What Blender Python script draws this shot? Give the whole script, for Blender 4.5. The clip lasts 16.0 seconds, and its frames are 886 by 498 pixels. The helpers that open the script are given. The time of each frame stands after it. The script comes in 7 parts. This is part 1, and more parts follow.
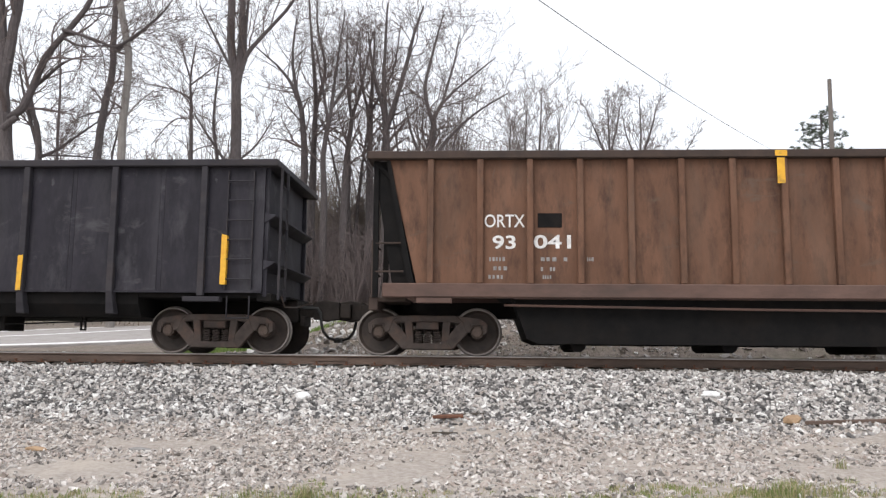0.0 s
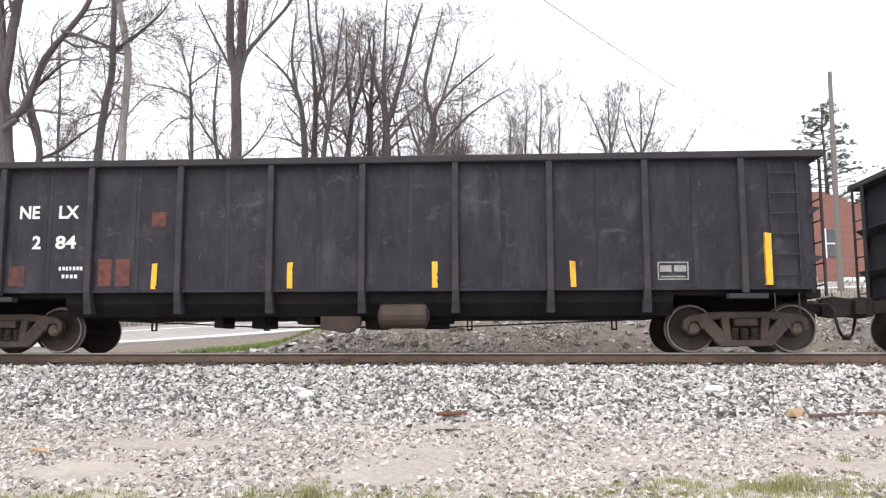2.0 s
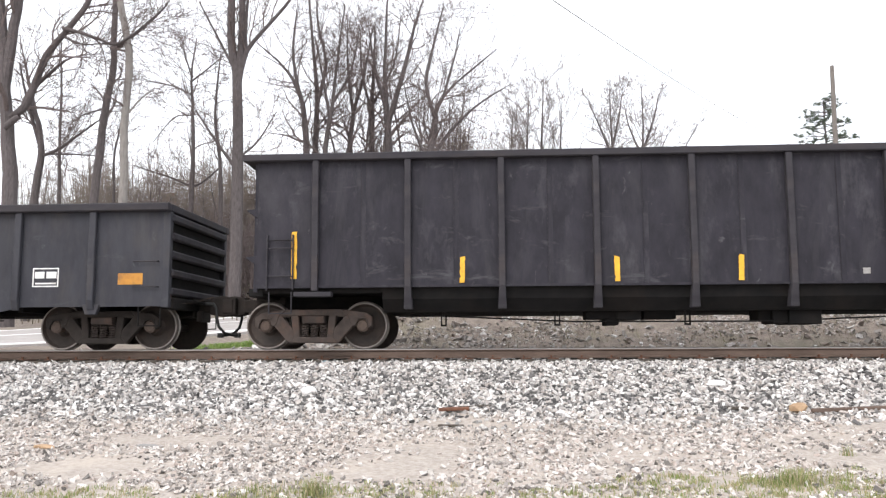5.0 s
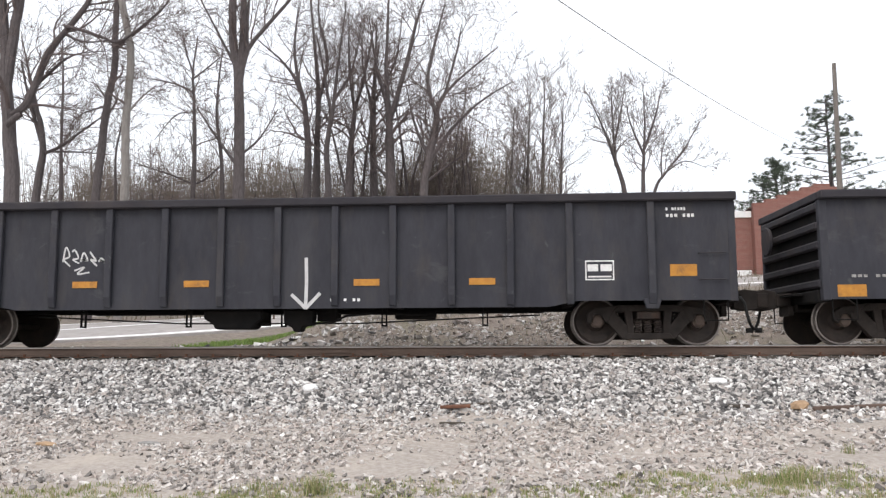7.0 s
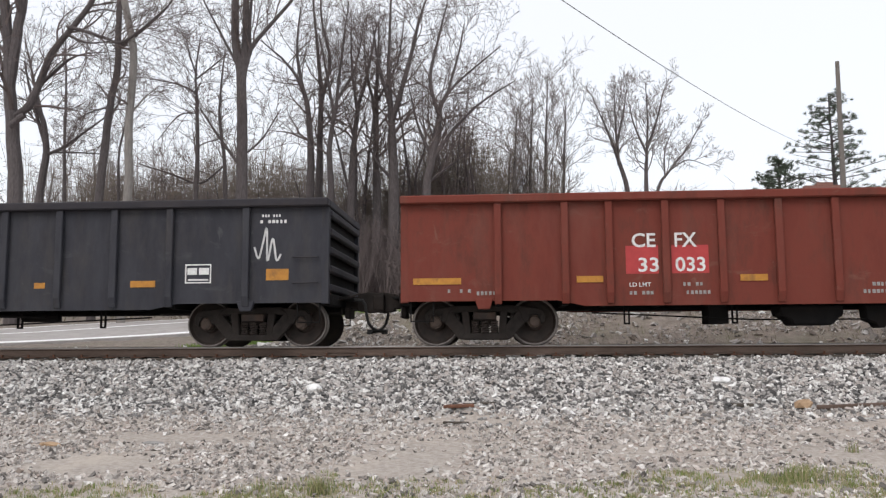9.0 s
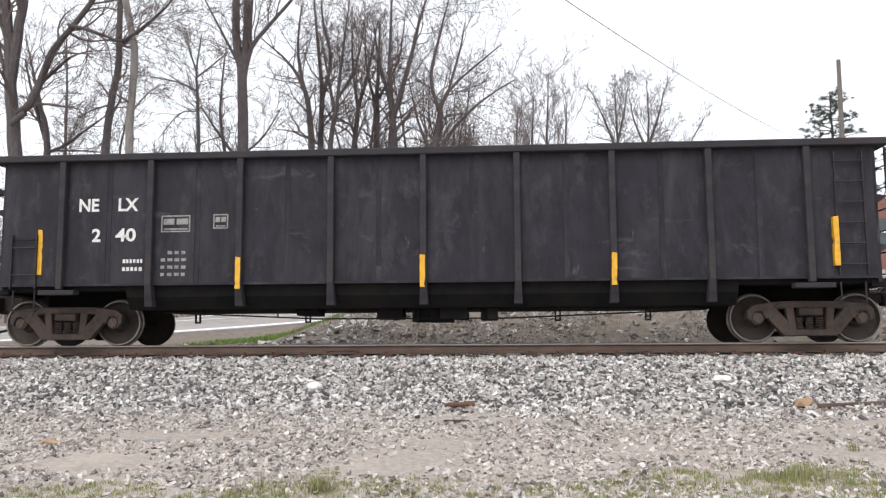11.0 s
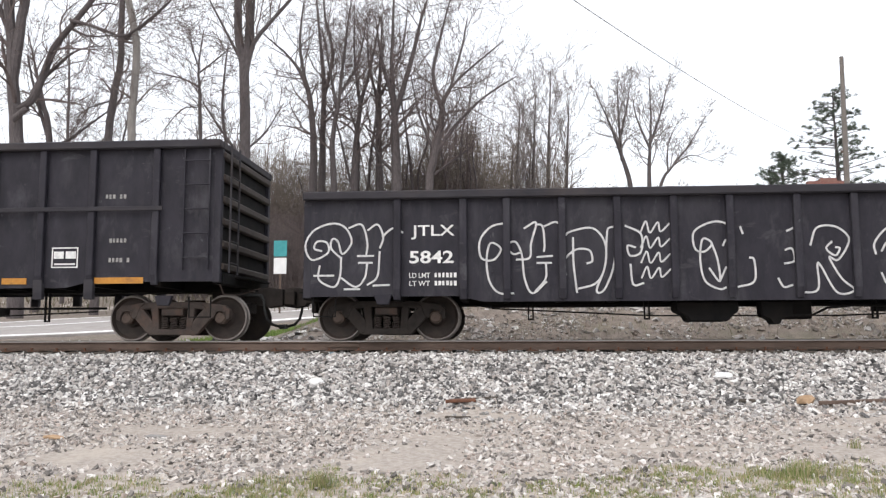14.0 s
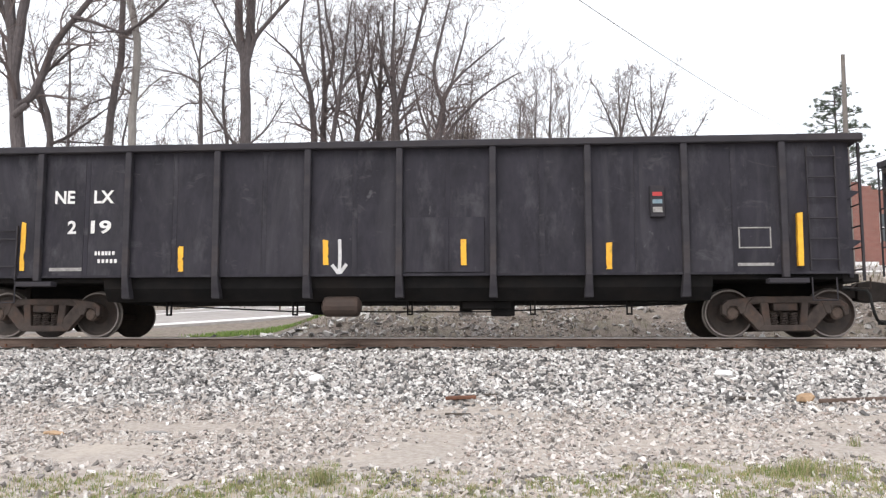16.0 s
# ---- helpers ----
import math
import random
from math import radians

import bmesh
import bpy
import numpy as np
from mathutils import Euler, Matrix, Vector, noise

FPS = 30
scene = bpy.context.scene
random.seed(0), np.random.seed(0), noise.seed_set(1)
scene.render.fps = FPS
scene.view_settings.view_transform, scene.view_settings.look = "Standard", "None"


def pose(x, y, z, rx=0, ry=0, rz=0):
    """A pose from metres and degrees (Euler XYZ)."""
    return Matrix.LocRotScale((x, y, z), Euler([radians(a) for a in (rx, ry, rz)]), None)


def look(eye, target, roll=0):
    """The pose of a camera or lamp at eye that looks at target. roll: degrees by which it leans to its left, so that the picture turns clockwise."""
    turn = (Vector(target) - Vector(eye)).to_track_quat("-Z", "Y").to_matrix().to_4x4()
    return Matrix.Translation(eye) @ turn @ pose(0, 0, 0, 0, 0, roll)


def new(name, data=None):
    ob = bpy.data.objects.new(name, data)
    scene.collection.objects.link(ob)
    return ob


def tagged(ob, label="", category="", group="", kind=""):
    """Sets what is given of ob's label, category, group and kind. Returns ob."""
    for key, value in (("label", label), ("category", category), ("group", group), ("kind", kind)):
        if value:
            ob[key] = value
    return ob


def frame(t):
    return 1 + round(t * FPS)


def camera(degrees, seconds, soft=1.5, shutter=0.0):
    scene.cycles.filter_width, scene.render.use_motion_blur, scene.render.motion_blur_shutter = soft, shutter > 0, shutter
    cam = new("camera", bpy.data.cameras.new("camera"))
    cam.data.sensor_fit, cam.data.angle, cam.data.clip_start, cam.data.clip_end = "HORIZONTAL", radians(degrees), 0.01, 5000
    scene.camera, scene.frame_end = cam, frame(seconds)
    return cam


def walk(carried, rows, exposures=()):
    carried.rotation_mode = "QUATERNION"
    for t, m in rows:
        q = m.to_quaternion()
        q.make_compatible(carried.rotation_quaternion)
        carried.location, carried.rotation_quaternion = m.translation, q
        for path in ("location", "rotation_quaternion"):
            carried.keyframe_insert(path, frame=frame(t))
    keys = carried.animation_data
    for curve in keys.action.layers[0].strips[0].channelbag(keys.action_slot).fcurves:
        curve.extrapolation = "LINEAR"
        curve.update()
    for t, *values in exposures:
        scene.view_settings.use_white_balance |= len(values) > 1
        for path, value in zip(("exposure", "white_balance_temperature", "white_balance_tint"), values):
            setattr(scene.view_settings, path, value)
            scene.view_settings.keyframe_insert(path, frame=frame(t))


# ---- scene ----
EXPOSURES = [(0.0, 0.21), (0.5, 0.29), (1.0, 0.48), (1.5, 0.63), (2.0, 0.68), (4.2, 0.80), (6.3, 0.45), (7.5, 0.15), (8.5, -0.07), (9.2, -0.05), (11.4, 0.35), (12.5, 0.6), (13.0, 0.70), (13.5, 0.56), (14.2, 0.29), (16.0, 0.5)]
cam = camera(56.97, 16.0, soft=1.3)
EYE = (0.0, 0.0, 1.45)


def turned(yaw, tilt, lean):
    """The camera at EYE, turned left by yaw, up by tilt, and leaning by lean degrees."""
    a, b = radians(yaw), radians(tilt)
    way = Vector((-math.sin(a) * math.cos(b), math.cos(a) * math.cos(b), math.sin(b)))
    return look(EYE, Vector(EYE) + way * 10, lean)


walk(cam, [
    (0.0, turned(3.42, 7.27, 0.55)),
    (0.5, turned(3.48, 7.31, 0.31)),
    (1.0, turned(3.55, 7.29, -0.07)),
    (1.5, turned(3.55, 7.23, 0.34)),
    (2.0, turned(3.53, 7.07, -0.06)),
    (2.5, turned(3.59, 6.97, -0.26)),
    (3.0, turned(3.63, 6.88, -0.37)),
    (3.5, turned(3.63, 6.80, -0.22)),
    (4.0, turned(3.64, 6.81, -0.31)),
    (6.5, turned(3.72, 6.64, -0.13)),
    (7.0, turned(3.77, 6.61, -0.22)),
    (7.5, turned(3.82, 6.62, -0.27)),
    (8.0, turned(3.87, 6.62, -0.24)),
    (8.5, turned(3.92, 6.62, -0.27)),
    (9.0, turned(3.98, 6.58, -0.35)),
    (11.5, turned(4.06, 6.43, -0.29)),
    (12.0, turned(4.09, 6.39, -0.26)),
    (12.5, turned(4.10, 6.36, -0.17)),
    (13.0, turned(4.12, 6.30, -0.11)),
    (13.5, turned(4.12, 6.25, -0.10)),
    (14.0, turned(4.16, 6.21, -0.16)),
    (14.5, turned(4.16, 6.18, -0.15)),
    (15.0, turned(4.17, 6.13, -0.07)),
    (15.5, turned(4.17, 6.04, 0.07)),
    (16.0, turned(4.19, 6.00, -0.01)),
], exposures=EXPOSURES)

# ---- world and sun: a bright overcast day ----
world = bpy.data.worlds.new("overcast_sky")
scene.world = world
world.use_nodes = True
wn, wl = world.node_tree.nodes, world.node_tree.links
wn.clear()
sky = wn.new("ShaderNodeTexSky")
sky.sky_type, sky.sun_disc = "NISHITA", False
sky.sun_elevation, sky.sun_rotation = radians(52), radians(215)
sky.dust_density = 4.0
bg_sky, bg_cloud, both, w_out = (wn.new(n) for n in ("ShaderNodeBackground", "ShaderNodeBackground", "ShaderNodeAddShader", "ShaderNodeOutputWorld"))
bg_sky.inputs["Strength"].default_value = 0.05
bg_cloud.inputs["Color"].default_value = (0.985, 0.985, 1.0, 1)
bg_cloud.inputs["Strength"].default_value = 0.94
wl.new(sky.outputs[0], bg_sky.inputs[0])
wl.new(bg_sky.outputs[0], both.inputs[0])
wl.new(bg_cloud.outputs[0], both.inputs[1])
wl.new(both.outputs[0], w_out.inputs[0])
sun_data = bpy.data.lights.new("sun", "SUN")
sun_data.energy, sun_data.angle, sun_data.color = 0.8, radians(25), (1.0, 0.97, 0.93)
sun = new("sun", sun_data)
sun.matrix_world = look((-12, -22, 36), (0, 12, 0))


# ---- materials ----
def mat(name, c1, c2, scale=6.0, rough=0.8, bump=0.2, metal=0.0, stretch=(1, 1, 1), stain=None, stain_amt=0.5, stain_scale=1.2,
        island=None, rand=0.0, fine=60.0, bump_dist=0.01, coat=0.0, spec=0.5, stain_from=0.5, scuff=None):
    """A two-scale noise surface: c1 to c2 by noise, stains of a third colour by a wider noise, fine bump. island: colours by piece."""
    m = bpy.data.materials.new(name)
    m.use_nodes = True
    n, l = m.node_tree.nodes, m.node_tree.links
    b = n["Principled BSDF"]
    b.inputs["Roughness"].default_value, b.inputs["Metallic"].default_value = rough, metal
    b.inputs["Specular IOR Level"].default_value = spec
    if coat:
        b.inputs["Coat Weight"].default_value = coat
    tc, mp = n.new("ShaderNodeTexCoord"), n.new("ShaderNodeMapping")
    mp.inputs["Scale"].default_value = stretch
    l.new(tc.outputs["Object"], mp.inputs[0])
    oi = n.new("ShaderNodeObjectInfo")
    if scuff:
        # every wagon wears its own pattern
        off, mul = n.new("ShaderNodeVectorMath"), n.new("ShaderNodeMath")
        mul.operation, mul.inputs[1].default_value = "MULTIPLY", 61.0
        l.new(oi.outputs["Random"], mul.inputs[0])
        l.new(tc.outputs["Object"], off.inputs[0])
        l.new(mul.outputs[0], off.inputs[1])
        l.new(off.outputs[0], mp.inputs[0])
    no = n.new("ShaderNodeTexNoise")
    no.inputs["Scale"].default_value, no.inputs["Detail"].default_value, no.inputs["Roughness"].default_value = scale, 6, 0.65
    l.new(mp.outputs[0], no.inputs["Vector"])
    ramp = n.new("ShaderNodeValToRGB")
    ramp.color_ramp.elements[0].position, ramp.color_ramp.elements[1].position = 0.32, 0.68
    ramp.color_ramp.elements[0].color, ramp.color_ramp.elements[1].color = (*c1, 1), (*c2, 1)
    l.new(no.outputs[0], ramp.inputs[0])
    col = ramp.outputs[0]
    if island:
        ge = n.new("ShaderNodeNewGeometry")
        ir = n.new("ShaderNodeValToRGB")
        ir.color_ramp.interpolation = "LINEAR"
        while len(ir.color_ramp.elements) < len(island):
            ir.color_ramp.elements.new(0.5)
        for k, (e, c) in enumerate(zip(ir.color_ramp.elements, island)):
            e.position, e.color = k / (len(island) - 1), (*c, 1)
        l.new(ge.outputs["Random Per Island"], ir.inputs[0])
        mx = n.new("ShaderNodeMixRGB")
        mx.blend_type = "MULTIPLY"
        mx.inputs[0].default_value = 1.0
        l.new(ir.outputs[0], mx.inputs[1])
        l.new(col, mx.inputs[2])
        col = mx.outputs[0]
    if stain:
        ns = n.new("ShaderNodeTexNoise")
        ns.inputs["Scale"].default_value, ns.inputs["Detail"].default_value = stain_scale, 8
        ns.inputs["Roughness"].default_value = 0.7
        l.new(mp.outputs[0], ns.inputs["Vector"])
        rs = n.new("ShaderNodeValToRGB")
        rs.color_ramp.elements[0].position, rs.color_ramp.elements[1].position = stain_from, 0.72
        rs.color_ramp.elements[0].color, rs.color_ramp.elements[1].color = (0, 0, 0, 1), (stain_amt,) * 3 + (1,)
        l.new(ns.outputs[0], rs.inputs[0])
        mx = n.new("ShaderNodeMixRGB")
        l.new(rs.outputs[0], mx.inputs[0])
        l.new(col, mx.inputs[1])
        mx.inputs[2].default_value = (*stain, 1)
        col = mx.outputs[0]
    if scuff:
        # long rain streaks and scattered pale scrapes
        for size, grain, low, high, amt in ((0.9, (1.6, 1, 0.35), 0.50, 0.74, 0.5), (1.1, (1.0, 1.0, 2.2), 0.60, 0.70, 0.75), (3.2, (1.2, 1.0, 0.7), 0.655, 0.70, 0.9)):
            sm, sn, sr, sx = n.new("ShaderNodeMapping"), n.new("ShaderNodeTexNoise"), n.new("ShaderNodeValToRGB"), n.new("ShaderNodeMixRGB")
            sm.inputs["Scale"].default_value = grain
            l.new(off.outputs[0], sm.inputs[0])
            l.new(sm.outputs[0], sn.inputs["Vector"])
            sn.inputs["Scale"].default_value, sn.inputs["Detail"].default_value, sn.inputs["Roughness"].default_value, sn.inputs["Distortion"].default_value = size, 7, 0.68, 0.6
            sr.color_ramp.elements[0].position, sr.color_ramp.elements[1].position = low, high
            sr.color_ramp.elements[0].color, sr.color_ramp.elements[1].color = (0, 0, 0, 1), (amt, amt, amt, 1)
            l.new(sn.outputs[0], sr.inputs[0])
            l.new(sr.outputs[0], sx.inputs[0])
            l.new(col, sx.inputs[1])
            sx.inputs[2].default_value = (*scuff, 1)
            col = sx.outputs[0]
    if rand:
        hs, mr = n.new("ShaderNodeHueSaturation"), n.new("ShaderNodeMapRange")
        mr.inputs["To Min"].default_value, mr.inputs["To Max"].default_value = 1 - rand, 1 + rand
        l.new(oi.outputs["Random"], mr.inputs[0])
        l.new(mr.outputs[0], hs.inputs["Value"])
        l.new(col, hs.inputs["Color"])
        col = hs.outputs[0]
    l.new(col, b.inputs["Base Color"])
    nf, bp = n.new("ShaderNodeTexNoise"), n.new("ShaderNodeBump")
    nf.inputs["Scale"].default_value, nf.inputs["Detail"].default_value = fine, 4
    l.new(tc.outputs["Object"], nf.inputs["Vector"])
    bp.inputs["Strength"].default_value, bp.inputs["Distance"].default_value = bump, bump_dist
    l.new(nf.outputs[0], bp.inputs["Height"])
    l.new(bp.outputs[0], b.inputs["Normal"])
    return m


M = {}
M["black"] = mat("black_paint", (0.0135, 0.0124, 0.0180), (0.027, 0.0250, 0.0345), 3.0, 0.72, 0.15, stretch=(1.2, 1, 0.55), stain=(0.085, 0.083, 0.094), stain_amt=0.5, stain_scale=1.8, spec=0.3, stain_from=0.54, scuff=(0.068, 0.066, 0.074))
M["black2"] = mat("grey_black_paint", (0.0245, 0.0252, 0.0330), (0.042, 0.0430, 0.053), 2.0, 0.75, 0.15, stretch=(1.5, 1, 0.5), stain=(0.062, 0.055, 0.052), stain_amt=0.6, stain_scale=1.6, spec=0.3, scuff=(0.060, 0.060, 0.066))
# nearly black base colour for floors, bottoms, ends and brake gear
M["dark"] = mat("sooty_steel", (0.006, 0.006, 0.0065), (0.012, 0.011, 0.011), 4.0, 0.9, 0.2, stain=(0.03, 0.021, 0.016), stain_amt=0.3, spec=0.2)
M["chord"] = mat("dusty_black_steel", (0.022, 0.0205, 0.026), (0.039, 0.0365, 0.043), 4.0, 0.8, 0.2, stretch=(0.4, 1, 1), stain=(0.075, 0.055, 0.045), stain_amt=0.4, spec=0.35)
M["brown"] = mat("weathered_brown_paint", (0.110, 0.057, 0.036), (0.185, 0.098, 0.063), 1.4, 0.8, 0.2, stretch=(1.6, 1, 0.55), stain=(0.045, 0.026, 0.020), stain_amt=0.9, stain_scale=2.4, spec=0.3, stain_from=0.48, scuff=(0.12, 0.085, 0.065))
M["brown_sill"] = mat("rusted_brown_steel", (0.085, 0.050, 0.040), (0.15, 0.090, 0.072), 3.0, 0.8, 0.2, stretch=(0.4, 1, 1), stain=(0.06, 0.045, 0.04), stain_amt=0.7)
M["brown_dark"] = mat("dirty_brown_steel", (0.034, 0.023, 0.019), (0.060, 0.038, 0.029), 3.0, 0.8, 0.2)
M["red"] = mat("weathered_red_paint", (0.135, 0.030, 0.021), (0.185, 0.043, 0.029), 1.6, 0.8, 0.15, stretch=(1.2, 1, 0.5), stain=(0.062, 0.026, 0.019), stain_amt=0.85, stain_scale=1.6, spec=0.3, scuff=(0.17, 0.07, 0.055))
M["red_patch"] = mat("fresh_red_paint", (0.36, 0.03, 0.033), (0.45, 0.045, 0.045), 4.0, 0.6, 0.1)
M["truck"] = mat("dusty_cast_steel", (0.032, 0.024, 0.021), (0.070, 0.053, 0.046), 5.0, 0.85, 0.35, stain=(0.115, 0.062, 0.042), stain_amt=0.7, stain_scale=3.0, fine=90)
M["wheel"] = mat("brown_wheel_steel", (0.022, 0.017, 0.015), (0.046, 0.033, 0.027), 5.0, 0.75, 0.2, stain=(0.075, 0.045, 0.034), stain_amt=0.5, stain_scale=3.0)
M["tread"] = mat("worn_wheel_rim", (0.16, 0.14, 0.13), (0.24, 0.215, 0.20), 9.0, 0.5, 0.1, metal=0.4)
M["cap"] = mat("dusty_bearing_cap", (0.06, 0.045, 0.038), (0.12, 0.085, 0.068), 9.0, 0.9, 0.3)
M["truck2"] = mat("sooty_cast_steel", (0.017, 0.014, 0.013), (0.036, 0.030, 0.027), 5.0, 0.85, 0.35, stain=(0.045, 0.030, 0.024), stain_amt=0.4, stain_scale=3.0, fine=90, spec=0.25)
M["rust"] = mat("rusty_iron", (0.10, 0.045, 0.028), (0.19, 0.085, 0.05), 8.0, 0.9, 0.3, stain=(0.05, 0.03, 0.025), stain_amt=0.5)
M["white"] = mat("white_lettering", (0.60, 0.60, 0.60), (0.80, 0.80, 0.79), 14.0, 0.7, 0.1, stain=(0.25, 0.24, 0.24), stain_amt=0.5, stain_scale=9.0)
M["faded"] = mat("faded_lettering", (0.20, 0.195, 0.19), (0.36, 0.35, 0.34), 20.0, 0.8, 0.1, stain=(0.06, 0.055, 0.055), stain_amt=0.7, stain_scale=12.0)
M["spray"] = mat("white_spray_paint", (0.42, 0.42, 0.43), (0.62, 0.62, 0.62), 16.0, 0.8, 0.1)
M["spray_dim"] = mat("silver_spray_paint", (0.17, 0.175, 0.185), (0.30, 0.30, 0.31), 5.0, 0.7, 0.1)
M["yellow"] = mat("yellow_reflector", (0.66, 0.33, 0.02), (0.80, 0.46, 0.03), 9.0, 0.5, 0.1, stain=(0.10, 0.055, 0.025), stain_amt=0.85, stain_scale=4.5, stain_from=0.55)
M["orange"] = mat("orange_reflector", (0.37, 0.155, 0.018), (0.50, 0.23, 0.025), 9.0, 0.5, 0.1, stain=(0.12, 0.06, 0.025), stain_amt=0.8, stain_scale=5.0, stain_from=0.55)
M["rustbox"] = mat("red_stencil_panel", (0.085, 0.027, 0.021), (0.15, 0.046, 0.035), 9.0, 0.8, 0.1, stain=(0.022, 0.019, 0.022), stain_amt=0.95, stain_scale=5.0, stain_from=0.44)
M["hose"] = mat("black_rubber", (0.012, 0.012, 0.012), (0.02, 0.02, 0.02), 8.0, 0.7, 0.1)
M["rail"] = mat("rail_web_rust", (0.085, 0.058, 0.045), (0.14, 0.098, 0.078), 5.0, 0.85, 0.25, stretch=(0.4, 1, 1))
M["rail_top"] = mat("polished_rail_head", (0.30, 0.28, 0.27), (0.42, 0.4, 0.39), 5.0, 0.35, 0.05, metal=0.8, stretch=(0.2, 1, 1))
M["tie"] = mat("old_timber", (0.05, 0.042, 0.036), (0.10, 0.085, 0.07), 6.0, 0.95, 0.4, stretch=(6, 0.6, 6))
M["stone"] = mat("crushed_stone", (0.70, 0.70, 0.70), (1.0, 1.0, 1.0), 25.0, 0.9, 0.3, island=[(0.07, 0.068, 0.069), (0.22, 0.211, 0.206), (0.44, 0.422, 0.408), (0.58, 0.555, 0.535), (0.42, 0.376, 0.346), (0.75, 0.732, 0.712), (0.90, 0.89, 0.875)])
M["stone_one"] = mat("crushed_stone_single", (0.32, 0.31, 0.30), (0.52, 0.505, 0.49), 25.0, 0.9, 0.3, rand=0.6)
M["gravel"] = mat("dusty_gravel", (0.60, 0.58, 0.56), (1.0, 1.0, 1.0), 25.0, 0.95, 0.3, island=[(0.12, 0.112, 0.105), (0.38, 0.353, 0.335), (0.56, 0.53, 0.505), (0.70, 0.67, 0.645), (0.46, 0.39, 0.35), (0.90, 0.88, 0.865)])
M["bankstone"] = mat("weedy_bank_stone", (0.55, 0.55, 0.55), (1.0, 1.0, 1.0), 12.0, 0.95, 0.3, island=[(0.16, 0.145, 0.13), (0.33, 0.30, 0.28), (0.52, 0.495, 0.475), (0.29, 0.235, 0.20), (0.80, 0.79, 0.775)])
M["blade"] = mat("grass_blades", (0.7, 0.7, 0.7), (1, 1, 1), 8.0, 0.7, 0.05, island=[(0.13, 0.19, 0.05), (0.22, 0.28, 0.08), (0.38, 0.34, 0.17), (0.52, 0.44, 0.29), (0.40, 0.33, 0.20), (0.17, 0.25, 0.055), (0.27, 0.33, 0.10)])
M["weed"] = mat("dead_weeds", (0.6, 0.6, 0.6), (1, 1, 1), 8.0, 0.9, 0.05, island=[(0.12, 0.095, 0.065), (0.19, 0.155, 0.11), (0.25, 0.21, 0.15), (0.09, 0.10, 0.05)])
M["straw"] = mat("straw_weeds", (0.6, 0.6, 0.6), (1, 1, 1), 8.0, 0.9, 0.05, island=[(0.22, 0.185, 0.14), (0.34, 0.29, 0.22), (0.17, 0.19, 0.09), (0.44, 0.39, 0.31), (0.26, 0.20, 0.16)])
M["lawn"] = mat("lawn_blades", (0.7, 0.7, 0.7), (1, 1, 1), 8.0, 0.8, 0.05, island=[(0.13, 0.24, 0.045), (0.20, 0.31, 0.07), (0.26, 0.32, 0.10)])
M["bark"] = mat("grey_brown_bark", (0.066, 0.056, 0.056), (0.128, 0.110, 0.111), 7.0, 0.95, 0.5, stretch=(3, 3, 0.6), bump_dist=0.03, fine=30)
M["bark_pale"] = mat("pale_grey_bark", (0.17, 0.155, 0.145), (0.27, 0.25, 0.235), 6.0, 0.95, 0.4, stretch=(3, 3, 0.6), bump_dist=0.02)
M["twig"] = mat("bare_twigs", (0.110, 0.087, 0.084), (0.172, 0.139, 0.134), 4.0, 0.95, 0.1)
# far twigs: the twig colour made paler, with distance haze mixed into it
M["twig_haze"] = mat("distant_bare_twigs", (0.175, 0.152, 0.147), (0.255, 0.225, 0.22), 2.0, 0.95, 0.1)
M["vine"] = mat("brown_vine_tangle", (0.15, 0.125, 0.105), (0.23, 0.193, 0.165), 2.0, 0.95, 0.1)
M["needle"] = mat("pine_needles", (0.6, 0.6, 0.6), (1, 1, 1), 5.0, 0.8, 0.05, island=[(0.045, 0.07, 0.042), (0.075, 0.105, 0.065), (0.11, 0.14, 0.095)])
M["asphalt"] = mat("pale_worn_asphalt", (0.30, 0.28, 0.268), (0.40, 0.375, 0.36), 3.0, 0.95, 0.2, stain=(0.24, 0.222, 0.21), stain_amt=0.5, stain_scale=0.6, fine=120)
M["line"] = mat("white_road_paint", (0.78, 0.78, 0.78), (0.88, 0.88, 0.88), 6.0, 0.8, 0.1)
M["siding"] = mat("white_siding", (0.55, 0.55, 0.54), (0.68, 0.68, 0.67), 2.0, 0.7, 0.1)
M["shingle"] = mat("grey_shingles", (0.12, 0.12, 0.12), (0.19, 0.185, 0.18), 8.0, 0.9, 0.3)
M["green"] = mat("green_painted_metal", (0.035, 0.085, 0.07), (0.055, 0.12, 0.10), 4.0, 0.6, 0.1)
M["teal"] = mat("pale_green_panel", (0.20, 0.30, 0.28), (0.28, 0.38, 0.36), 5.0, 0.6, 0.05)
M["glass"] = mat("window_glass", (0.05, 0.06, 0.065), (0.08, 0.09, 0.1), 1.0, 0.08, 0.0)
M["trim"] = mat("white_trim", (0.68, 0.68, 0.68), (0.8, 0.8, 0.8), 4.0, 0.6, 0.05)
M["pole"] = mat("weathered_pole_wood", (0.13, 0.115, 0.105), (0.21, 0.19, 0.175), 8.0, 0.95, 0.3, stretch=(4, 4, 0.4))
M["cable"] = mat("grey_cable", (0.20, 0.19, 0.19), (0.27, 0.26, 0.26), 2.0, 0.7, 0.0)
M["sign"] = mat("blue_green_sign", (0.03, 0.25, 0.27), (0.05, 0.32, 0.33), 5.0, 0.5, 0.0)
M["litter"] = mat("white_litter", (0.72, 0.72, 0.72), (0.85, 0.85, 0.85), 9.0, 0.7, 0.2)
M["tan"] = mat("tan_stone", (0.30, 0.20, 0.12), (0.42, 0.29, 0.18), 9.0, 0.9, 0.3)
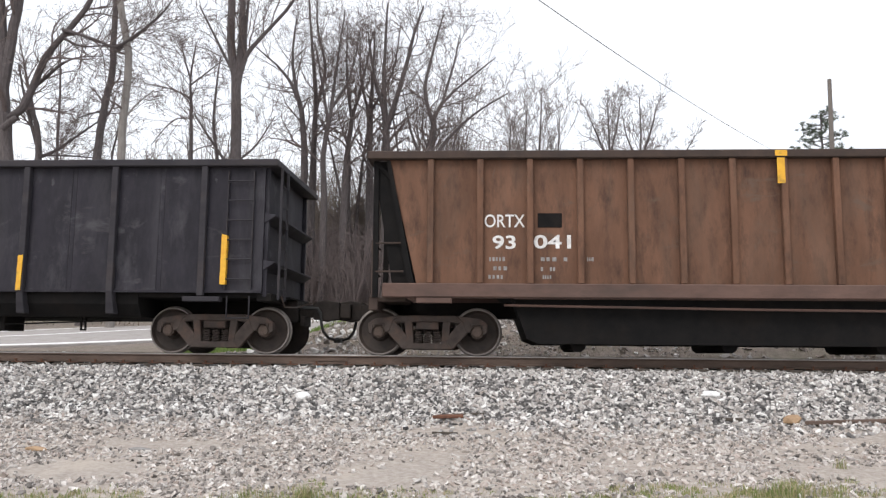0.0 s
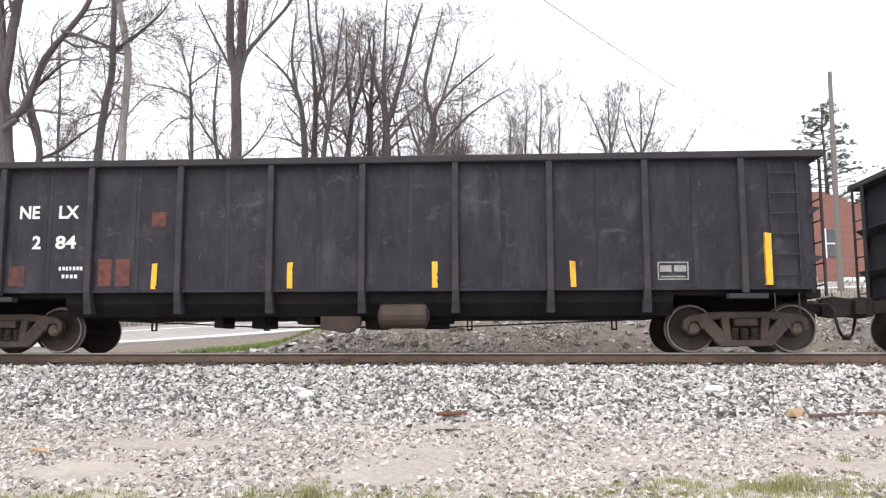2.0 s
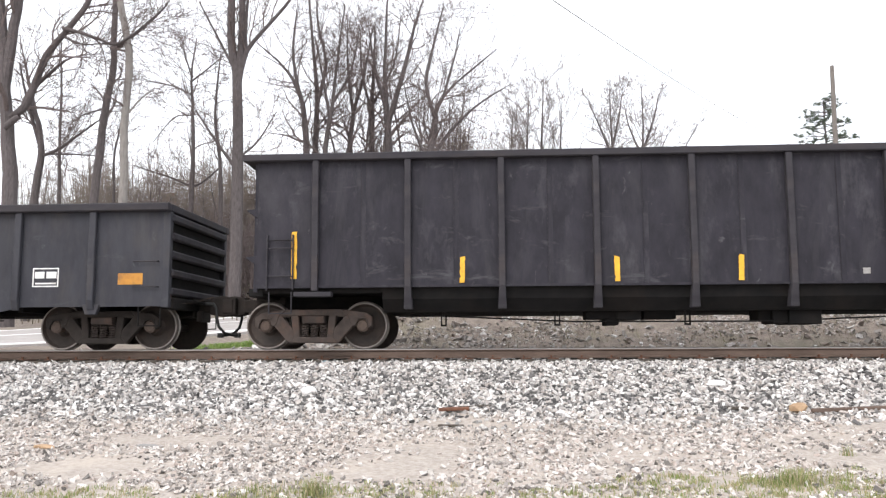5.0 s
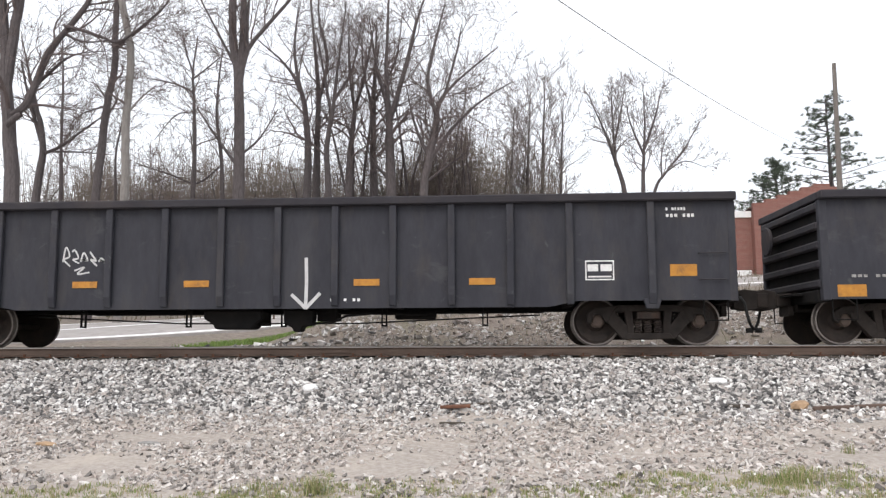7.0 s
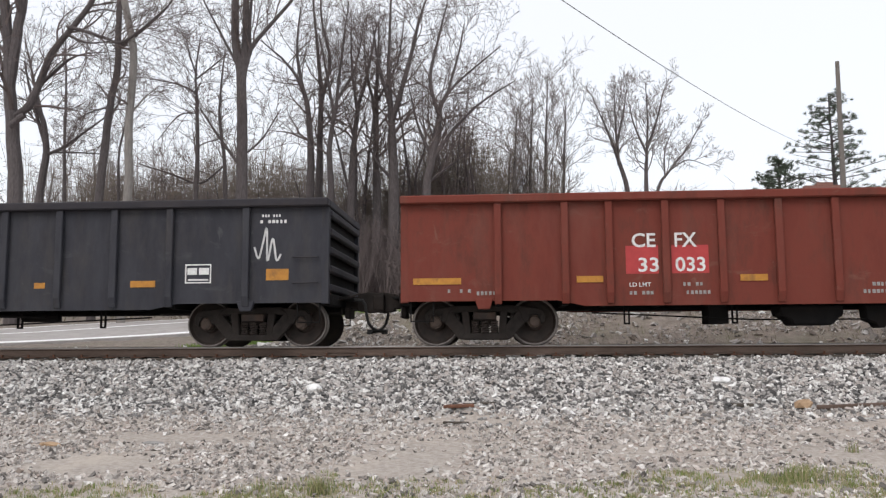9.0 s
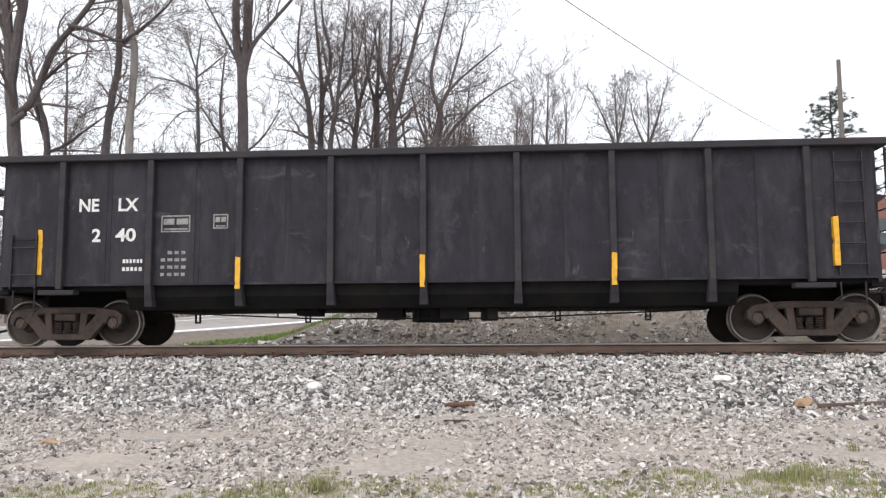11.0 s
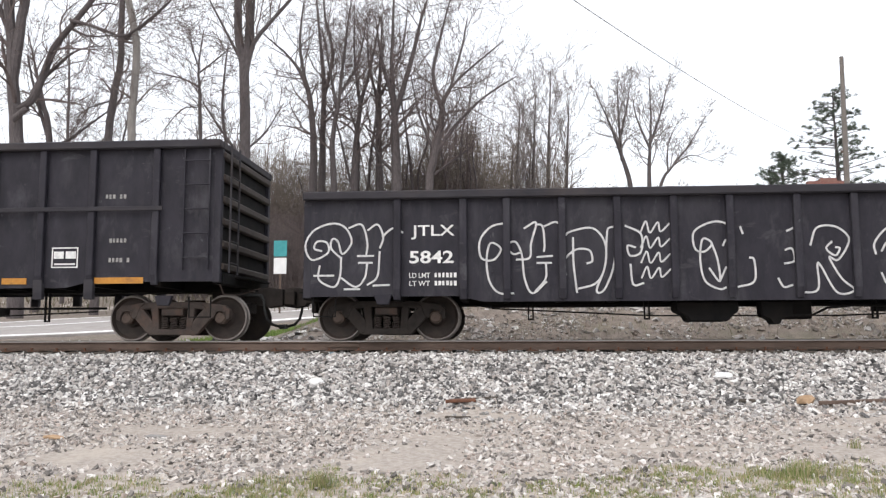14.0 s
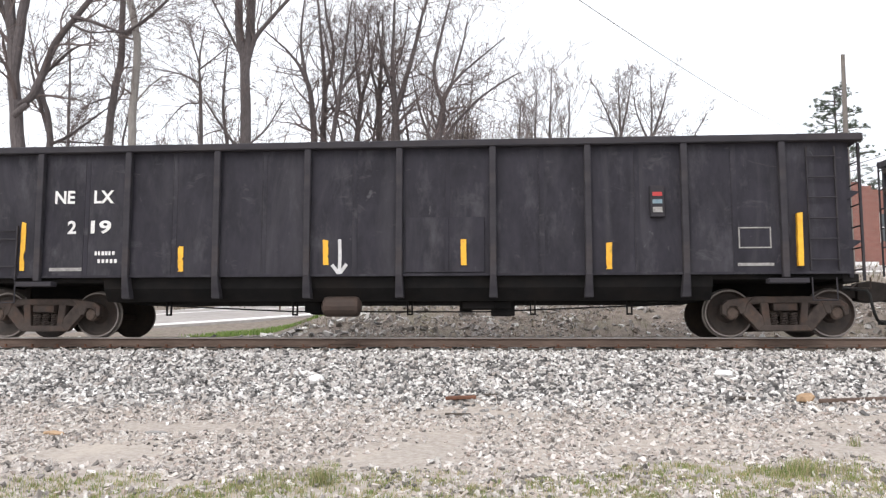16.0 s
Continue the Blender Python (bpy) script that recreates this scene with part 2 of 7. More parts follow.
M["blue"] = mat("faded_blue_plastic", (0.12, 0.19, 0.24), (0.2, 0.27, 0.31), 9.0, 0.7, 0.1)


def brick_mat(name, c1, c2, mortar):
    m = mat(name, c1, c2, 8.0, 0.9, 0.2)
    n, l = m.node_tree.nodes, m.node_tree.links
    tc, mp, br = n.new("ShaderNodeTexCoord"), n.new("ShaderNodeMapping"), n.new("ShaderNodeTexBrick")
    mp.inputs["Rotation"].default_value = (radians(90), 0, 0)
    br.inputs["Scale"].default_value = 1.0
    br.inputs["Brick Width"].default_value, br.inputs["Row Height"].default_value, br.inputs["Mortar Size"].default_value = 0.21, 0.075, 0.006
    br.inputs["Color1"].default_value, br.inputs["Color2"].default_value, br.inputs["Mortar"].default_value = (*c1, 1), (*c2, 1), (*mortar, 1)
    l.new(tc.outputs["Object"], mp.inputs[0])
    l.new(mp.outputs[0], br.inputs["Vector"])
    l.new(br.outputs[0], n["Principled BSDF"].inputs["Base Color"])
    return m


M["brick"] = brick_mat("orange_red_brick", (0.25, 0.078, 0.05), (0.31, 0.105, 0.068), (0.3, 0.2, 0.16))
M["brick2"] = brick_mat("dull_red_brick", (0.19, 0.078, 0.062), (0.24, 0.10, 0.08), (0.26, 0.19, 0.17))


# ---- mesh helpers ----
class Geo:
    """Gathers boxes, tubes and prisms into one mesh."""

    def __init__(self):
        self.v, self.f = [], []

    def add(self, verts, faces):
        k = len(self.v)
        self.v += [tuple(p) for p in verts]
        self.f += [tuple(i + k for i in q) for q in faces]
        return self

    def box(self, x0, x1, y0, y1, z0, z1):
        c = [(x, y, z) for z in (z0, z1) for y in (y0, y1) for x in (x0, x1)]
        return self.add(c, [(0, 2, 3, 1), (4, 5, 7, 6), (0, 1, 5, 4), (2, 6, 7, 3), (0, 4, 6, 2), (1, 3, 7, 5)])

    def prism(self, poly, y0, y1):
        """A polygon in x and z, drawn out from y0 to y1."""
        n = len(poly)
        v = [(x, y0, z) for x, z in poly] + [(x, y1, z) for x, z in poly]
        return self.add(v, [tuple(range(n)), tuple(range(2 * n - 1, n - 1, -1))] + [(i, n + i, n + (i + 1) % n, (i + 1) % n) for i in range(n)])

    def prism_x(self, poly, x0, x1):
        """A polygon in y and z, drawn out from x0 to x1."""
        n = len(poly)
        v = [(x0, y, z) for y, z in poly] + [(x1, y, z) for y, z in poly]
        return self.add(v, [tuple(range(n - 1, -1, -1)), tuple(range(n, 2 * n))] + [(i, (i + 1) % n, n + (i + 1) % n, n + i) for i in range(n)])

    def tube(self, pts, radii, n=8, cap=True):
        pts = [Vector(p) for p in pts]
        if not isinstance(radii, (list, tuple)):
            radii = [radii] * len(pts)
        rings, k = [], 0
        for i, p in enumerate(pts):
            d = (pts[min(i + 1, len(pts) - 1)] - pts[max(i - 1, 0)]).normalized()
            a = d.orthogonal().normalized() if i == 0 else (a - d * a.dot(d)).normalized()
            b = d.cross(a)
            rings += [p + (a * math.cos(2 * math.pi * j / n) + b * math.sin(2 * math.pi * j / n)) * radii[i] for j in range(n)]
        m = len(pts)
        f = [(i * n + j, i * n + (j + 1) % n, (i + 1) * n + (j + 1) % n, (i + 1) * n + j) for i in range(m - 1) for j in range(n)]
        if cap:
            f += [tuple(range(n - 1, -1, -1)), tuple((m - 1) * n + j for j in range(n))]
        return self.add(rings, f)

    def lathe(self, prof, n=32, axis="y", c=(0, 0, 0)):
        """A profile of (along, radius) turned about an axis."""
        v = []
        for a, r in prof:
            for j in range(n):
                t = 2 * math.pi * j / n
                p = {"y": (r * math.cos(t), a, r * math.sin(t)), "x": (a, r * math.cos(t), r * math.sin(t)), "z": (r * math.cos(t), r * math.sin(t), a)}[axis]
                v.append((p[0] + c[0], p[1] + c[1], p[2] + c[2]))
        m = len(prof)
        f = [(i * n + j, i * n + (j + 1) % n, (i + 1) * n + (j + 1) % n, (i + 1) * n + j) for i in range(m - 1) for j in range(n)]
        return self.add(v, f + [tuple(range(n)), tuple((m - 1) * n + j for j in range(n - 1, -1, -1))])

    def mesh(self, name, bevel=0.0, smooth=False):
        me = bpy.data.meshes.new(name)
        me.from_pydata(self.v, [], self.f)
        bm = bmesh.new()
        bm.from_mesh(me)
        bmesh.ops.recalc_face_normals(bm, faces=bm.faces)
        if bevel:
            bmesh.ops.bevel(bm, geom=[e for e in bm.edges if len(e.link_faces) == 2 and e.calc_face_angle(0) > 0.5], offset=bevel, segments=1, affect="EDGES")
        bm.to_mesh(me)
        bm.free()
        if smooth:
            me.shade_smooth()
        return me


def raw_mesh(name, v, f):
    me = bpy.data.meshes.new(name)
    me.from_pydata(v, [], f)
    me.update()
    return me


def part(name, me, material, parent=None, label="", at=None):
    """Links a mesh (or Geo) as one object, under a thing or a part where one is given."""
    if isinstance(me, Geo):
        me = me.mesh(name)
    if not me.materials:
        me.materials.append(material)
    ob = new(name, me)
    if parent:
        ob.parent = parent
    if at is not None:
        ob.matrix_basis = at if isinstance(at, Matrix) else Matrix.Translation(at)
    if label:
        tagged(ob, label)
    return ob


def thing(name, label, category, group="", kind="", at=None):
    ob = new(name)
    ob.empty_display_size = 0.2
    if at is not None:
        ob.matrix_basis = at if isinstance(at, Matrix) else Matrix.Translation(at)
    return tagged(ob, label, category, group, kind)


def smooth(a, b, v):
    v = min(1.0, max(0.0, (v - a) / (b - a)))
    return v * v * (3 - 2 * v)


def bend(v, knots):
    """Straight lines between (place, value) knots."""
    for (a, p), (b, q) in zip(knots, knots[1:]):
        if v <= b:
            return p + (q - p) * max(0.0, (v - a)) / (b - a)
    return knots[-1][1]


# ---- ground ----
TRACK_Y, RAIL_TOP = 15.586, 1.406
PROFILE = [(-60, 0.0), (7.4, 0.0), (9.0, 0.13), (11.6, 0.40), (12.4, 0.66), (13.6, 1.06), (14.3, 1.145), (16.9, 1.145), (17.6, 1.12), (18.6, 1.16), (21, 1.5), (32, 2.38), (60, 6.9), (90, 9.5), (140, 12.0), (1500, 14.0)]


def ground_z(x, y, rough=True):
    z = bend(y, PROFILE)
    if 17.5 < y < 34:
        z += smooth(-6.5, -3.2, x) * (0.72 * smooth(18.4, 21.5, y) * (1 - smooth(23, 33, y)))
    if 18.4 < y < 32:
        z -= 0.18 * smooth(-4.5, -8.0, x) * smooth(18.6, 21.0, y) * (1 - smooth(24.5, 30.0, y))
    if rough and 4 < y < 13.6:
        z += 0.035 * noise.noise(Vector((x * 0.7, y * 0.9, 0))) + 0.012 * noise.noise(Vector((x * 3, y * 3, 5)))
    if rough and y > 18.4:
        z += (0.05 if y < 45 else 0.12) * noise.noise(Vector((x * 0.8, y * 0.8, 2)))
    return z


def build_ground():
    xs = sorted({*np.arange(-16, 16.01, 0.2).round(2), *np.arange(-60, 60.1, 2.0), -1500, -600, -250, -120, 120, 250, 600, 1500})
    ys = sorted({*np.arange(5.0, 14.4, 0.16).round(2), *np.arange(14.4, 18.4, 0.4).round(2), *np.arange(18.4, 36, 0.4).round(2), *np.arange(36, 100, 3.0), -60, -20, -5, 0, 2.5, 110, 140, 200, 400, 1500})
    v = [(float(x), float(y), ground_z(float(x), float(y))) for y in ys for x in xs]
    n = len(xs)
    f = [(j * n + i, j * n + i + 1, (j + 1) * n + i + 1, (j + 1) * n + i) for j in range(len(ys) - 1) for i in range(n - 1)]
    me = raw_mesh("ground", v, f)
    me.shade_smooth()
    m = mat("dirt_and_gravel_ground", (0.28, 0.245, 0.215), (0.46, 0.415, 0.375), 14.0, 0.95, 0.6, stain=(0.47, 0.415, 0.36), stain_amt=0.8, stain_scale=0.9, fine=70, bump_dist=0.02)
    return tagged(part("ground", me, m), "grey brown gravelly ground beside a railway track", "ground", kind="structure")


ground = build_ground()


def build_road():
    path = [(-70, 21.0), (-40, 22.0), (-24, 23.2), (-16, 25.2), (-10.5, 29.4), (-5, 35.5), (2, 42.0), (8, 46.5), (30, 53.0), (60, 57.0)]
    dense = []
    for (a, b), (c, d) in zip(path, path[1:]):
        dense += [(a + (c - a) * k / 12, b + (d - b) * k / 12) for k in range(12)]
    for _ in range(6):
        dense = [dense[0]] + [tuple((p[k] + 2 * q[k] + r[k]) / 4 for k in (0, 1)) for p, q, r in zip(dense, dense[1:], dense[2:])] + [dense[-1]]

    def strip(name, offs, lift, material, label, kind, skirt=False):
        v, f = [], []
        for i, p in enumerate(dense):
            a, b = dense[max(i - 1, 0)], dense[min(i + 1, len(dense) - 1)]
            d = Vector((b[0] - a[0], b[1] - a[1])).normalized()
            for o in offs:
                x, y = p[0] - d.y * o, p[1] + d.x * o
                z0 = ground_z(p[0], p[1], False)
                v.append((x, y, ground_z(x, y, False) * 0.7 + z0 * 0.3 + 0.14 - 0.14 * smooth(-1.8, -3.4, o) + lift - (0.8 if skirt and o in (offs[0], offs[-1]) else 0)))
        n = len(offs)
        for i in range(len(dense) - 1):
            f += [(i * n + j, (i + 1) * n + j, (i + 1) * n + j + 1, i * n + j + 1) for j in range(n - 1)]
        g = Geo().add(v, f)
        return tagged(part(name, g.mesh(name), material), label, "road", kind=kind)

    strip("road", [-3.45] + [-3.4 + 0.68 * k for k in range(11)] + [3.45], 0.0, M["asphalt"], "pale worn asphalt road behind the railway track", "structure", True)
    for o, lab in ((-3.1, "white painted edge line on the road"), (3.0, "white painted edge line on the road"), (0.1, "faded white line along the road")):
        strip("road_line", [o - 0.16, o + 0.16], 0.010, M["line"], lab, "structure")


build_road()


def build_beds():
    """The ballast bed under the loose stone, and the soil beyond the track."""
    def sheet(name, x0, x1, nx, y0, y1, ny, lift, material, label, keep=None, wavy=False):
        v = []
        for j in range(ny + 1):
            for i in range(nx + 1):
                x, y = x0 + (x1 - x0) * i / nx, y0 + (y1 - y0) * j / ny
                edge = j in (0, ny) or i in (0, nx)
                y += 0.4 * noise.noise(Vector((x * 0.8, 0, 1))) * (1 - j / ny) if wavy else 0.0
                v.append((x, y, ground_z(x, y) + (-0.05 if edge else lift)))
        f = [(j * (nx + 1) + i, j * (nx + 1) + i + 1, (j + 1) * (nx + 1) + i + 1, (j + 1) * (nx + 1) + i) for j in range(ny) for i in range(nx)]
        if keep:
            f = [q for q in f if keep(v[q[0]][0], v[q[0]][1])]
        me = raw_mesh(name, v, f)
        me.shade_smooth()
        tagged(part(name, me, material), label, "ground", kind="structure")
    # the bed's dark colour paints the shadowed gaps between the loose stones
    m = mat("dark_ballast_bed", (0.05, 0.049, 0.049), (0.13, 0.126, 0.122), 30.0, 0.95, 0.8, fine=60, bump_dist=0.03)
    sheet("ballast_bed", -60, 60, 300, 11.75, 17.7, 24, 0.012, m, "stone ballast bed of the track, coloured dark as shade between the stones", wavy=True)
    m = mat("brown_verge_soil", (0.15, 0.122, 0.102), (0.27, 0.228, 0.195), 6.0, 0.95, 0.7, stain=(0.15, 0.155, 0.09), stain_amt=0.5, stain_scale=0.8, fine=40, bump_dist=0.04)
    sheet("verge", -60, 60, 240, 17.8, 70, 104, 0.02, m, "grey brown soil and dead grass behind the track")


build_beds()


# ---- the train ----
WHEEL_R = 0.419
GROUP = "wagons of the freight train"


def wheelset_mesh():
    g = Geo()
    r = WHEEL_R
    for s in (-1, 1):
        o, i = s * 0.825, s * 0.685
        g.lathe([(i, 0.10), (i, r - 0.07), (i, r + 0.026), (i + s * 0.028, r + 0.024), (i + s * 0.04, r + 0.002), (o, r - 0.004), (o, r - 0.030), (o - s * 0.05, r - 0.075), (o - s * 0.085, 0.17), (o - s * 0.03, 0.13), (o - s * 0.03, 0.09)], 36)
    g.lathe([(-1.02, 0.075), (1.02, 0.075)], 12)
    for s in (-1, 1):
        g.lathe([(s * 0.88, 0.115), (s * 1.03, 0.115), (s * 1.045, 0.09), (s * 1.06, 0.085)], 14)
        for k in range(3):
            a = 2.094 * k + 0.4
            g.lathe([(s * 1.055, 0.018), (s * 1.075, 0.018)], 6, c=(0.055 * math.cos(a), 0, 0.055 * math.sin(a)))
    me = g.mesh("wheelset", smooth=False)
    me.materials.append(M["wheel"])
    me.materials.append(M["tread"])
    me.materials.append(M["cap"])
    for p in me.polygons:
        c = p.center
        rad = math.hypot(c.x, c.z)
        if abs(c.y) > 0.855:
            p.material_index = 2
        elif rad > r - 0.045 and abs(c.y) > 0.7:
            p.material_index = 1
    return me


def sideframe_mesh():
    g = Geo()
    y0, y1 = -0.08, 0.08
    for _ in (0,):
        # top bar
        g.prism([(-0.62, 0.59), (-0.50, 0.705), (0.50, 0.705), (0.62, 0.59)], y0, y1)
        # lower bar
        g.prism([(-0.45, 0.105), (0.45, 0.105), (0.36, 0.215), (-0.36, 0.215)], y0, y1)
        for d in (-1, 1):
            # pedestal arm out to the axle box
            g.prism([(d * 0.50, 0.705), (d * 0.95, 0.645), (d * 1.06, 0.56), (d * 1.06, 0.40), (d * 0.99, 0.36), (d * 0.97, 0.52), (d * 0.79, 0.54), (d * 0.76, 0.40), (d * 0.68, 0.42), (d * 0.62, 0.60)], y0, y1)
            # sloping tension bar
            g.prism([(d * 0.60, 0.62), (d * 0.84, 0.55), (d * 0.46, 0.115), (d * 0.24, 0.20)], y0 + 0.01, y1 - 0.01)
            # columns beside the springs
            g.prism([(d * 0.28, 0.66), (d * 0.42, 0.66), (d * 0.36, 0.18), (d * 0.24, 0.18)], y0 + 0.004, y1 - 0.004)
            g.prism([(d * 0.36, 0.69), (d * 0.62, 0.67), (d * 0.60, 0.56), (d * 0.40, 0.58)], y0 + 0.014, y1 - 0.014)
            # journal box crown
            g.prism([(d * 0.75, 0.56), (d * 1.0, 0.56), (d * 0.97, 0.45), (d * 0.93, 0.53), (d * 0.82, 0.53), (d * 0.78, 0.45)], y0 - 0.01, y1 + 0.01)
    return g.mesh("side_frame", bevel=0.012)


def spring_mesh():
    g = Geo()
    pts = [(0.062 * math.cos(a), 0.062 * math.sin(a), 0.205 + 0.235 * a / (5.5 * 2 * math.pi)) for a in np.linspace(0, 5.5 * 2 * math.pi, 50)]
    return g.tube(pts, 0.016, 4).mesh("spring")


def bolster_mesh():
    g = Geo()
    g.prism_x([(-1.12, 0.46), (-1.12, 0.58), (-0.6, 0.66), (0.6, 0.66), (1.12, 0.58), (1.12, 0.46), (0.6, 0.40), (-0.6, 0.40)], -0.2, 0.2)
    g.lathe([(0.66, 0.2), (0.78, 0.2)], 16, "z")
    for s in (-1, 1):
        g.box(-0.16, 0.16, s * 1.02 - 0.06, s * 1.02 + 0.06, 0.585, 0.64)
    return g.mesh("bolster", bevel=0.01)


def brake_beam_mesh():
    g = Geo()
    g.box(-0.03, 0.03, -0.85, 0.85, 0.30, 0.38)
    for y in (-0.75, 0.75):
        g.box(-0.05, 0.05, y - 0.05, y + 0.05, 0.22, 0.50)
    return g.mesh("brake_beam")


TRUCK = dict(frame=sideframe_mesh(), spring=spring_mesh(), bolster=bolster_mesh(), brake=brake_beam_mesh(), wheels=wheelset_mesh())
for key, m in (("frame", "truck"), ("spring", "truck"), ("bolster", "truck"), ("brake", "dark")):
    TRUCK[key].materials.append(M[m])
TRUCK["frame_sooty"] = TRUCK["frame"].copy()
TRUCK["frame_sooty"].materials[0] = M["truck2"]
WHEELSETS = []


def truck(wagon, x, base=1.76, sooty=False):
    t = part("truck", TRUCK["bolster"], M["truck"], wagon, "dusty cast steel three-piece truck", (x, 0, 0))
    for s in (-1, 1):
        part("side_frame", TRUCK["frame_sooty" if sooty else "frame"], None, t, "", (0, s * 1.01, 0))
        part("brake_beam", TRUCK["brake"], M["dark"], t, "", (s * 0.40, 0, 0))
        for d in (-0.17, 0.0, 0.17):
            part("spring", TRUCK["spring"], M["truck"], t, "", (d, s * 1.0, 0))
    for s in (-1, 1):
        w = part("wheelset", TRUCK["wheels"], M["wheel"], t, "brown steel wheels with bright worn rims", (s * base / 2, 0, WHEEL_R))
        WHEELSETS.append((w, s * base / 2))
    return t


MESHES = {}


def shared(key, make, material):
    """One mesh for all the alike parts."""
    if key not in MESHES:
        MESHES[key] = make()
        MESHES[key].materials.append(material)
    return MESHES[key]


def coupler_mesh():
    g = Geo()
    g.box(-0.45, 0.12, -0.30, 0.30, 0.60, 1.0)
    g.box(0.12, 0.42, -0.11, 0.11, 0.70, 0.94)
    g.box(0.16, 0.26, -0.26, 0.26, 0.52, 0.72)
    g.prism([(0.40, 0.66), (0.62, 0.62), (0.90, 0.66), (0.90, 0.98), (0.62, 1.02), (0.40, 0.98)], -0.20, 0.06)
    g.prism([(0.60, 0.68), (0.80, 0.68), (0.80, 0.95), (0.60, 0.95)], 0.06, 0.22)
    return g.mesh("coupler", bevel=0.015)


def hose_mesh():
    g = Geo()
    g.tube([(0.50, -0.30, 0.86), (0.57, -0.32, 0.76), (0.59, -0.34, 0.58), (0.63, -0.33, 0.42), (0.71, -0.24, 0.31), (0.82, -0.12, 0.27), (0.93, -0.01, 0.27)], 0.028, 7)
    g.tube([(0.10, -0.28, 0.88), (0.52, -0.30, 0.85)], 0.034, 7)
    g.box(0.84, 0.94, -0.06, 0.05, 0.22, 0.31)
    return g.mesh("air_hose")


def lever_mesh():
    g = Geo()
    g.tube([(0.10, -1.45, 1.0), (0.14, -1.35, 0.82), (0.16, -0.5, 0.86), (0.45, -0.15, 1.0)], 0.013, 5)
    return g.mesh("uncoupling_lever")


def end_gear(wagon, x, lev=True):
    """Coupler, hose and lever at both ends."""
    for s in (-1, 1):
        turn = Matrix.Translation((s * x, 0, 0)) @ pose(0, 0, 0, 0, 0, 0 if s > 0 else 180)
        part("coupler", shared("coupler", coupler_mesh, M["truck2"]), None, wagon, "rusty brown knuckle coupler", turn)
        part("air_hose", shared("hose", hose_mesh, M["hose"]), None, wagon, "black rubber brake hose", turn)
        part("uncoupling_lever", shared("lever", lever_mesh, M["brown_dark"]), None, wagon, "", turn)


def ladder(wagon, x, y, z0, z1, n, material, along="x", w=0.46):
    """Two stiles with rungs as parts of their own."""
    g = Geo()
    s = -1 if y < 0 else 1
    dx = (w / 2, 0) if along == "x" else (0, w / 2)
    for d in (-1, 1):
        cx, cy = x + d * dx[0], y + d * dx[1]
        g.box(cx - 0.012, cx + 0.012, cy - 0.02, cy + 0.02, z0, z1)
    lad = part("ladder", g.mesh("ladder"), material, wagon)
    me = shared(("rung", along, material.name), lambda: Geo().tube([(-dx[0], -dx[1], 0), (dx[0], dx[1], 0)], 0.014, 5).mesh("rung"), material)
    for k in range(n):
        part("rung", me, material, lad, "", (x, y + s * 0.03 * (along == "x"), z0 + (z1 - z0) * (k + 0.5) / n))
    return lad


def bar(name, wagon, x, z, w, h, material, y=-1.52, label="", d=0.007):
    """A thin flat mark on the near side."""
    return part(name, Geo().box(x, x + w, y - d, y, z, z + h).mesh(name), material, wagon, label)


def word(wagon, txt, x, z, w, h, material, y=-1.52, bold=0.012):
    """Stencilled letters on the near side, w wide and h high."""
    cu = bpy.data.curves.new("lettering", "FONT")
    cu.body, cu.offset, cu.resolution_u = txt, bold, 4
    tmp = bpy.data.objects.new("lettering", cu)
    me = bpy.data.meshes.new_from_object(tmp)
    bpy.data.objects.remove(tmp)
    co = np.array([v.co[:] for v in me.vertices])
    lo, hi = co.min(0), co.max(0)
    for v in me.vertices:
        v.co = (x + (v.co.x - lo[0]) / (hi[0] - lo[0]) * w, y - 0.008, z + (v.co.y - lo[1]) / (hi[1] - lo[1]) * h)
    me.materials.clear()
    me.name = "lettering"
    return part("lettering", me, material, wagon, "white stencilled lettering")


def smudges(wagon, x, z, w, h, material, seed, y=-1.52, n=7):
    """A line of writing too small to read: bars of its size."""
    rnd, g, p = random.Random(seed), Geo(), x
    step = w / n
    for k in range(n):
        if rnd.random() < 0.86:
            g.box(p, p + step * rnd.uniform(0.5, 0.75), y - 0.006, y, z + h * rnd.uniform(0, 0.12), z + h)
        p += step
    return tagged(part("small_lettering", g.mesh("small_lettering"), material, wagon, "rows of small unreadable stencilled marks"), kind="stuff")


def outline_box(wagon, x, z, w, h, material, y=-1.52, t=0.022, inner=True):
    """A stencilled frame with two panels in it."""
    g = Geo()
    for a in ((x, x + w, z, z + t), (x, x + w, z + h - t, z + h), (x, x + t, z + t, z + h - t), (x + w - t, x + w, z + t, z + h - t)):
        g.box(a[0], a[1], y - 0.006, y, a[2], a[3])
    if inner:
        g.box(x + 0.04, x + w * 0.45, y - 0.006, y, z + h * 0.45, z + h * 0.8)
        g.box(x + w * 0.53, x + w - 0.04, y - 0.006, y, z + h * 0.45, z + h * 0.8)
        g.box(x + 0.05, x + w - 0.05, y - 0.006, y, z + h * 0.14, z + h * 0.22)
    return part("stencil_box", g.mesh("stencil_box"), material, wagon, "white stencilled inspection box")


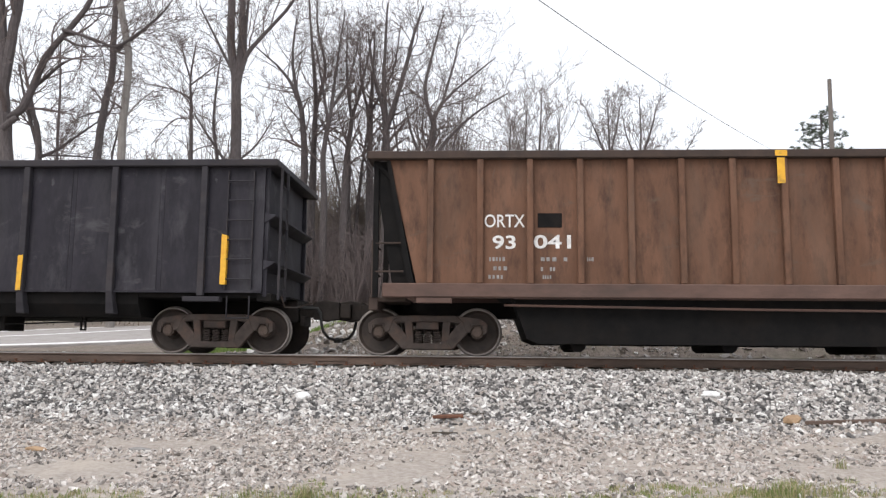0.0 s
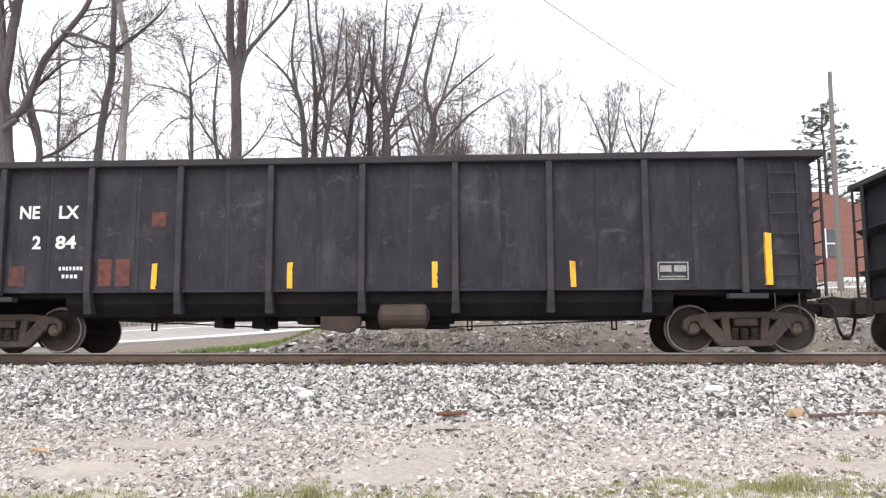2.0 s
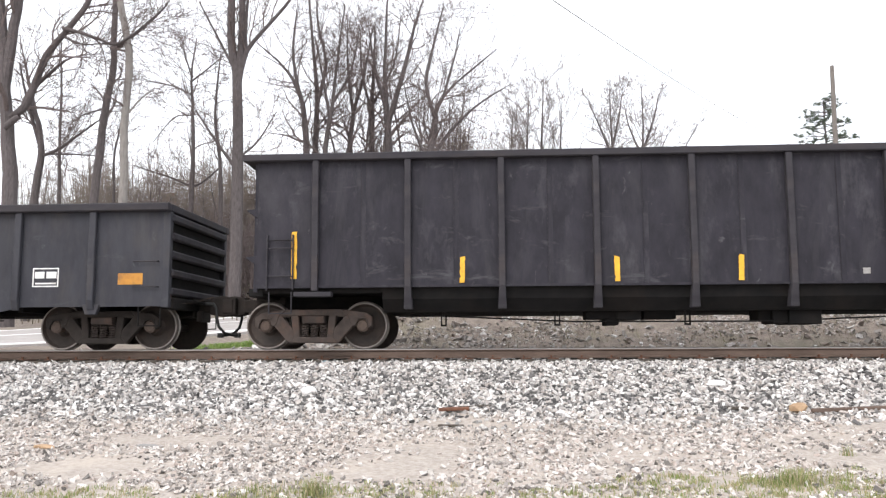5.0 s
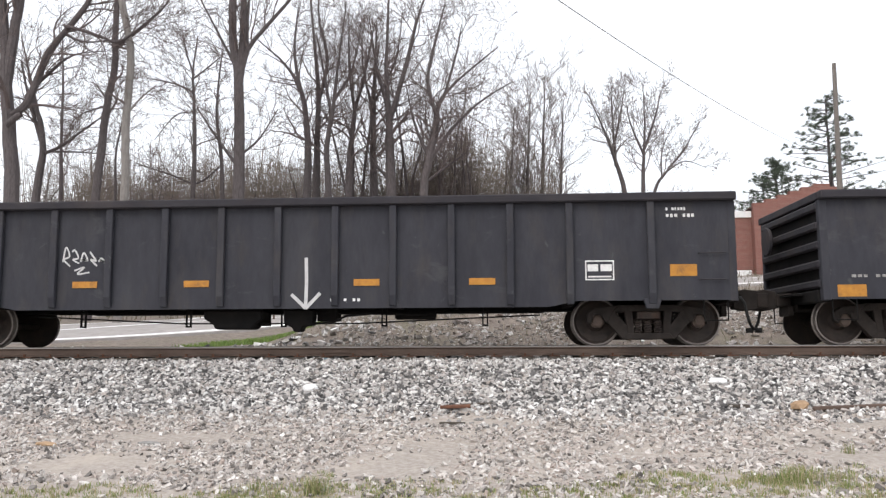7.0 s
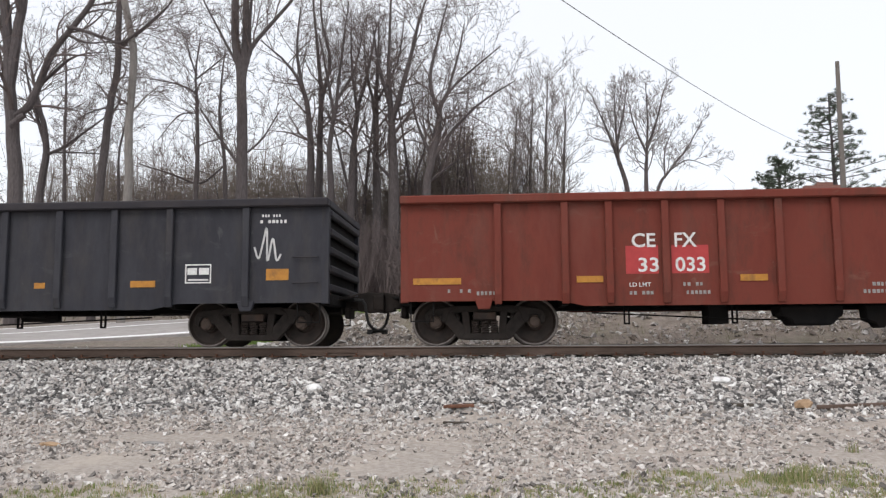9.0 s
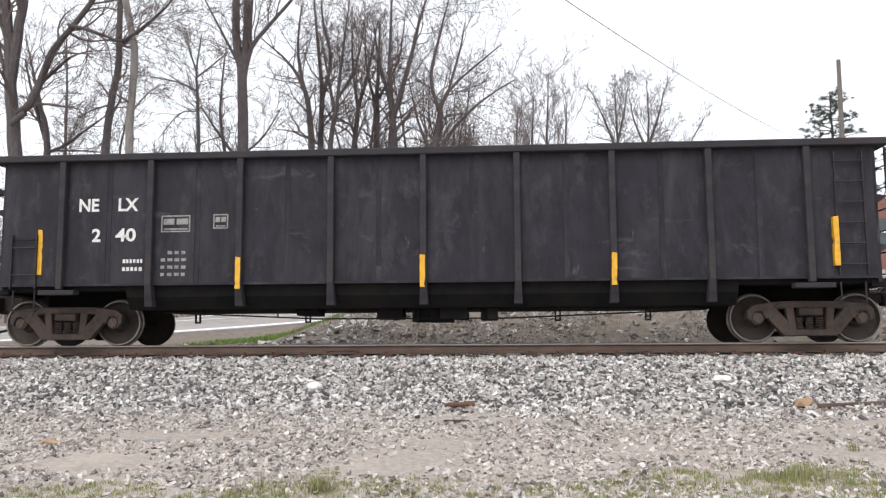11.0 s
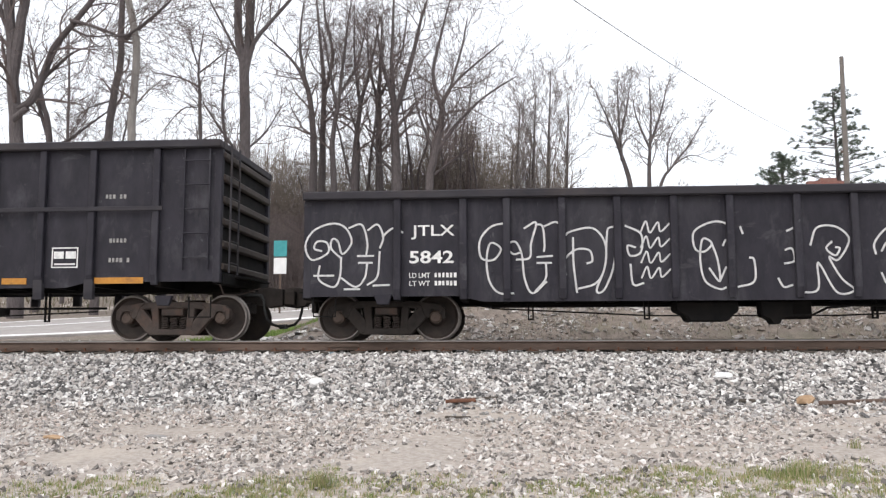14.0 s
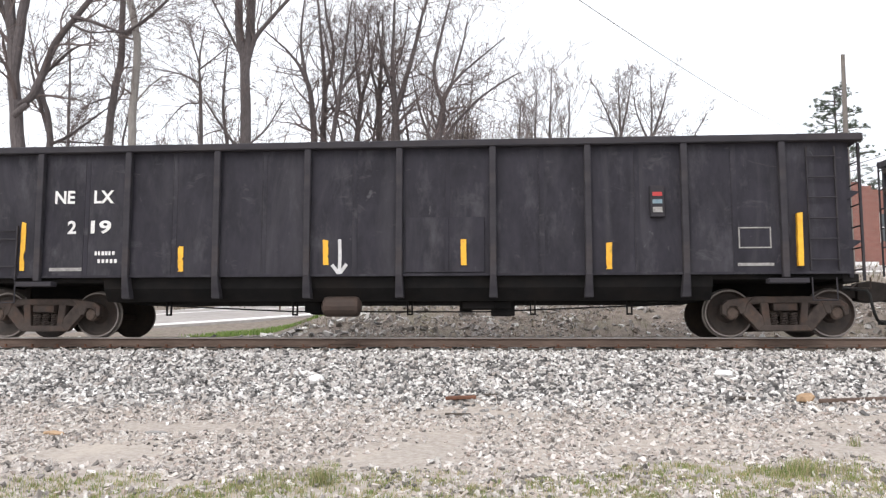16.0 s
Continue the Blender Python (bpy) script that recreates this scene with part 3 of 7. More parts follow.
def ribbon(g, pts, w, y=-1.52, n=6, closed=False):
    """A flat painted stroke along a smooth line through points of (x, z)."""
    P = [Vector(p) for p in pts]
    if closed:
        P = [P[-1]] + P + [P[0], P[1]]
    else:
        P = [P[0] * 2 - P[1]] + P + [P[-1] * 2 - P[-2]]
    line = []
    for a, b, c, d in zip(P, P[1:], P[2:], P[3:]):
        for k in range(n):
            t = k / n
            line.append(0.5 * (2 * b + (c - a) * t + (2 * a - 5 * b + 4 * c - d) * t * t + (3 * b - a - 3 * c + d) * t ** 3))
    line.append(P[-2])
    v = []
    for i, p in enumerate(line):
        d = line[min(i + 1, len(line) - 1)] - line[max(i - 1, 0)]
        d = d.normalized() if d.length > 1e-6 else Vector((1, 0))
        q = Vector((-d.y, d.x)) * w / 2
        v += [(p.x - q.x, y - 0.006, p.y - q.y), (p.x + q.x, y - 0.006, p.y + q.y)]
    g.add(v, [(2 * i, 2 * i + 1, 2 * i + 3, 2 * i + 2) for i in range(len(line) - 1)])


def arrow(wagon, x, z, w, h, y=-1.52):
    g = Geo()
    c = x + w / 2
    ribbon(g, [(c, z + h), (c + 0.01, z + h * 0.5), (c, z)], 0.06, y)
    ribbon(g, [(x, z + h * 0.28), (c - w * 0.2, z + h * 0.12), (c, z)], 0.06, y - 0.001)
    ribbon(g, [(x + w, z + h * 0.3), (c + w * 0.2, z + h * 0.12), (c, z)], 0.06, y - 0.002)
    return part("painted_arrow", g.mesh("painted_arrow"), M["spray"], wagon, "white spray-painted arrow pointing down")


def under_gear(wagon, half, z, material, seed, tank=None, plate=None, low=False):
    """Air tank, valve, rods and hangers under the floor."""
    rnd = random.Random(seed)
    g = Geo()
    g.tube([(-half, -1.05, z + 0.10), (-half * 0.4, -1.05, z - 0.04), (half * 0.3, -1.05, z - 0.05), (half, -1.05, z + 0.08)], 0.014, 5)
    g.tube([(-half, -0.7, z + 0.16), (half, -0.7, z + 0.15)], 0.022, 6)
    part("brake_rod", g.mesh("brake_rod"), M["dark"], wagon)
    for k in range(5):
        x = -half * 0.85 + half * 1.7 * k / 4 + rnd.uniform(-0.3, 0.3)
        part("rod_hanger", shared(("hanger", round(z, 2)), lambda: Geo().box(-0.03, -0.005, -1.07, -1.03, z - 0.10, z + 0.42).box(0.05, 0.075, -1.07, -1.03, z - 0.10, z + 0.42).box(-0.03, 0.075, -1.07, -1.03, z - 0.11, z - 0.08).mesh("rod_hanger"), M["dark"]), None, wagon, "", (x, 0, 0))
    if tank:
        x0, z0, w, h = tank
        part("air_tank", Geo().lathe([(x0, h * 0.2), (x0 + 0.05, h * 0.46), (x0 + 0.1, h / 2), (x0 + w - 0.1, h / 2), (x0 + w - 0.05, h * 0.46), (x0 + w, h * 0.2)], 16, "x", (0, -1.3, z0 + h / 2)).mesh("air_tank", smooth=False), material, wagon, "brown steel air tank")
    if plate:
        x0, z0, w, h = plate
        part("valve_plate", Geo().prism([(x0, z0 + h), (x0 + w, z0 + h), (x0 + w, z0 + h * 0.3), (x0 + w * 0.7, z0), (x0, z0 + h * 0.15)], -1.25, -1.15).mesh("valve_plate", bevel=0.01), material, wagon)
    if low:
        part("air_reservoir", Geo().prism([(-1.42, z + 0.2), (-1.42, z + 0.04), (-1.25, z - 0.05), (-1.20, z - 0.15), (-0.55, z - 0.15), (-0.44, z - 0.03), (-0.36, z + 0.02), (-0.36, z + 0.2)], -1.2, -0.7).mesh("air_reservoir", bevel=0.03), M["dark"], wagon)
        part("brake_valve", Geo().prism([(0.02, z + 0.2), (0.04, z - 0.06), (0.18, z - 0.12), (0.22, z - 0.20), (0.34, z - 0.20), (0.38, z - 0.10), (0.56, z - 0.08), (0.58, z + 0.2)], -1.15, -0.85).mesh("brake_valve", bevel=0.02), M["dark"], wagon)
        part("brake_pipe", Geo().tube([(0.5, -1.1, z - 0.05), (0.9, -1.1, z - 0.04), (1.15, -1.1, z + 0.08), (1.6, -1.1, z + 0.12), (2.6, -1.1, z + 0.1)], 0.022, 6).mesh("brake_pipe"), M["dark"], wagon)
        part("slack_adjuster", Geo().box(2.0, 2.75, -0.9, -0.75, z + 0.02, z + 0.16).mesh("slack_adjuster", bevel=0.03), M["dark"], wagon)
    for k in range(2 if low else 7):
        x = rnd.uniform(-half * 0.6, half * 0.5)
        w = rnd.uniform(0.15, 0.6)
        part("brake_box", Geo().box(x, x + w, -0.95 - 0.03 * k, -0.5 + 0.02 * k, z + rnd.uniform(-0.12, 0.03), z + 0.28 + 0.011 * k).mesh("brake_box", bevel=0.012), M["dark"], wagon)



def tall_gondola(length, ribs, seed, tank=None, plate=None, label=""):
    """A tall riveted coal gondola: flat sides with outside ribs, a deeper tub between the trucks and shelved ends."""
    w = thing("coal_gondola", label, "freight wagon", GROUP)
    e = length / 2 - 0.26
    for s in (-1, 1):
        g = Geo()
        y0, y1 = sorted((s * 1.52, s * 1.50))
        g.box(-e, e, y0, y1, 1.08, 3.31)
        part("side_sheet", g.mesh("side_sheet"), M["black"], w)
        ya, yb = sorted((s * 1.46, s * 1.66))
        part("top_chord", Geo().box(-length / 2, length / 2, ya, yb, 3.305, 3.43).mesh("top_chord", bevel=0.015), M["chord"], w)
        # lower flange of the side
        ya, yb = sorted((s * 1.45, s * 1.545))
        part("side_sill", Geo().box(-e, e, ya, yb, 1.06, 1.10).mesh("side_sill"), M["black"], w)

        def rib(s=s):
            y2 = s * 1.64
            g = Geo()
            g.prism_x([(s * 1.522, 3.305), (y2, 3.305), (s * 1.625, 1.06), (s * 1.522, 1.06)], -0.055, 0.055)
            g.add([(-0.055, s * 1.625, 1.08), (0.055, s * 1.625, 1.08), (0.075, s * 1.54, 0.68), (-0.075, s * 1.54, 0.68), (-0.055, s * 1.44, 1.08), (0.055, s * 1.44, 1.08), (0.075, s * 1.36, 0.68), (-0.075, s * 1.36, 0.68)],
                  [(0, 1, 2, 3), (4, 7, 6, 5), (0, 3, 7, 4), (1, 5, 6, 2), (3, 2, 6, 7), (0, 4, 5, 1)])
            return g.mesh("rib", bevel=0.008)
        me = shared(("tallrib", s), rib, M["chord"])
        seam = shared(("seam", s), lambda s=s: Geo().box(-0.04, 0.04, *sorted((s * 1.52, s * 1.526)), 1.105, 3.30).box(-0.05, -0.04, *sorted((s * 1.52, s * 1.532)), 1.105, 3.30).mesh("seam_strip"), M["black"])
        for a, b in zip(ribs, ribs[1:]):
            part("seam_strip", seam, None, w, "", ((a + b) / 2 + 0.03, 0, 0))
        short = shared(("tallribshort", s), lambda s=s: Geo().prism_x([(s * 1.522, 3.305), (s * 1.64, 3.305), (s * 1.625, 1.0), (s * 1.522, 1.0)], -0.055, 0.055).mesh("rib", bevel=0.008), M["chord"])
        for x in ribs:
            part("rib", short if abs(x) > 6 else me, None, w, "", (x, 0, 0))
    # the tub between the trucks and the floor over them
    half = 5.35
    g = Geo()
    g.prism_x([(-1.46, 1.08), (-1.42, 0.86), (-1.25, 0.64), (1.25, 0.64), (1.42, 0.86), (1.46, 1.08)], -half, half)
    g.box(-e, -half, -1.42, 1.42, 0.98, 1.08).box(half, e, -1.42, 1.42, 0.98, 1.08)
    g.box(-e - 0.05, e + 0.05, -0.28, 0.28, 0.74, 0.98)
    part("tub", g.mesh("tub"), M["dark"], w, "near-black tub floor between the trucks")
    for s in (-1, 1):
        xe = s * e
        xa, xb = sorted((xe, xe - s * 0.02))
        part("end_sheet", Geo().box(xa, xb, -1.5, 1.5, 1.05, 3.31).mesh("end_sheet"), M["black"], w)
        xa, xb = sorted((s * (length / 2), s * (e - 0.05)))
        part("end_chord", Geo().box(xa, xb, -1.46, 1.46, 3.31, 3.425).mesh("end_chord", bevel=0.012), M["chord"], w)
        for z in (2.46, 1.62):
            part("end_rib", Geo().prism([(xe, z + 0.02), (xe + s * 0.20, z), (xe + s * 0.20, z - 0.03), (xe + s * 0.02, z - 0.15), (xe, z - 0.15)], -1.5, 1.5).mesh("end_rib", bevel=0.006), M["black"], w)
        # the end ladder stands free of the end on two tall posts
        g = Geo()
        for y in (-1.40, -0.95):
            g.box(*sorted((xe + s * 0.25, xe + s * 0.29)), y * s - 0.02, y * s + 0.02, 0.95, 3.31)
        posts = part("end_ladder", g.mesh("end_ladder"), M["chord"], w)
        me = shared("end_rung", lambda: Geo().tube([(0, -0.225, 0), (0, 0.225, 0)], 0.014, 5).mesh("rung"), M["chord"])
        for k in range(6):
            part("rung", me, None, posts, "", (xe + s * 0.27, -1.175 * s, 1.15 + 0.37 * k))
        for y in (-1.44, 1.44):
            part("corner_post", Geo().box(*sorted((xe + s * 0.002, xe + s * 0.07)), y - 0.03, y + 0.055, 1.0, 3.305).mesh("corner_post"), M["black"], w)
        part("end_sill", Geo().box(*sorted((xe - s * 0.1, xe + s * 0.16)), -1.45, 1.45, 0.92, 1.06).mesh("end_sill", bevel=0.01), M["dark"], w)
        part("end_platform", Geo().box(*sorted((xe + s * 0.16, xe + s * 0.36)), -0.9, 0.9, 1.0, 1.03).mesh("end_platform"), M["dark"], w)
        # ladders: on the side near one corner, and on the end
        ladder(w, s * (e - 0.42), -1.56 * s, 1.12, 3.22, 6, M["chord"])
        ladder(w, -s * (e - 0.42), -1.56 * s, 1.02, 2.0, 2, M["chord"])
        for y in (-1.5, 1.5):
            part("stirrup_step", shared("stirrup", lambda: Geo().tube([(-0.2, 0, 1.0), (-0.2, 0, 0.62), (0.2, 0, 0.62), (0.2, 0, 1.0)], 0.016, 5).mesh("stirrup_step"), M["chord"]), None, w, "", (s * (e - 0.42), y, 0))
            part("jacking_pad", shared("pad", lambda: Geo().box(-0.33, 0.33, -0.1, 0.1, 0.90, 0.985).mesh("jacking_pad", bevel=0.01), M["chord"]), None, w, "", (s * 6.55, y * 1.03, 0))
            part("grab_iron", shared("grab", lambda: Geo().tube([(-0.22, 0.04, 0), (-0.22, -0.03, 0), (0.22, -0.03, 0), (0.22, 0.04, 0)], 0.012, 5).mesh("grab_iron"), M["chord"]), None, w, "", pose(s * (e - 0.42) * (-1 if y * s < 0 else 1), y * 1.03, 1.9, 0, 0, 0 if y < 0 else 180))
        truck(w, s * 6.64)
    end_gear(w, length / 2 - 0.02)
    under_gear(w, 4.9, 0.50, M["brown_dark"], seed, tank, plate)
    return w


def low_gondola(length, ribs, paint, chord, seed, z0=0.66, top=2.60, label="", feet=True, name="gondola", bolster_x=6.48, endribs=5, ladders=False):
    """A low mill gondola: straight sides with outside posts, a box chord and ribbed ends."""
    w = thing(name, label, "freight wagon", GROUP)
    e = length / 2 - 0.02
    for s in (-1, 1):
        y0, y1 = sorted((s * 1.50, s * 1.52))
        g = Geo()
        g.prism([(-e, z0 + 0.10), (-e * 0.66, z0 + 0.10), (-e * 0.60, z0), (e * 0.60, z0), (e * 0.66, z0 + 0.10), (e, z0 + 0.10), (e, top - 0.14), (-e, top - 0.14)], y0, y1)
        part("side_sheet", g.mesh("side_sheet"), paint, w)
        ya, yb = sorted((s * 1.47, s * 1.655))
        part("top_chord", Geo().box(-length / 2, length / 2, ya, yb, top - 0.145, top).mesh("top_chord", bevel=0.02), chord, w)

        def rib(s=s):
            g = Geo()
            g.prism_x([(s * 1.522, top - 0.146), (s * 1.61, top - 0.146), (s * 1.61, z0 + 0.22), (s * 1.56, z0 + 0.04), (s * 1.522, z0 + 0.04)], -0.062, 0.062)
            return g.mesh("side_post", bevel=0.01)
        me = shared(("lowrib", s, paint.name, top), rib, paint)
        for x in ribs:
            part("side_post", me, None, w, "", (x, 0, 0))
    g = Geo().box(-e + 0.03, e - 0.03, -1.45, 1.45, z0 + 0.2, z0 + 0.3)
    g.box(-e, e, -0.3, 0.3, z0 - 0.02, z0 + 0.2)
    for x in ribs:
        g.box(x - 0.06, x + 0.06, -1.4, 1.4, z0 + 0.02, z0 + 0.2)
    part("floor_frame", g.mesh("floor_frame"), M["dark"], w, "near-black floor and centre sill")
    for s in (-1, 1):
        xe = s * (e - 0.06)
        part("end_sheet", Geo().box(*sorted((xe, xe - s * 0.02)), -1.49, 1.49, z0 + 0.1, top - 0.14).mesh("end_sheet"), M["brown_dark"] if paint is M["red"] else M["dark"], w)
        part("end_chord", Geo().box(*sorted((s * length / 2, xe - s * 0.08)), -1.465, 1.465, top - 0.14, top - 0.004).mesh("end_chord", bevel=0.015), chord, w)
        for k in range(endribs):
            z = z0 + 0.30 + (top - z0 - 0.62) * k / (endribs - 1)
            part("end_rib", Geo().prism_x([(-1.44, z), (1.44, z), (1.44, z + 0.14), (-1.44, z + 0.14)], *sorted((xe, xe + s * 0.11))).mesh("end_rib", bevel=0.03), M["brown_dark"] if paint is M["red"] else M["wheel"] if paint is M["black"] else chord, w)
        for y in (-1.46, 1.46):
            part("corner_post", Geo().box(*sorted((xe - s * 0.06, xe + s * 0.075)), y - 0.064, y + 0.064, z0 + 0.08, top - 0.15).mesh("corner_post", bevel=0.01), paint, w)
            part("stirrup_step", shared("stirrup_low", lambda: Geo().tube([(-0.2, 0, 0.78), (-0.19, 0, 0.42), (0.2, 0, 0.42), (0.2, 0, 0.78)], 0.016, 5).mesh("stirrup_step"), M["dark"]), None, w, "", (s * (e - 0.35), y, 0))
        part("end_sill", Geo().box(*sorted((xe - s * 0.1, xe + s * 0.12)), -1.4, 1.4, z0 + 0.06, z0 + 0.26).mesh("end_sill", bevel=0.015), M["dark"], w)
        part("brake_step", Geo().box(*sorted((xe + s * 0.12, xe + s * 0.32)), -0.8, 0.8, z0 + 0.2, z0 + 0.23).mesh("brake_step"), M["dark"], w)
        if ladders:
            ladder(w, s * (e - 0.42), -1.57 * s, z0 + 0.3, top - 0.16, 5, paint)
            ladder(w, xe + s * 0.20, -1.15 * s, z0 + 0.25, top - 0.05, 6, M["chord"], "y")
        else:
            for z in (z0 + 0.45, z0 + 0.9):
                part("grab_iron", shared("grab", lambda: Geo().tube([(-0.22, 0.04, 0), (-0.22, -0.03, 0), (0.22, -0.03, 0), (0.22, 0.04, 0)], 0.012, 5).mesh("grab_iron"), M["chord"]), None, w, "", pose(s * (e - 0.4), -1.55 * s, z, 0, 0, 0 if s > 0 else 180))
        for y in (-1.5, 1.5):
            part("bolster_pad", shared(("bpad", paint.name), lambda: Geo().prism([(-0.16, z0 + 0.14), (0.16, z0 + 0.14), (0.10, z0 - 0.04), (-0.10, z0 - 0.04)], -0.05, 0.05).mesh("bolster_pad", bevel=0.01), paint), None, w, "", (s * bolster_x, y, 0))
        truck(w, s * bolster_x, sooty=top < 3)
    if feet:
        part("brake_wheel", Geo().lathe([(-e - 0.2, 0.26), (-e - 0.17, 0.28), (-e - 0.14, 0.26)], 18, "x", (0, 0.7, top - 0.6)).mesh("brake_wheel"), chord, w)
    end_gear(w, length / 2 - 0.12)
    under_gear(w, 4.6, 0.46, M["dark"], seed, low=True)
    return w


def hopper(length, label):
    """A brown ore hopper: sloped ends under the chord, close side posts, a deep sill and dark hopper bottoms."""
    w = thing("hopper_wagon", label, "freight wagon", GROUP)
    ribs = [-6.48 + 0.864 * k for k in range(16)]
    for s in (-1, 1):
        y0, y1 = sorted((s * 1.50, s * 1.52))
        part("side_sheet", Geo().prism([(-6.72, 1.24), (6.72, 1.24), (7.22, 3.42), (-7.22, 3.42)], y0, y1).mesh("side_sheet"), M["brown"], w)
        ya, yb = sorted((s * 1.46, s * 1.66))
        part("top_chord", Geo().box(-length / 2, length / 2, ya, yb, 3.42, 3.56).mesh("top_chord", bevel=0.015), M["brown_dark"], w)
        ya, yb = sorted((s * 1.40, s * 1.67))
        part("side_sill", Geo().box(-7.3, 7.3, ya, yb, 0.99, 1.235).mesh("side_sill", bevel=0.02), M["brown_sill"], w)
        me = shared(("hrib", s), lambda s=s: Geo().prism_x([(s * 1.522, 3.418), (s * 1.63, 3.418), (s * 1.63, 1.24), (s * 1.522, 1.24)], -0.055, 0.055).mesh("side_post", bevel=0.01), M["brown"])
        for x in ribs:
            part("side_post", me, None, w, "", (x, 0, 0))
        for d in (-1, 1):
            part("end_brace", Geo().prism([(d * 7.2, 3.40), (d * 7.27, 3.40), (d * 6.86, 1.25), (d * 6.76, 1.25)], *sorted((s * 1.49, s * 1.58))).mesh("end_brace"), M["dark"], w)
    for s in (-1, 1):
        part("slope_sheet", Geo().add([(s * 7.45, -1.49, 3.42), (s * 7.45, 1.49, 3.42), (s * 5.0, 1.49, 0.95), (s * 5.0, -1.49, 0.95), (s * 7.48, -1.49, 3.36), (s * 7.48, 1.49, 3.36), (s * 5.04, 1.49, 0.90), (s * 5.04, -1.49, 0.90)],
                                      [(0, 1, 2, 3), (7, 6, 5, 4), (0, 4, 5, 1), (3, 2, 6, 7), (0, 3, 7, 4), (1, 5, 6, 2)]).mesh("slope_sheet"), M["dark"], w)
        part("end_chord", Geo().box(*sorted((s * length / 2, s * 7.4)), -1.46, 1.46, 3.425, 3.55).mesh("end_chord"), M["brown_dark"], w)
        for y in (-1.42, 0.0, 1.42):
            part("end_post", Geo().prism([(s * 7.50, 3.42), (s * 7.42, 3.42), (s * 7.40, 1.0), (s * 7.50, 1.0)], y - 0.05, y + 0.05).mesh("end_post"), M["dark"], w)
        part("end_platform", Geo().box(*sorted((s * 6.9, s * 7.55)), -1.4, 1.4, 0.93, 1.0).box(*sorted((s * 7.4, s * 7.56)), -1.42, 1.42, 0.78, 1.0).mesh("end_platform", bevel=0.01), M["brown_dark"], w)
        g = Geo()
        for z in (1.45, 1.95):
            g.tube([(s * 7.5, -1.42, z), (s * 7.5, -0.5, z)], 0.018, 6)
            g.tube([(s * 7.5, -1.45, z), (s * 6.95, -1.5, z)], 0.018, 6)
        g.tube([(s * 7.5, -1.45, 1.0), (s * 7.5, -1.45, 2.0)], 0.022, 6)
        part("end_rail", g.mesh("end_rail"), M["brown_dark"], w)
        part("brake_cylinder", Geo().lathe([(s * 6.4, 0.05), (s * 6.42, 0.16), (s * 6.85, 0.16), (s * 6.87, 0.05)], 14, "x", (0, -0.9, 1.18)).mesh("brake_cylinder"), M["dark"], w)
        ladder(w, s * 7.2, -1.53 * s, 0.7, 2.6, 5, M["brown_dark"], w=0.4)
        for y in (-1.42, 1.42):
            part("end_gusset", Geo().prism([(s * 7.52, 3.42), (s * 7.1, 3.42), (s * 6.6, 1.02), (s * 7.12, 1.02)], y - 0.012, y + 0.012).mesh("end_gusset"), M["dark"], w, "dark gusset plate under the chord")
        for y in (-1.55, 1.55):
            part("jacking_pad", Geo().box(s * 6.4 - 0.3, s * 6.4 + 0.3, y - 0.1, y + 0.1, 0.90, 0.985).mesh("jacking_pad"), M["brown_sill"], w)
        truck(w, s * 6.55)
    g = Geo()
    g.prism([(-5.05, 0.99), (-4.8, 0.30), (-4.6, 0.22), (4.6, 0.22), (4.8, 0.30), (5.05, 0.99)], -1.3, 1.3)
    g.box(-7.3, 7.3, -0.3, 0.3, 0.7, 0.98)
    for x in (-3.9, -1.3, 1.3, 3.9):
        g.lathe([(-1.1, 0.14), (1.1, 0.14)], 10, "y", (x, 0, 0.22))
    part("hopper_bottom", g.mesh("hopper_bottom"), M["dark"], w, "near-black hopper bottoms")
    g = Geo()
    g.tube([(-5.2, -1.5, 0.87), (-1, -1.5, 0.82), (3, -1.5, 0.80), (7, -1.5, 0.86)], 0.022, 6)
    part("train_line_pipe", g.mesh("train_line_pipe"), M["brown_sill"], w)
    end_gear(w, length / 2 - 0.12)
    return w


TALL = [-6.52 + 1.63 * k for k in range(9)]
MILL = [-6.43] + [-5.07 + 1.017 * k for k in range(11)] + [6.48]
POST = [-6.23, -5.08, -4.33, -3.38, -2.44, -1.49, -0.555, 0.555, 1.49, 2.44, 3.38, 4.33, 5.07, 6.22]
BELT = [-5.90] + [-4.70 + 0.938 * k for k in range(11)] + [5.86]
TALL_LABEL = "black steel coal gondola with outside ribs and yellow reflectors"
WAGONS = []


def reflectors(w, rows, h=0.45, z=1.12, wd=0.12, y=-1.52, m="yellow"):
    """Reflector strips with chipped edges, some of them slightly askew."""
    for k, x in enumerate(rows):
        d = 0.088 if h > 0.75 and x > 6 else 0.014
        rd = random.Random(int(x * 100) + int(h * 1000) + len(w.name) * 7)
        if h < wd:
            bar("reflector", w, x, z, wd, h, M[m], y, m + " reflector strip", d)
            continue
        n, lean, thin = 12, rd.uniform(-0.015, 0.015), wd * 0.86
        left = [(x + lean * i / n + rd.uniform(0, 0.006) + (rd.uniform(0.006, 0.025) if rd.random() < 0.07 else 0), z + h * i / n) for i in range(n + 1)]
        right = [(x + thin + lean * i / n - rd.uniform(0, 0.006) - (rd.uniform(0.006, 0.025) if rd.random() < 0.07 else 0), z + h * i / n + (rd.uniform(-0.03, 0.02) if i == n else 0)) for i in range(n + 1)]
        part("reflector", Geo().prism(left[::-1] + right, y - d, y).mesh("reflector"), M[m], w, m + " reflector strip")


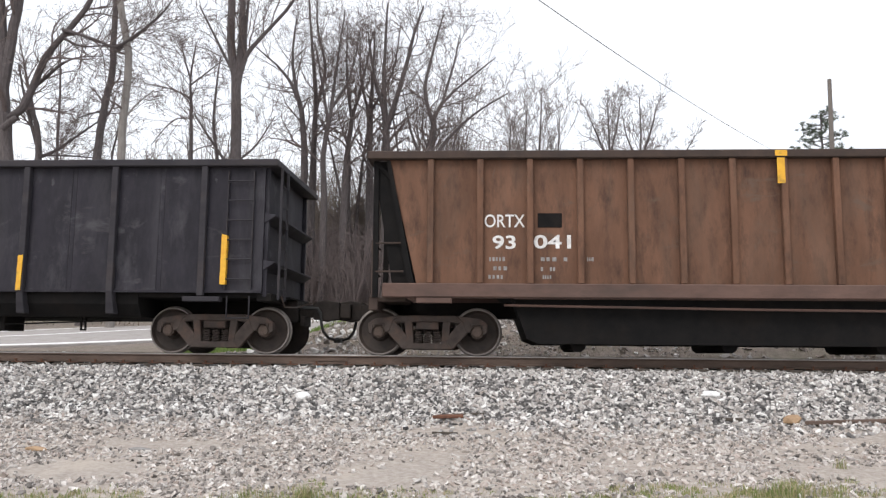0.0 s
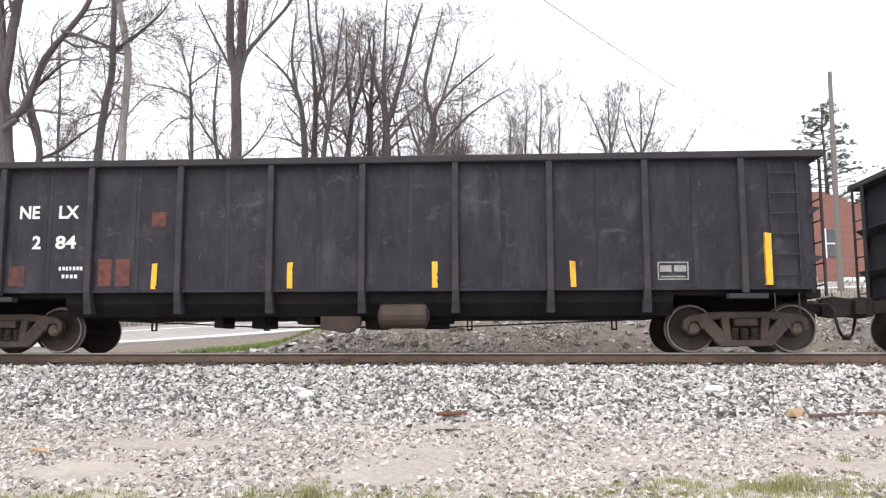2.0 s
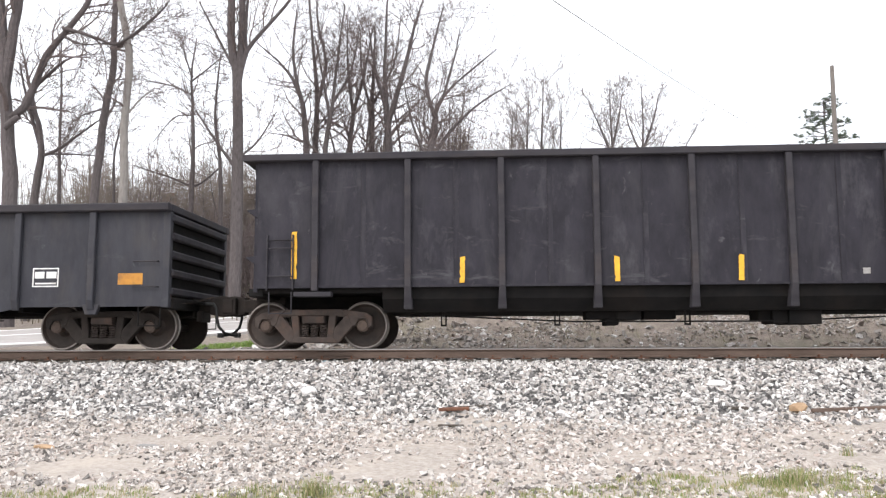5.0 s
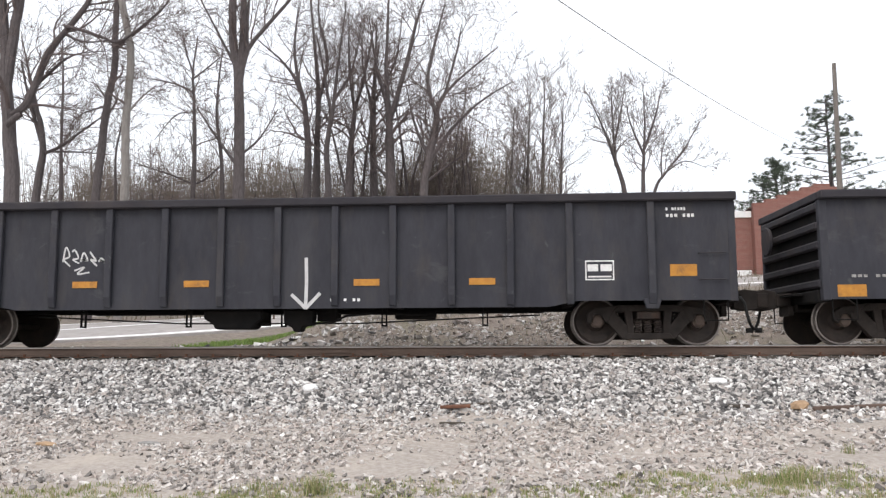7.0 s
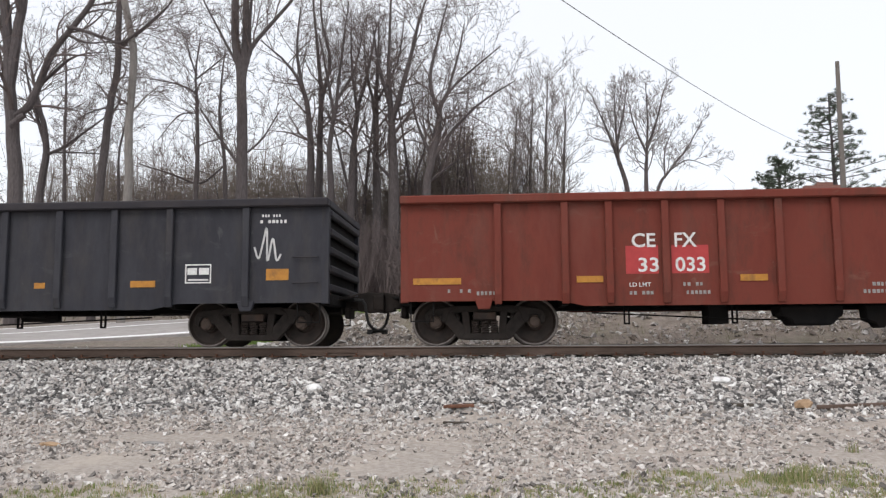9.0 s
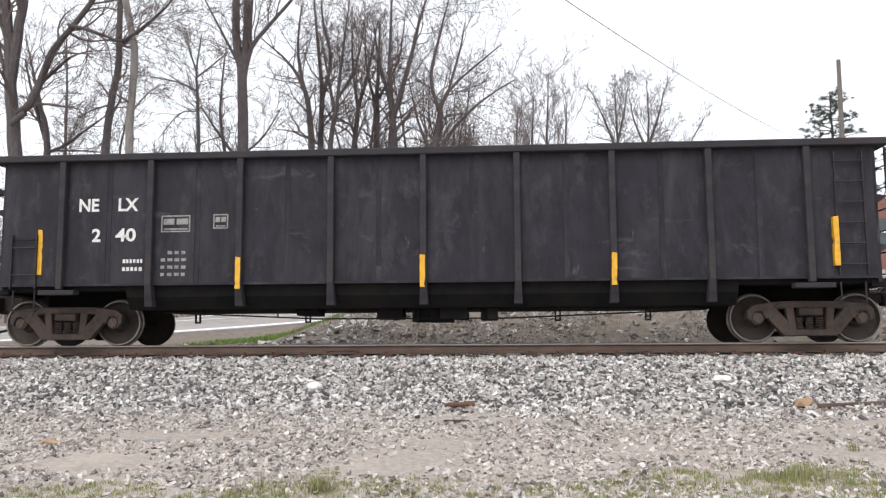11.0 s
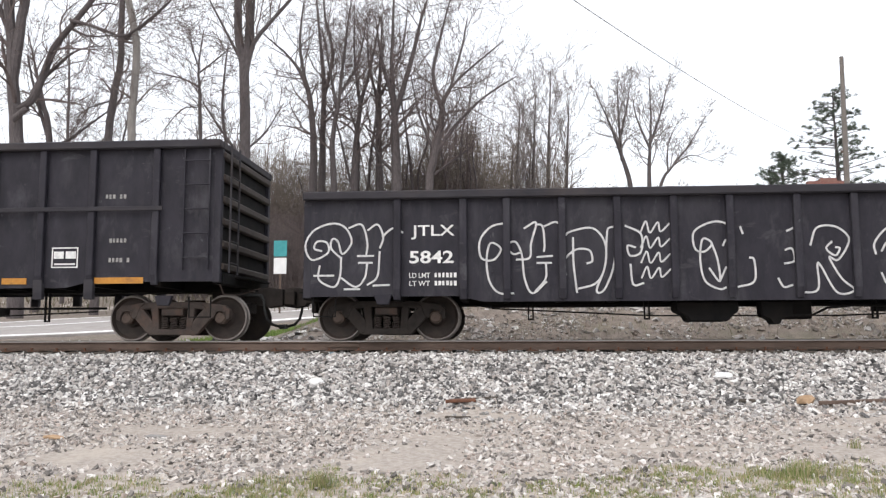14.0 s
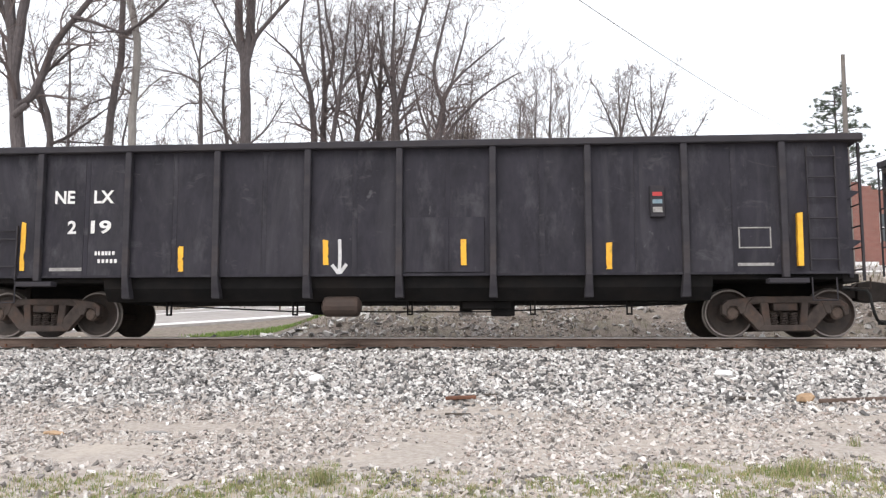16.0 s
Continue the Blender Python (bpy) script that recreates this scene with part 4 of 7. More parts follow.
def tall_marks(w, left, number, dx=0.0, split=0.73):
    """The four letters and the number, left of the second rib."""
    word(w, "NE", -6.24 + dx, 2.40, 0.37, 0.235, M["white"], bold=0.028)
    word(w, "LX", -5.51 + dx, 2.40, 0.37, 0.235, M["white"], bold=0.028)
    word(w, number[0], -5.98 + dx, 1.85, 0.16, 0.24, M["white"], bold=0.028)
    word(w, number[1:], -5.55 + dx, 1.85, 0.38, 0.24, M["white"], bold=0.028)
    seed = int(number)
    smudges(w, -5.46 + dx, 1.46, 0.45, 0.07, M["white"], seed)
    smudges(w, -5.40 + dx, 1.32, 0.38, 0.07, M["white"], seed + 1, n=5)


# the brown hopper at the head
w = hopper(15.2, "brown weathered ore hopper wagon with sloped ends")
WAGONS.append((w, 5.42))
word(w, "ORTX", -5.54, 2.22, 0.70, 0.23, M["white"], bold=0.008)
word(w, "93", -5.40, 1.84, 0.40, 0.24, M["white"], bold=0.02)
word(w, "041", -4.69, 1.85, 0.64, 0.24, M["white"], bold=0.02)
bar("paint_patch", w, -4.62, 2.22, 0.42, 0.25, M["dark"], label="dark square of overpainted lettering")
for k, (x, z, wd) in enumerate(((-5.46, 1.63, 0.29), (-4.57, 1.63, 0.49), (-5.47, 1.47, 0.43), (-4.57, 1.46, 0.26), (-5.47, 1.32, 0.35), (-4.54, 1.32, 0.20), (-3.78, 1.63, 0.15))):
    smudges(w, x, z, wd, 0.07, M["faded"], 300 + k, n=5)
bar("reflector", w, -0.555, 2.97, 0.13, 0.5, M["yellow"], -1.632, "yellow paint mark on a post")
bar("reflector", w, -0.59, 3.44, 0.2, 0.10, M["yellow"], -1.662, "yellow paint mark on the chord")

w = tall_gondola(15.7, TALL, 1, label=TALL_LABEL)
WAGONS.append((w, -11.61))
tall_marks(w, 0, "296")
bar("stencil_panel", w, -6.33, 1.26, 0.29, 0.37, M["rustbox"], label="red stencilled panel")
bar("white_bar", w, -6.33, 1.18, 0.62, 0.06, M["faded"])
outline_box(w, -4.68, 1.66, 0.53, 0.31, M["white"])
bar("stencil_panel", w, -4.68, 1.12, 0.53, 0.53, M["rustbox"], label="red stencilled panel")
for k in range(3):
    smudges(w, -4.64, 1.17 + 0.16 * k, 0.45, 0.08, M["faded"], 20 + k, y=-1.527, n=3)
reflectors(w, [-6.92, 6.86], 0.89, 1.20)
reflectors(w, [-3.31, -0.06, 3.20], 0.62, 1.08, 0.11, -1.633)

w = tall_gondola(15.8, TALL, 2, (0.26, 0.42, 0.90, 0.46), (-0.78, 0.34, 0.72, 0.49), TALL_LABEL)
WAGONS.append((w, -29.12))
tall_marks(w, 0, "284", 0.0)
bar("stencil_panel", w, -6.38, 1.19, 0.29, 0.35, M["rustbox"], label="red stencilled panel")
bar("stencil_panel", w, -4.74, 1.18, 0.25, 0.48, M["rustbox"])
bar("stencil_panel", w, -4.42, 1.18, 0.26, 0.48, M["rustbox"])
bar("red_square", w, -3.80, 2.24, 0.26, 0.26, M["rustbox"], label="red stencilled square")
outline_box(w, 5.08, 1.23, 0.52, 0.31, M["faded"])
reflectors(w, [-6.97, 6.86], 0.89, 1.13, 0.13)
reflectors(w, [-3.77, -1.33, 1.22, 3.6])

w = tall_gondola(15.65, TALL, 3, (0.40, 0.45, 0.95, 0.46), (-0.65, 0.36, 0.5, 0.4), TALL_LABEL)
WAGONS.append((w, -46.7))
tall_marks(w, 0, "260")
word(w, "LD LMT", -6.18, 1.40, 0.3, 0.07, M["faded"], bold=0.01)
word(w, "LT WT", -6.18, 1.25, 0.27, 0.07, M["faded"], bold=0.01)
bar("stencil_panel", w, -4.70, 1.12, 0.5, 0.48, M["rustbox"], label="red stencilled panel")
outline_box(w, -3.75, 2.23, 0.26, 0.26, M["faded"])
g = Geo()
ribbon(g, [(-0.30, 0.62), (-0.22, 0.52), (-0.12, 0.40)], 0.04, -1.252)
ribbon(g, [(-0.13, 0.62), (-0.21, 0.52), (-0.28, 0.40)], 0.04, -1.253)
ribbon(g, [(-0.21, 0.66), (-0.21, 0.52)], 0.04, -1.254)
part("paint_mark", g.mesh("paint_mark"), M["spray"], w, "white painted cross on the valve plate")
reflectors(w, [-7.03, 7.16], 0.88, 1.10, 0.11)
reflectors(w, [-4.08, -0.81, 1.24, 4.07], 0.45, 1.08, 0.13)

w = tall_gondola(15.65, TALL, 4, None, None, TALL_LABEL)
WAGONS.append((w, -64.28))
bar("red_square", w, 6.08, 1.30, 0.15, 0.22, M["red_patch"], label="small bright red square")
bar("white_patch", w, 2.78, 1.22, 0.12, 0.1, M["faded"])
reflectors(w, [-6.95, 7.1], 0.83, 1.22, 0.12)
reflectors(w, [5.04, 3.17, 0.73, -1.34, -4.0], 0.44, 1.13, 0.11)

MILL_LABEL = "dark grey mill gondola with close side posts and orange reflectors"


def mill_marks(w, number, xs, drop=0.42, arrow_at=None):
    zs = 2.02
    for y, txt, x, z, wd, h in ((0, "CIGX", -6.14, zs, 0.87, 0.28), (0, number, -6.26, zs - drop, 1.11, 0.28)):
        bar("number_board", w, x, z, wd, h, M["white"], -1.615, "white painted panel with black lettering", 0.002)
        word(w, txt, x + 0.06, z + 0.04, wd - 0.12, h - 0.08, M["dark"], -1.613, 0.002)
    # the panel is carried on a plate between two posts
    bar("board_plate", w, -6.32, zs - 0.52, 1.2, 0.86, M["black2"], -1.52, "", 0.094)
    for k, (z, txt) in enumerate(((1.29, "LD LMT"), (1.14, "LT WT"))):
        word(w, txt, -6.08, z, 0.38, 0.08, M["white"], bold=0.01)
        smudges(w, -5.62, z, 0.40, 0.08, M["white"], k + int(number), n=6)
    reflectors(w, xs, 0.115, 1.05, 0.45, m="orange")
    if arrow_at:
        arrow(w, *arrow_at)


w = low_gondola(15.77, MILL, M["black2"], M["chord"], 5, label=MILL_LABEL)
WAGONS.append((w, -81.3))
mill_marks(w, "800558", [1.26, 4.3], 0.51, arrow_at=(-0.59, 0.74, 0.39, 0.77))
reflectors(w, [-4.75, -1.68], 0.115, 0.81, 0.45, m="orange")
bar("reflector", w, -7.64, 0.80, 0.47, 0.20, M["orange"], label="orange reflector panel")
bar("reflector", w, 6.95, 1.15, 0.45, 0.2, M["orange"], label="orange reflector panel")
bar("scraped_patch", w, -1.56, 1.13, 0.39, 0.2, M["faded"])
smudges(w, -7.4, 1.12, 0.7, 0.05, M["faded"], 55)
outline_box(w, 5.38, 1.12, 0.48, 0.34, M["white"])

w = low_gondola(15.83, MILL, M["black2"], M["chord"], 6, label=MILL_LABEL)
WAGONS.append((w, -98.48))
mill_marks(w, "800586", [-3.70, -1.67, 1.36, 3.37], arrow_at=(0.26, 0.66, 0.51, 0.89))
for x in (-7.13, 6.79):
    bar("reflector", w, x, 1.17, 0.45, 0.2, M["orange"], label="orange reflector panel")
outline_box(w, 5.36, 1.11, 0.49, 0.34, M["white"])
smudges(w, 6.75, 2.30, 0.35, 0.05, M["white"], 71)
smudges(w, 6.75, 2.18, 0.5, 0.06, M["white"], 72)
smudges(w, -7.3, 2.2, 0.62, 0.12, M["faded"], 73)
smudges(w, 0.95, 0.78, 0.55, 0.05, M["white"], 74)
g = Geo()
for k in range(5):
    x = -3.9 + 0.165 * k
    ribbon(g, [(x, 1.52 + 0.18 * (k % 2)), (x + 0.05, 1.78 - 0.05 * k), (x + 0.12, 1.62 - 0.03 * k), (x + 0.02, 1.56), (x + 0.14, 1.44 + 0.05 * (k % 3))], 0.03)
ribbon(g, [(-3.68, 1.36), (-3.5, 1.42), (-3.62, 1.30), (-3.4, 1.33)], 0.03)
part("graffiti", g.mesh("graffiti"), M["spray"], w, "small white spray-painted scrawl")

# the red gondola
w = low_gondola(15.85, POST, M["red"], M["red"], 7, ladders=True, label="weathered red mill gondola with outside posts")
WAGONS.append((w, -115.52))
bar("red_patch", w, -4.05, 1.20, 0.55, 0.48, M["red_patch"], label="brighter red paint behind the lettering", d=0.003)
bar("red_patch", w, -3.28, 1.20, 0.62, 0.48, M["red_patch"], d=0.003)
for txt, x, z, wd in (("CE", -3.94, 1.65, 0.40), ("FX", -3.22, 1.65, 0.37), ("33", -3.84, 1.23, 0.34), ("033", -3.22, 1.23, 0.50)):
    word(w, txt, x, z, wd, 0.245, M["white"], bold=0.016)
for k, (x, z) in enumerate(((-3.1, 0.98), (-4.0, 0.84), (-3.05, 0.84), (-7.1, 0.9), (-6.6, 0.86), (0.0, 0.95), (-0.15, 0.83), (6.6, 1.62), (6.6, 1.75), (6.5, 0.9), (3.7, 0.92))):
    smudges(w, x, z, 0.42, 0.065, M["faded"], 400 + k, n=6)
word(w, "LD LMT", -4.0, 0.98, 0.36, 0.07, M["white"], bold=0.01)
reflectors(w, [-4.89, -2.15, 0.82, 3.65], 0.11, 1.06, 0.45, m="orange")
reflectors(w, [-7.70, 6.38], 0.11, 1.05, 0.83, m="orange")
outline_box(w, 5.32, 1.15, 0.61, 0.34, M["white"])

w = low_gondola(15.92, MILL, M["black2"], M["chord"], 8, label="dark grey mill gondola with silver graffiti on its side")
WAGONS.append((w, -132.66))
reflectors(w, [4.39, -1.7, -4.5], 0.115, 1.06, 0.45, m="orange")
bar("reflector", w, 2.61, 1.06, 0.2, 0.1, M["orange"])
for x in (6.84, -7.2):
    bar("reflector", w, x, 1.16, 0.40, 0.2, M["orange"], label="orange reflector panel")
outline_box(w, 5.38, 1.12, 0.47, 0.34, M["white"])
smudges(w, 6.75, 2.28, 0.35, 0.05, M["white"], 81)
smudges(w, 6.72, 2.17, 0.5, 0.06, M["white"], 82)
g = Geo()
ribbon(g, [(6.62, 1.75), (6.7, 1.55), (6.78, 1.85), (6.84, 2.08), (6.86, 1.5), (6.95, 1.9), (7.02, 1.52), (7.1, 1.62)], 0.035)
part("graffiti", g.mesh("graffiti"), M["spray"], w, "white spray-painted scrawl")
g = Geo()
for k, pts in enumerate((
    [(-0.55, 1.94), (-0.31, 2.09), (-0.12, 1.94), (-0.13, 1.68), (-0.33, 1.4), (-0.44, 1.17), (-0.4, 0.72)],
    [(-0.13, 2.04), (-0.06, 1.47), (-0.1, 0.71)],
    [(0.13, 2.0), (0.14, 1.37), (0.19, 0.71)],
    [(0.15, 1.98), (0.31, 2.13), (0.49, 1.88), (0.66, 1.52), (0.41, 1.39), (0.2, 1.37)],
    [(0.2, 1.35), (0.58, 1.36), (0.8, 1.16), (0.79, 0.86), (0.55, 0.71)],
    [(0.96, 1.34), (0.96, 0.73)],
    [(1.02, 1.26), (1.21, 1.24), (1.23, 0.85)],
)):
    ribbon(g, pts, 0.13 if k < 5 else 0.09, -1.52 - 0.0012 * k)
ribbon(g, [(1.33 + 0.12 * math.cos(a), 1.42 + 0.12 * math.sin(a)) for a in np.linspace(0, 6.283, 9)[:-1]], 0.07, closed=True)
ribbon(g, [(1.27, 1.42), (1.39, 1.42)], 0.08, -1.53)
part("graffiti", g.mesh("graffiti"), M["spray_dim"], w, "broad silver spray-painted letters, unreadable")

w = tall_gondola(15.79, TALL, 9, None, None, TALL_LABEL)
WAGONS.append((w, -150.1))
tall_marks(w, 0, "240")
outline_box(w, -4.71, 2.01, 0.53, 0.30, M["faded"])
outline_box(w, -3.76, 2.06, 0.27, 0.26, M["faded"])
for k in range(4):
    smudges(w, -4.70, 1.22 + 0.13 * k, 0.5, 0.06, M["faded"], 90 + k, n=4)
reflectors(w, [-6.98, 6.9], 0.82, 1.27, 0.11)
reflectors(w, [-3.31, -0.06, 3.2], 0.56, 0.98, 0.11, -1.633)

w = tall_gondola(15.78, TALL, 10, None, None, TALL_LABEL)
WAGONS.append((w, -167.59))
tall_marks(w, 0, "265")
for k in range(3):
    outline_box(w, -4.71, 1.66 + 0.29 * k, 0.48, 0.28, M["faded"], inner=False)
bar("stencil_panel", w, -4.71, 1.28, 0.48, 0.36, M["rustbox"], label="red stencilled panel")
bar("red_square", w, -3.80, 2.24, 0.28, 0.25, M["rustbox"], label="red stencilled square")
outline_box(w, -3.80, 2.24, 0.28, 0.25, M["white"], -1.527, inner=False)
for x in (5.0, 6.35):
    part("rust_mark", Geo().lathe([(-1.526, 0.09), (-1.521, 0.09)], 14, "y", (x, 0, 1.44)).mesh("rust_mark"), M["brown_dark"], w, "faded round rust mark")
bar("white_bar", w, 5.55, 1.26, 0.24, 0.05, M["faded"])
bar("white_bar", w, 5.8, 1.16, 0.62, 0.05, M["faded"])
reflectors(w, [-6.86, 6.93], 0.89, 1.18, 0.12)
reflectors(w, [-4.12, -0.87, 2.38], 0.45, 1.13, 0.12)
bar("reflector", w, 5.66, 1.35, 0.12, 0.46, M["yellow"], label="yellow reflector strip")

# the gondola covered in graffiti
w = low_gondola(15.79, POST, M["black"], M["chord"], 11, label="black mill gondola covered in white outline graffiti")
WAGONS.append((w, -184.83))
word(w, "JTLX", -5.99, 1.75, 0.76, 0.25, M["white"], bold=0.01)
word(w, "5842", -6.02, 1.33, 0.77, 0.22, M["white"], bold=0.02)
for k, (z, txt) in enumerate(((1.08, "LD LMT"), (0.94, "LT WT"))):
    word(w, txt, -6.02, z, 0.36, 0.085, M["white"], bold=0.01)
    smudges(w, -5.58, z, 0.40, 0.085, M["white"], 111 + k, n=6)


def graffiti(w, strokes, wide=0.034):
    """One piece of outlined bubble lettering."""
    g = Geo()
    for k, pts in enumerate(strokes):
        ribbon(g, pts, wide, -1.52 - 0.0008 * k)
    return part("graffiti", g.mesh("graffiti"), M["spray"], w, "white outlined bubble graffiti, unreadable")


graffiti(w, [
    [(-7.56, 1.56), (-7.7, 1.61), (-7.65, 1.73), (-7.48, 1.71), (-7.46, 1.53), (-7.74, 1.41), (-7.86, 1.66), (-7.71, 1.93), (-7.37, 2.05), (-7.14, 1.96), (-7.04, 1.71), (-7.2, 1.51), (-7.28, 1.73), (-7.38, 1.77), (-7.4, 1.61), (-7.22, 1.43)],
    [(-7.6, 1.31), (-7.61, 1.06), (-7.35, 0.93), (-7.24, 1.11), (-7.22, 1.46)],
    [(-7.1, 1.96), (-6.86, 2.02), (-6.76, 1.7), (-6.78, 1.48)],
    [(-6.76, 1.92), (-6.58, 2.02), (-6.48, 1.8), (-6.54, 1.6)],
    [(-6.94, 1.47), (-6.64, 1.47)],
    [(-6.92, 1.35), (-6.66, 1.35)],
    [(-6.76, 1.34), (-6.8, 1.09), (-6.96, 0.93), (-7.22, 1.09)],
    [(-6.54, 1.55), (-6.58, 1.11), (-6.76, 0.96)],
    [(-6.5, 1.8), (-6.31, 1.95), (-6.13, 1.87)],
    [(-7.71, 1.13), (-7.34, 1.13)],
    [(-7.17, 0.89), (-6.88, 0.89)],
    [(-6.66, 0.95), (-6.36, 0.96)],
])
graffiti(w, [
    [(-4.27, 2.03), (-4.59, 1.96), (-4.79, 1.72), (-4.77, 1.42), (-4.56, 1.38), (-4.43, 1.57), (-4.61, 1.67), (-4.68, 1.37), (-4.63, 1.01), (-4.47, 0.81), (-4.21, 0.8)],
    [(-4.07, 1.51), (-4.22, 1.48), (-4.33, 1.62), (-4.18, 1.69), (-4.07, 1.46), (-4.03, 1.06), (-3.9, 0.8), (-3.65, 1.0)],
    [(-4.03, 1.92), (-3.82, 2.02), (-3.91, 1.66), (-3.94, 1.41), (-4.17, 1.38)],
    [(-3.82, 1.99), (-3.71, 1.95), (-3.68, 1.66), (-3.69, 1.51)],
    [(-3.69, 1.95), (-3.46, 2.02), (-3.31, 1.78)],
    [(-3.82, 1.42), (-3.54, 1.44)],
    [(-3.82, 1.32), (-3.56, 1.32)],
    [(-3.66, 1.32), (-3.67, 1.05), (-3.85, 0.83)],
])
graffiti(w, [
    [(-3.37, 1.76), (-3.22, 1.86), (-2.85, 1.91), (-2.65, 1.65), (-2.66, 1.25), (-2.81, 0.97), (-3.12, 0.87)],
    [(-3.19, 1.76), (-3.19, 1.3), (-3.14, 0.8)],
    [(-3.32, 1.1), (-3.35, 1.35), (-3.15, 1.54), (-2.92, 1.53), (-2.87, 1.35), (-2.97, 1.3)],
    [(-2.62, 1.75), (-2.58, 1.91), (-2.38, 1.93)],
    [(-2.62, 1.75), (-2.66, 1.25), (-2.81, 0.85), (-2.7, 0.83), (-2.56, 1.1), (-2.47, 1.45)],
    [(-2.31, 1.95), (-2.04, 1.8), (-2.05, 1.49), (-2.23, 1.43), (-2.27, 1.6), (-2.13, 1.57)],
    [(-2.23, 1.29), (-2.19, 0.94), (-2.01, 0.96)],
])
graffiti(w, [
    [(-0.48, 1.91), (-0.79, 2.0), (-1.14, 1.84), (-1.14, 1.54), (-0.98, 1.49), (-0.86, 1.63), (-1.01, 1.7), (-1.06, 1.34), (-0.99, 0.99), (-0.76, 0.85), (-0.64, 0.88)],
    [(-0.86, 1.63), (-0.77, 1.33), (-0.75, 0.98), (-0.92, 1.21)],
    [(-0.75, 0.98), (-0.63, 1.23)],
    [(-0.68, 1.58), (-0.62, 1.68), (-0.52, 1.63), (-0.49, 1.13), (-0.54, 1.03)],
    [(-0.46, 0.88), (-0.18, 0.98), (-0.17, 1.33), (-0.25, 1.38)],
    [(-0.38, 1.91), (-0.34, 1.78)],
])
graffiti(w, [
    [(0.21, 1.03), (0.3, 0.88), (0.45, 0.91)],
    [(0.32, 1.27), (0.49, 1.32), (0.46, 1.52), (0.34, 1.5)],
    [(0.38, 1.82), (0.51, 1.88)],
    [(0.76, 1.57), (0.88, 1.87), (1.18, 1.89), (1.39, 1.71), (1.34, 1.51), (1.19, 1.32), (1.06, 1.37), (1.24, 1.02), (1.44, 0.82), (1.16, 0.78), (0.92, 1.22), (0.86, 1.24), (0.85, 0.83), (0.55, 0.78)],
    [(1.12, 1.64), (1.02, 1.52), (1.16, 1.4), (1.24, 1.52), (1.16, 1.54)],
])
graffiti(w, [
    [(1.82, 1.41), (1.81, 1.61), (2.03, 1.86), (2.33, 1.92), (2.61, 1.8), (2.74, 1.6), (2.7, 1.45), (2.53, 1.4)],
    [(2.38, 1.39), (2.31, 1.55), (2.45, 1.6), (2.47, 1.01), (2.43, 0.96)],
    [(1.89, 1.11), (1.99, 0.9), (2.23, 0.8), (2.53, 0.89)],
    [(1.91, 1.46), (2.01, 1.61), (2.18, 1.56), (2.13, 1.36)],
    [(2.58, 1.8), (2.82, 1.88), (2.87, 1.45)],
    [(2.88, 1.75), (3.12, 1.89), (3.26, 1.6), (3.19, 1.2), (3.21, 0.86)],
    [(2.72, 1.46), (3.0, 1.46)],
    [(2.72, 1.34), (3.02, 1.33)],
    [(2.88, 1.32), (2.9, 0.96), (3.06, 0.86), (3.16, 1.01)],
    [(2.87, 0.77), (3.11, 0.79)],
    [(3.33, 1.45), (3.51, 1.59), (3.66, 1.49), (3.6, 1.3), (3.43, 1.28)],
    [(3.26, 1.69), (3.51, 1.87), (3.75, 1.69), (3.8, 1.39), (3.7, 1.0), (3.55, 0.86)],
])
graffiti(w, [
    [(3.82, 1.59), (3.9, 1.79), (4.19, 1.86), (4.43, 1.73)],
    [(3.85, 1.34), (4.19, 1.39), (4.28, 1.0)],
    [(3.7, 0.81), (3.91, 1.0), (4.01, 1.34), (4.08, 1.0), (4.27, 0.81)],
    [(3.84, 0.95), (4.04, 0.95)],
    [(3.79, 0.85), (4.08, 0.85)],
    [(4.28, 1.49), (4.38, 1.54), (4.38, 1.39), (4.28, 1.41)],
])
graffiti(w, [
    [(5.37, 1.38), (5.23, 1.58), (5.3, 1.87), (5.59, 1.94), (5.93, 1.88), (6.09, 1.66), (6.01, 1.42), (5.82, 1.38)],
    [(5.39, 1.36), (5.41, 0.99), (5.61, 0.82), (5.85, 0.94), (5.89, 1.33)],
    [(5.42, 1.48), (5.46, 1.61), (5.59, 1.61), (5.63, 1.43)],
    [(5.7, 1.43), (5.73, 1.61), (5.87, 1.59), (5.89, 1.39)],
    [(5.34, 1.34), (5.96, 1.34)],
    [(5.35, 1.15), (5.95, 1.14)],
    [(5.35, 1.11), (5.94, 1.09)],
    [(5.65, 1.34), (5.64, 1.15)],
    [(5.62, 0.94), (5.79, 0.94)],
    [(5.9, 0.99), (6.13, 0.8)],
    [(6.02, 1.86), (6.21, 1.96), (6.33, 1.88)],
])
graffiti(w, [
    [(6.45, 1.9), (6.67, 1.87), (6.68, 1.76)],
    [(6.68, 1.8), (6.92, 1.9), (7.13, 1.7), (7.16, 1.36)],
    [(6.72, 1.45), (7.03, 1.44)],
    [(6.67, 1.35), (7.06, 1.35)],
    [(6.71, 1.25), (7.0, 1.25)],
    [(6.42, 1.86), (6.39, 1.42), (6.43, 0.99), (6.28, 0.84)],
    [(6.62, 1.27), (6.62, 0.94), (6.79, 0.84), (6.76, 1.18)],
    [(7.17, 1.56), (7.21, 1.8), (7.53, 1.82), (7.73, 1.63), (7.68, 1.36), (7.51, 1.27)],
    [(7.22, 1.46), (7.16, 0.98), (7.07, 0.79), (7.24, 0.88), (7.34, 1.22), (7.46, 1.17), (7.49, 0.84)],
    [(7.05, 0.96), (7.24, 0.96)],
    [(6.42, 0.97), (6.64, 0.97)],
])
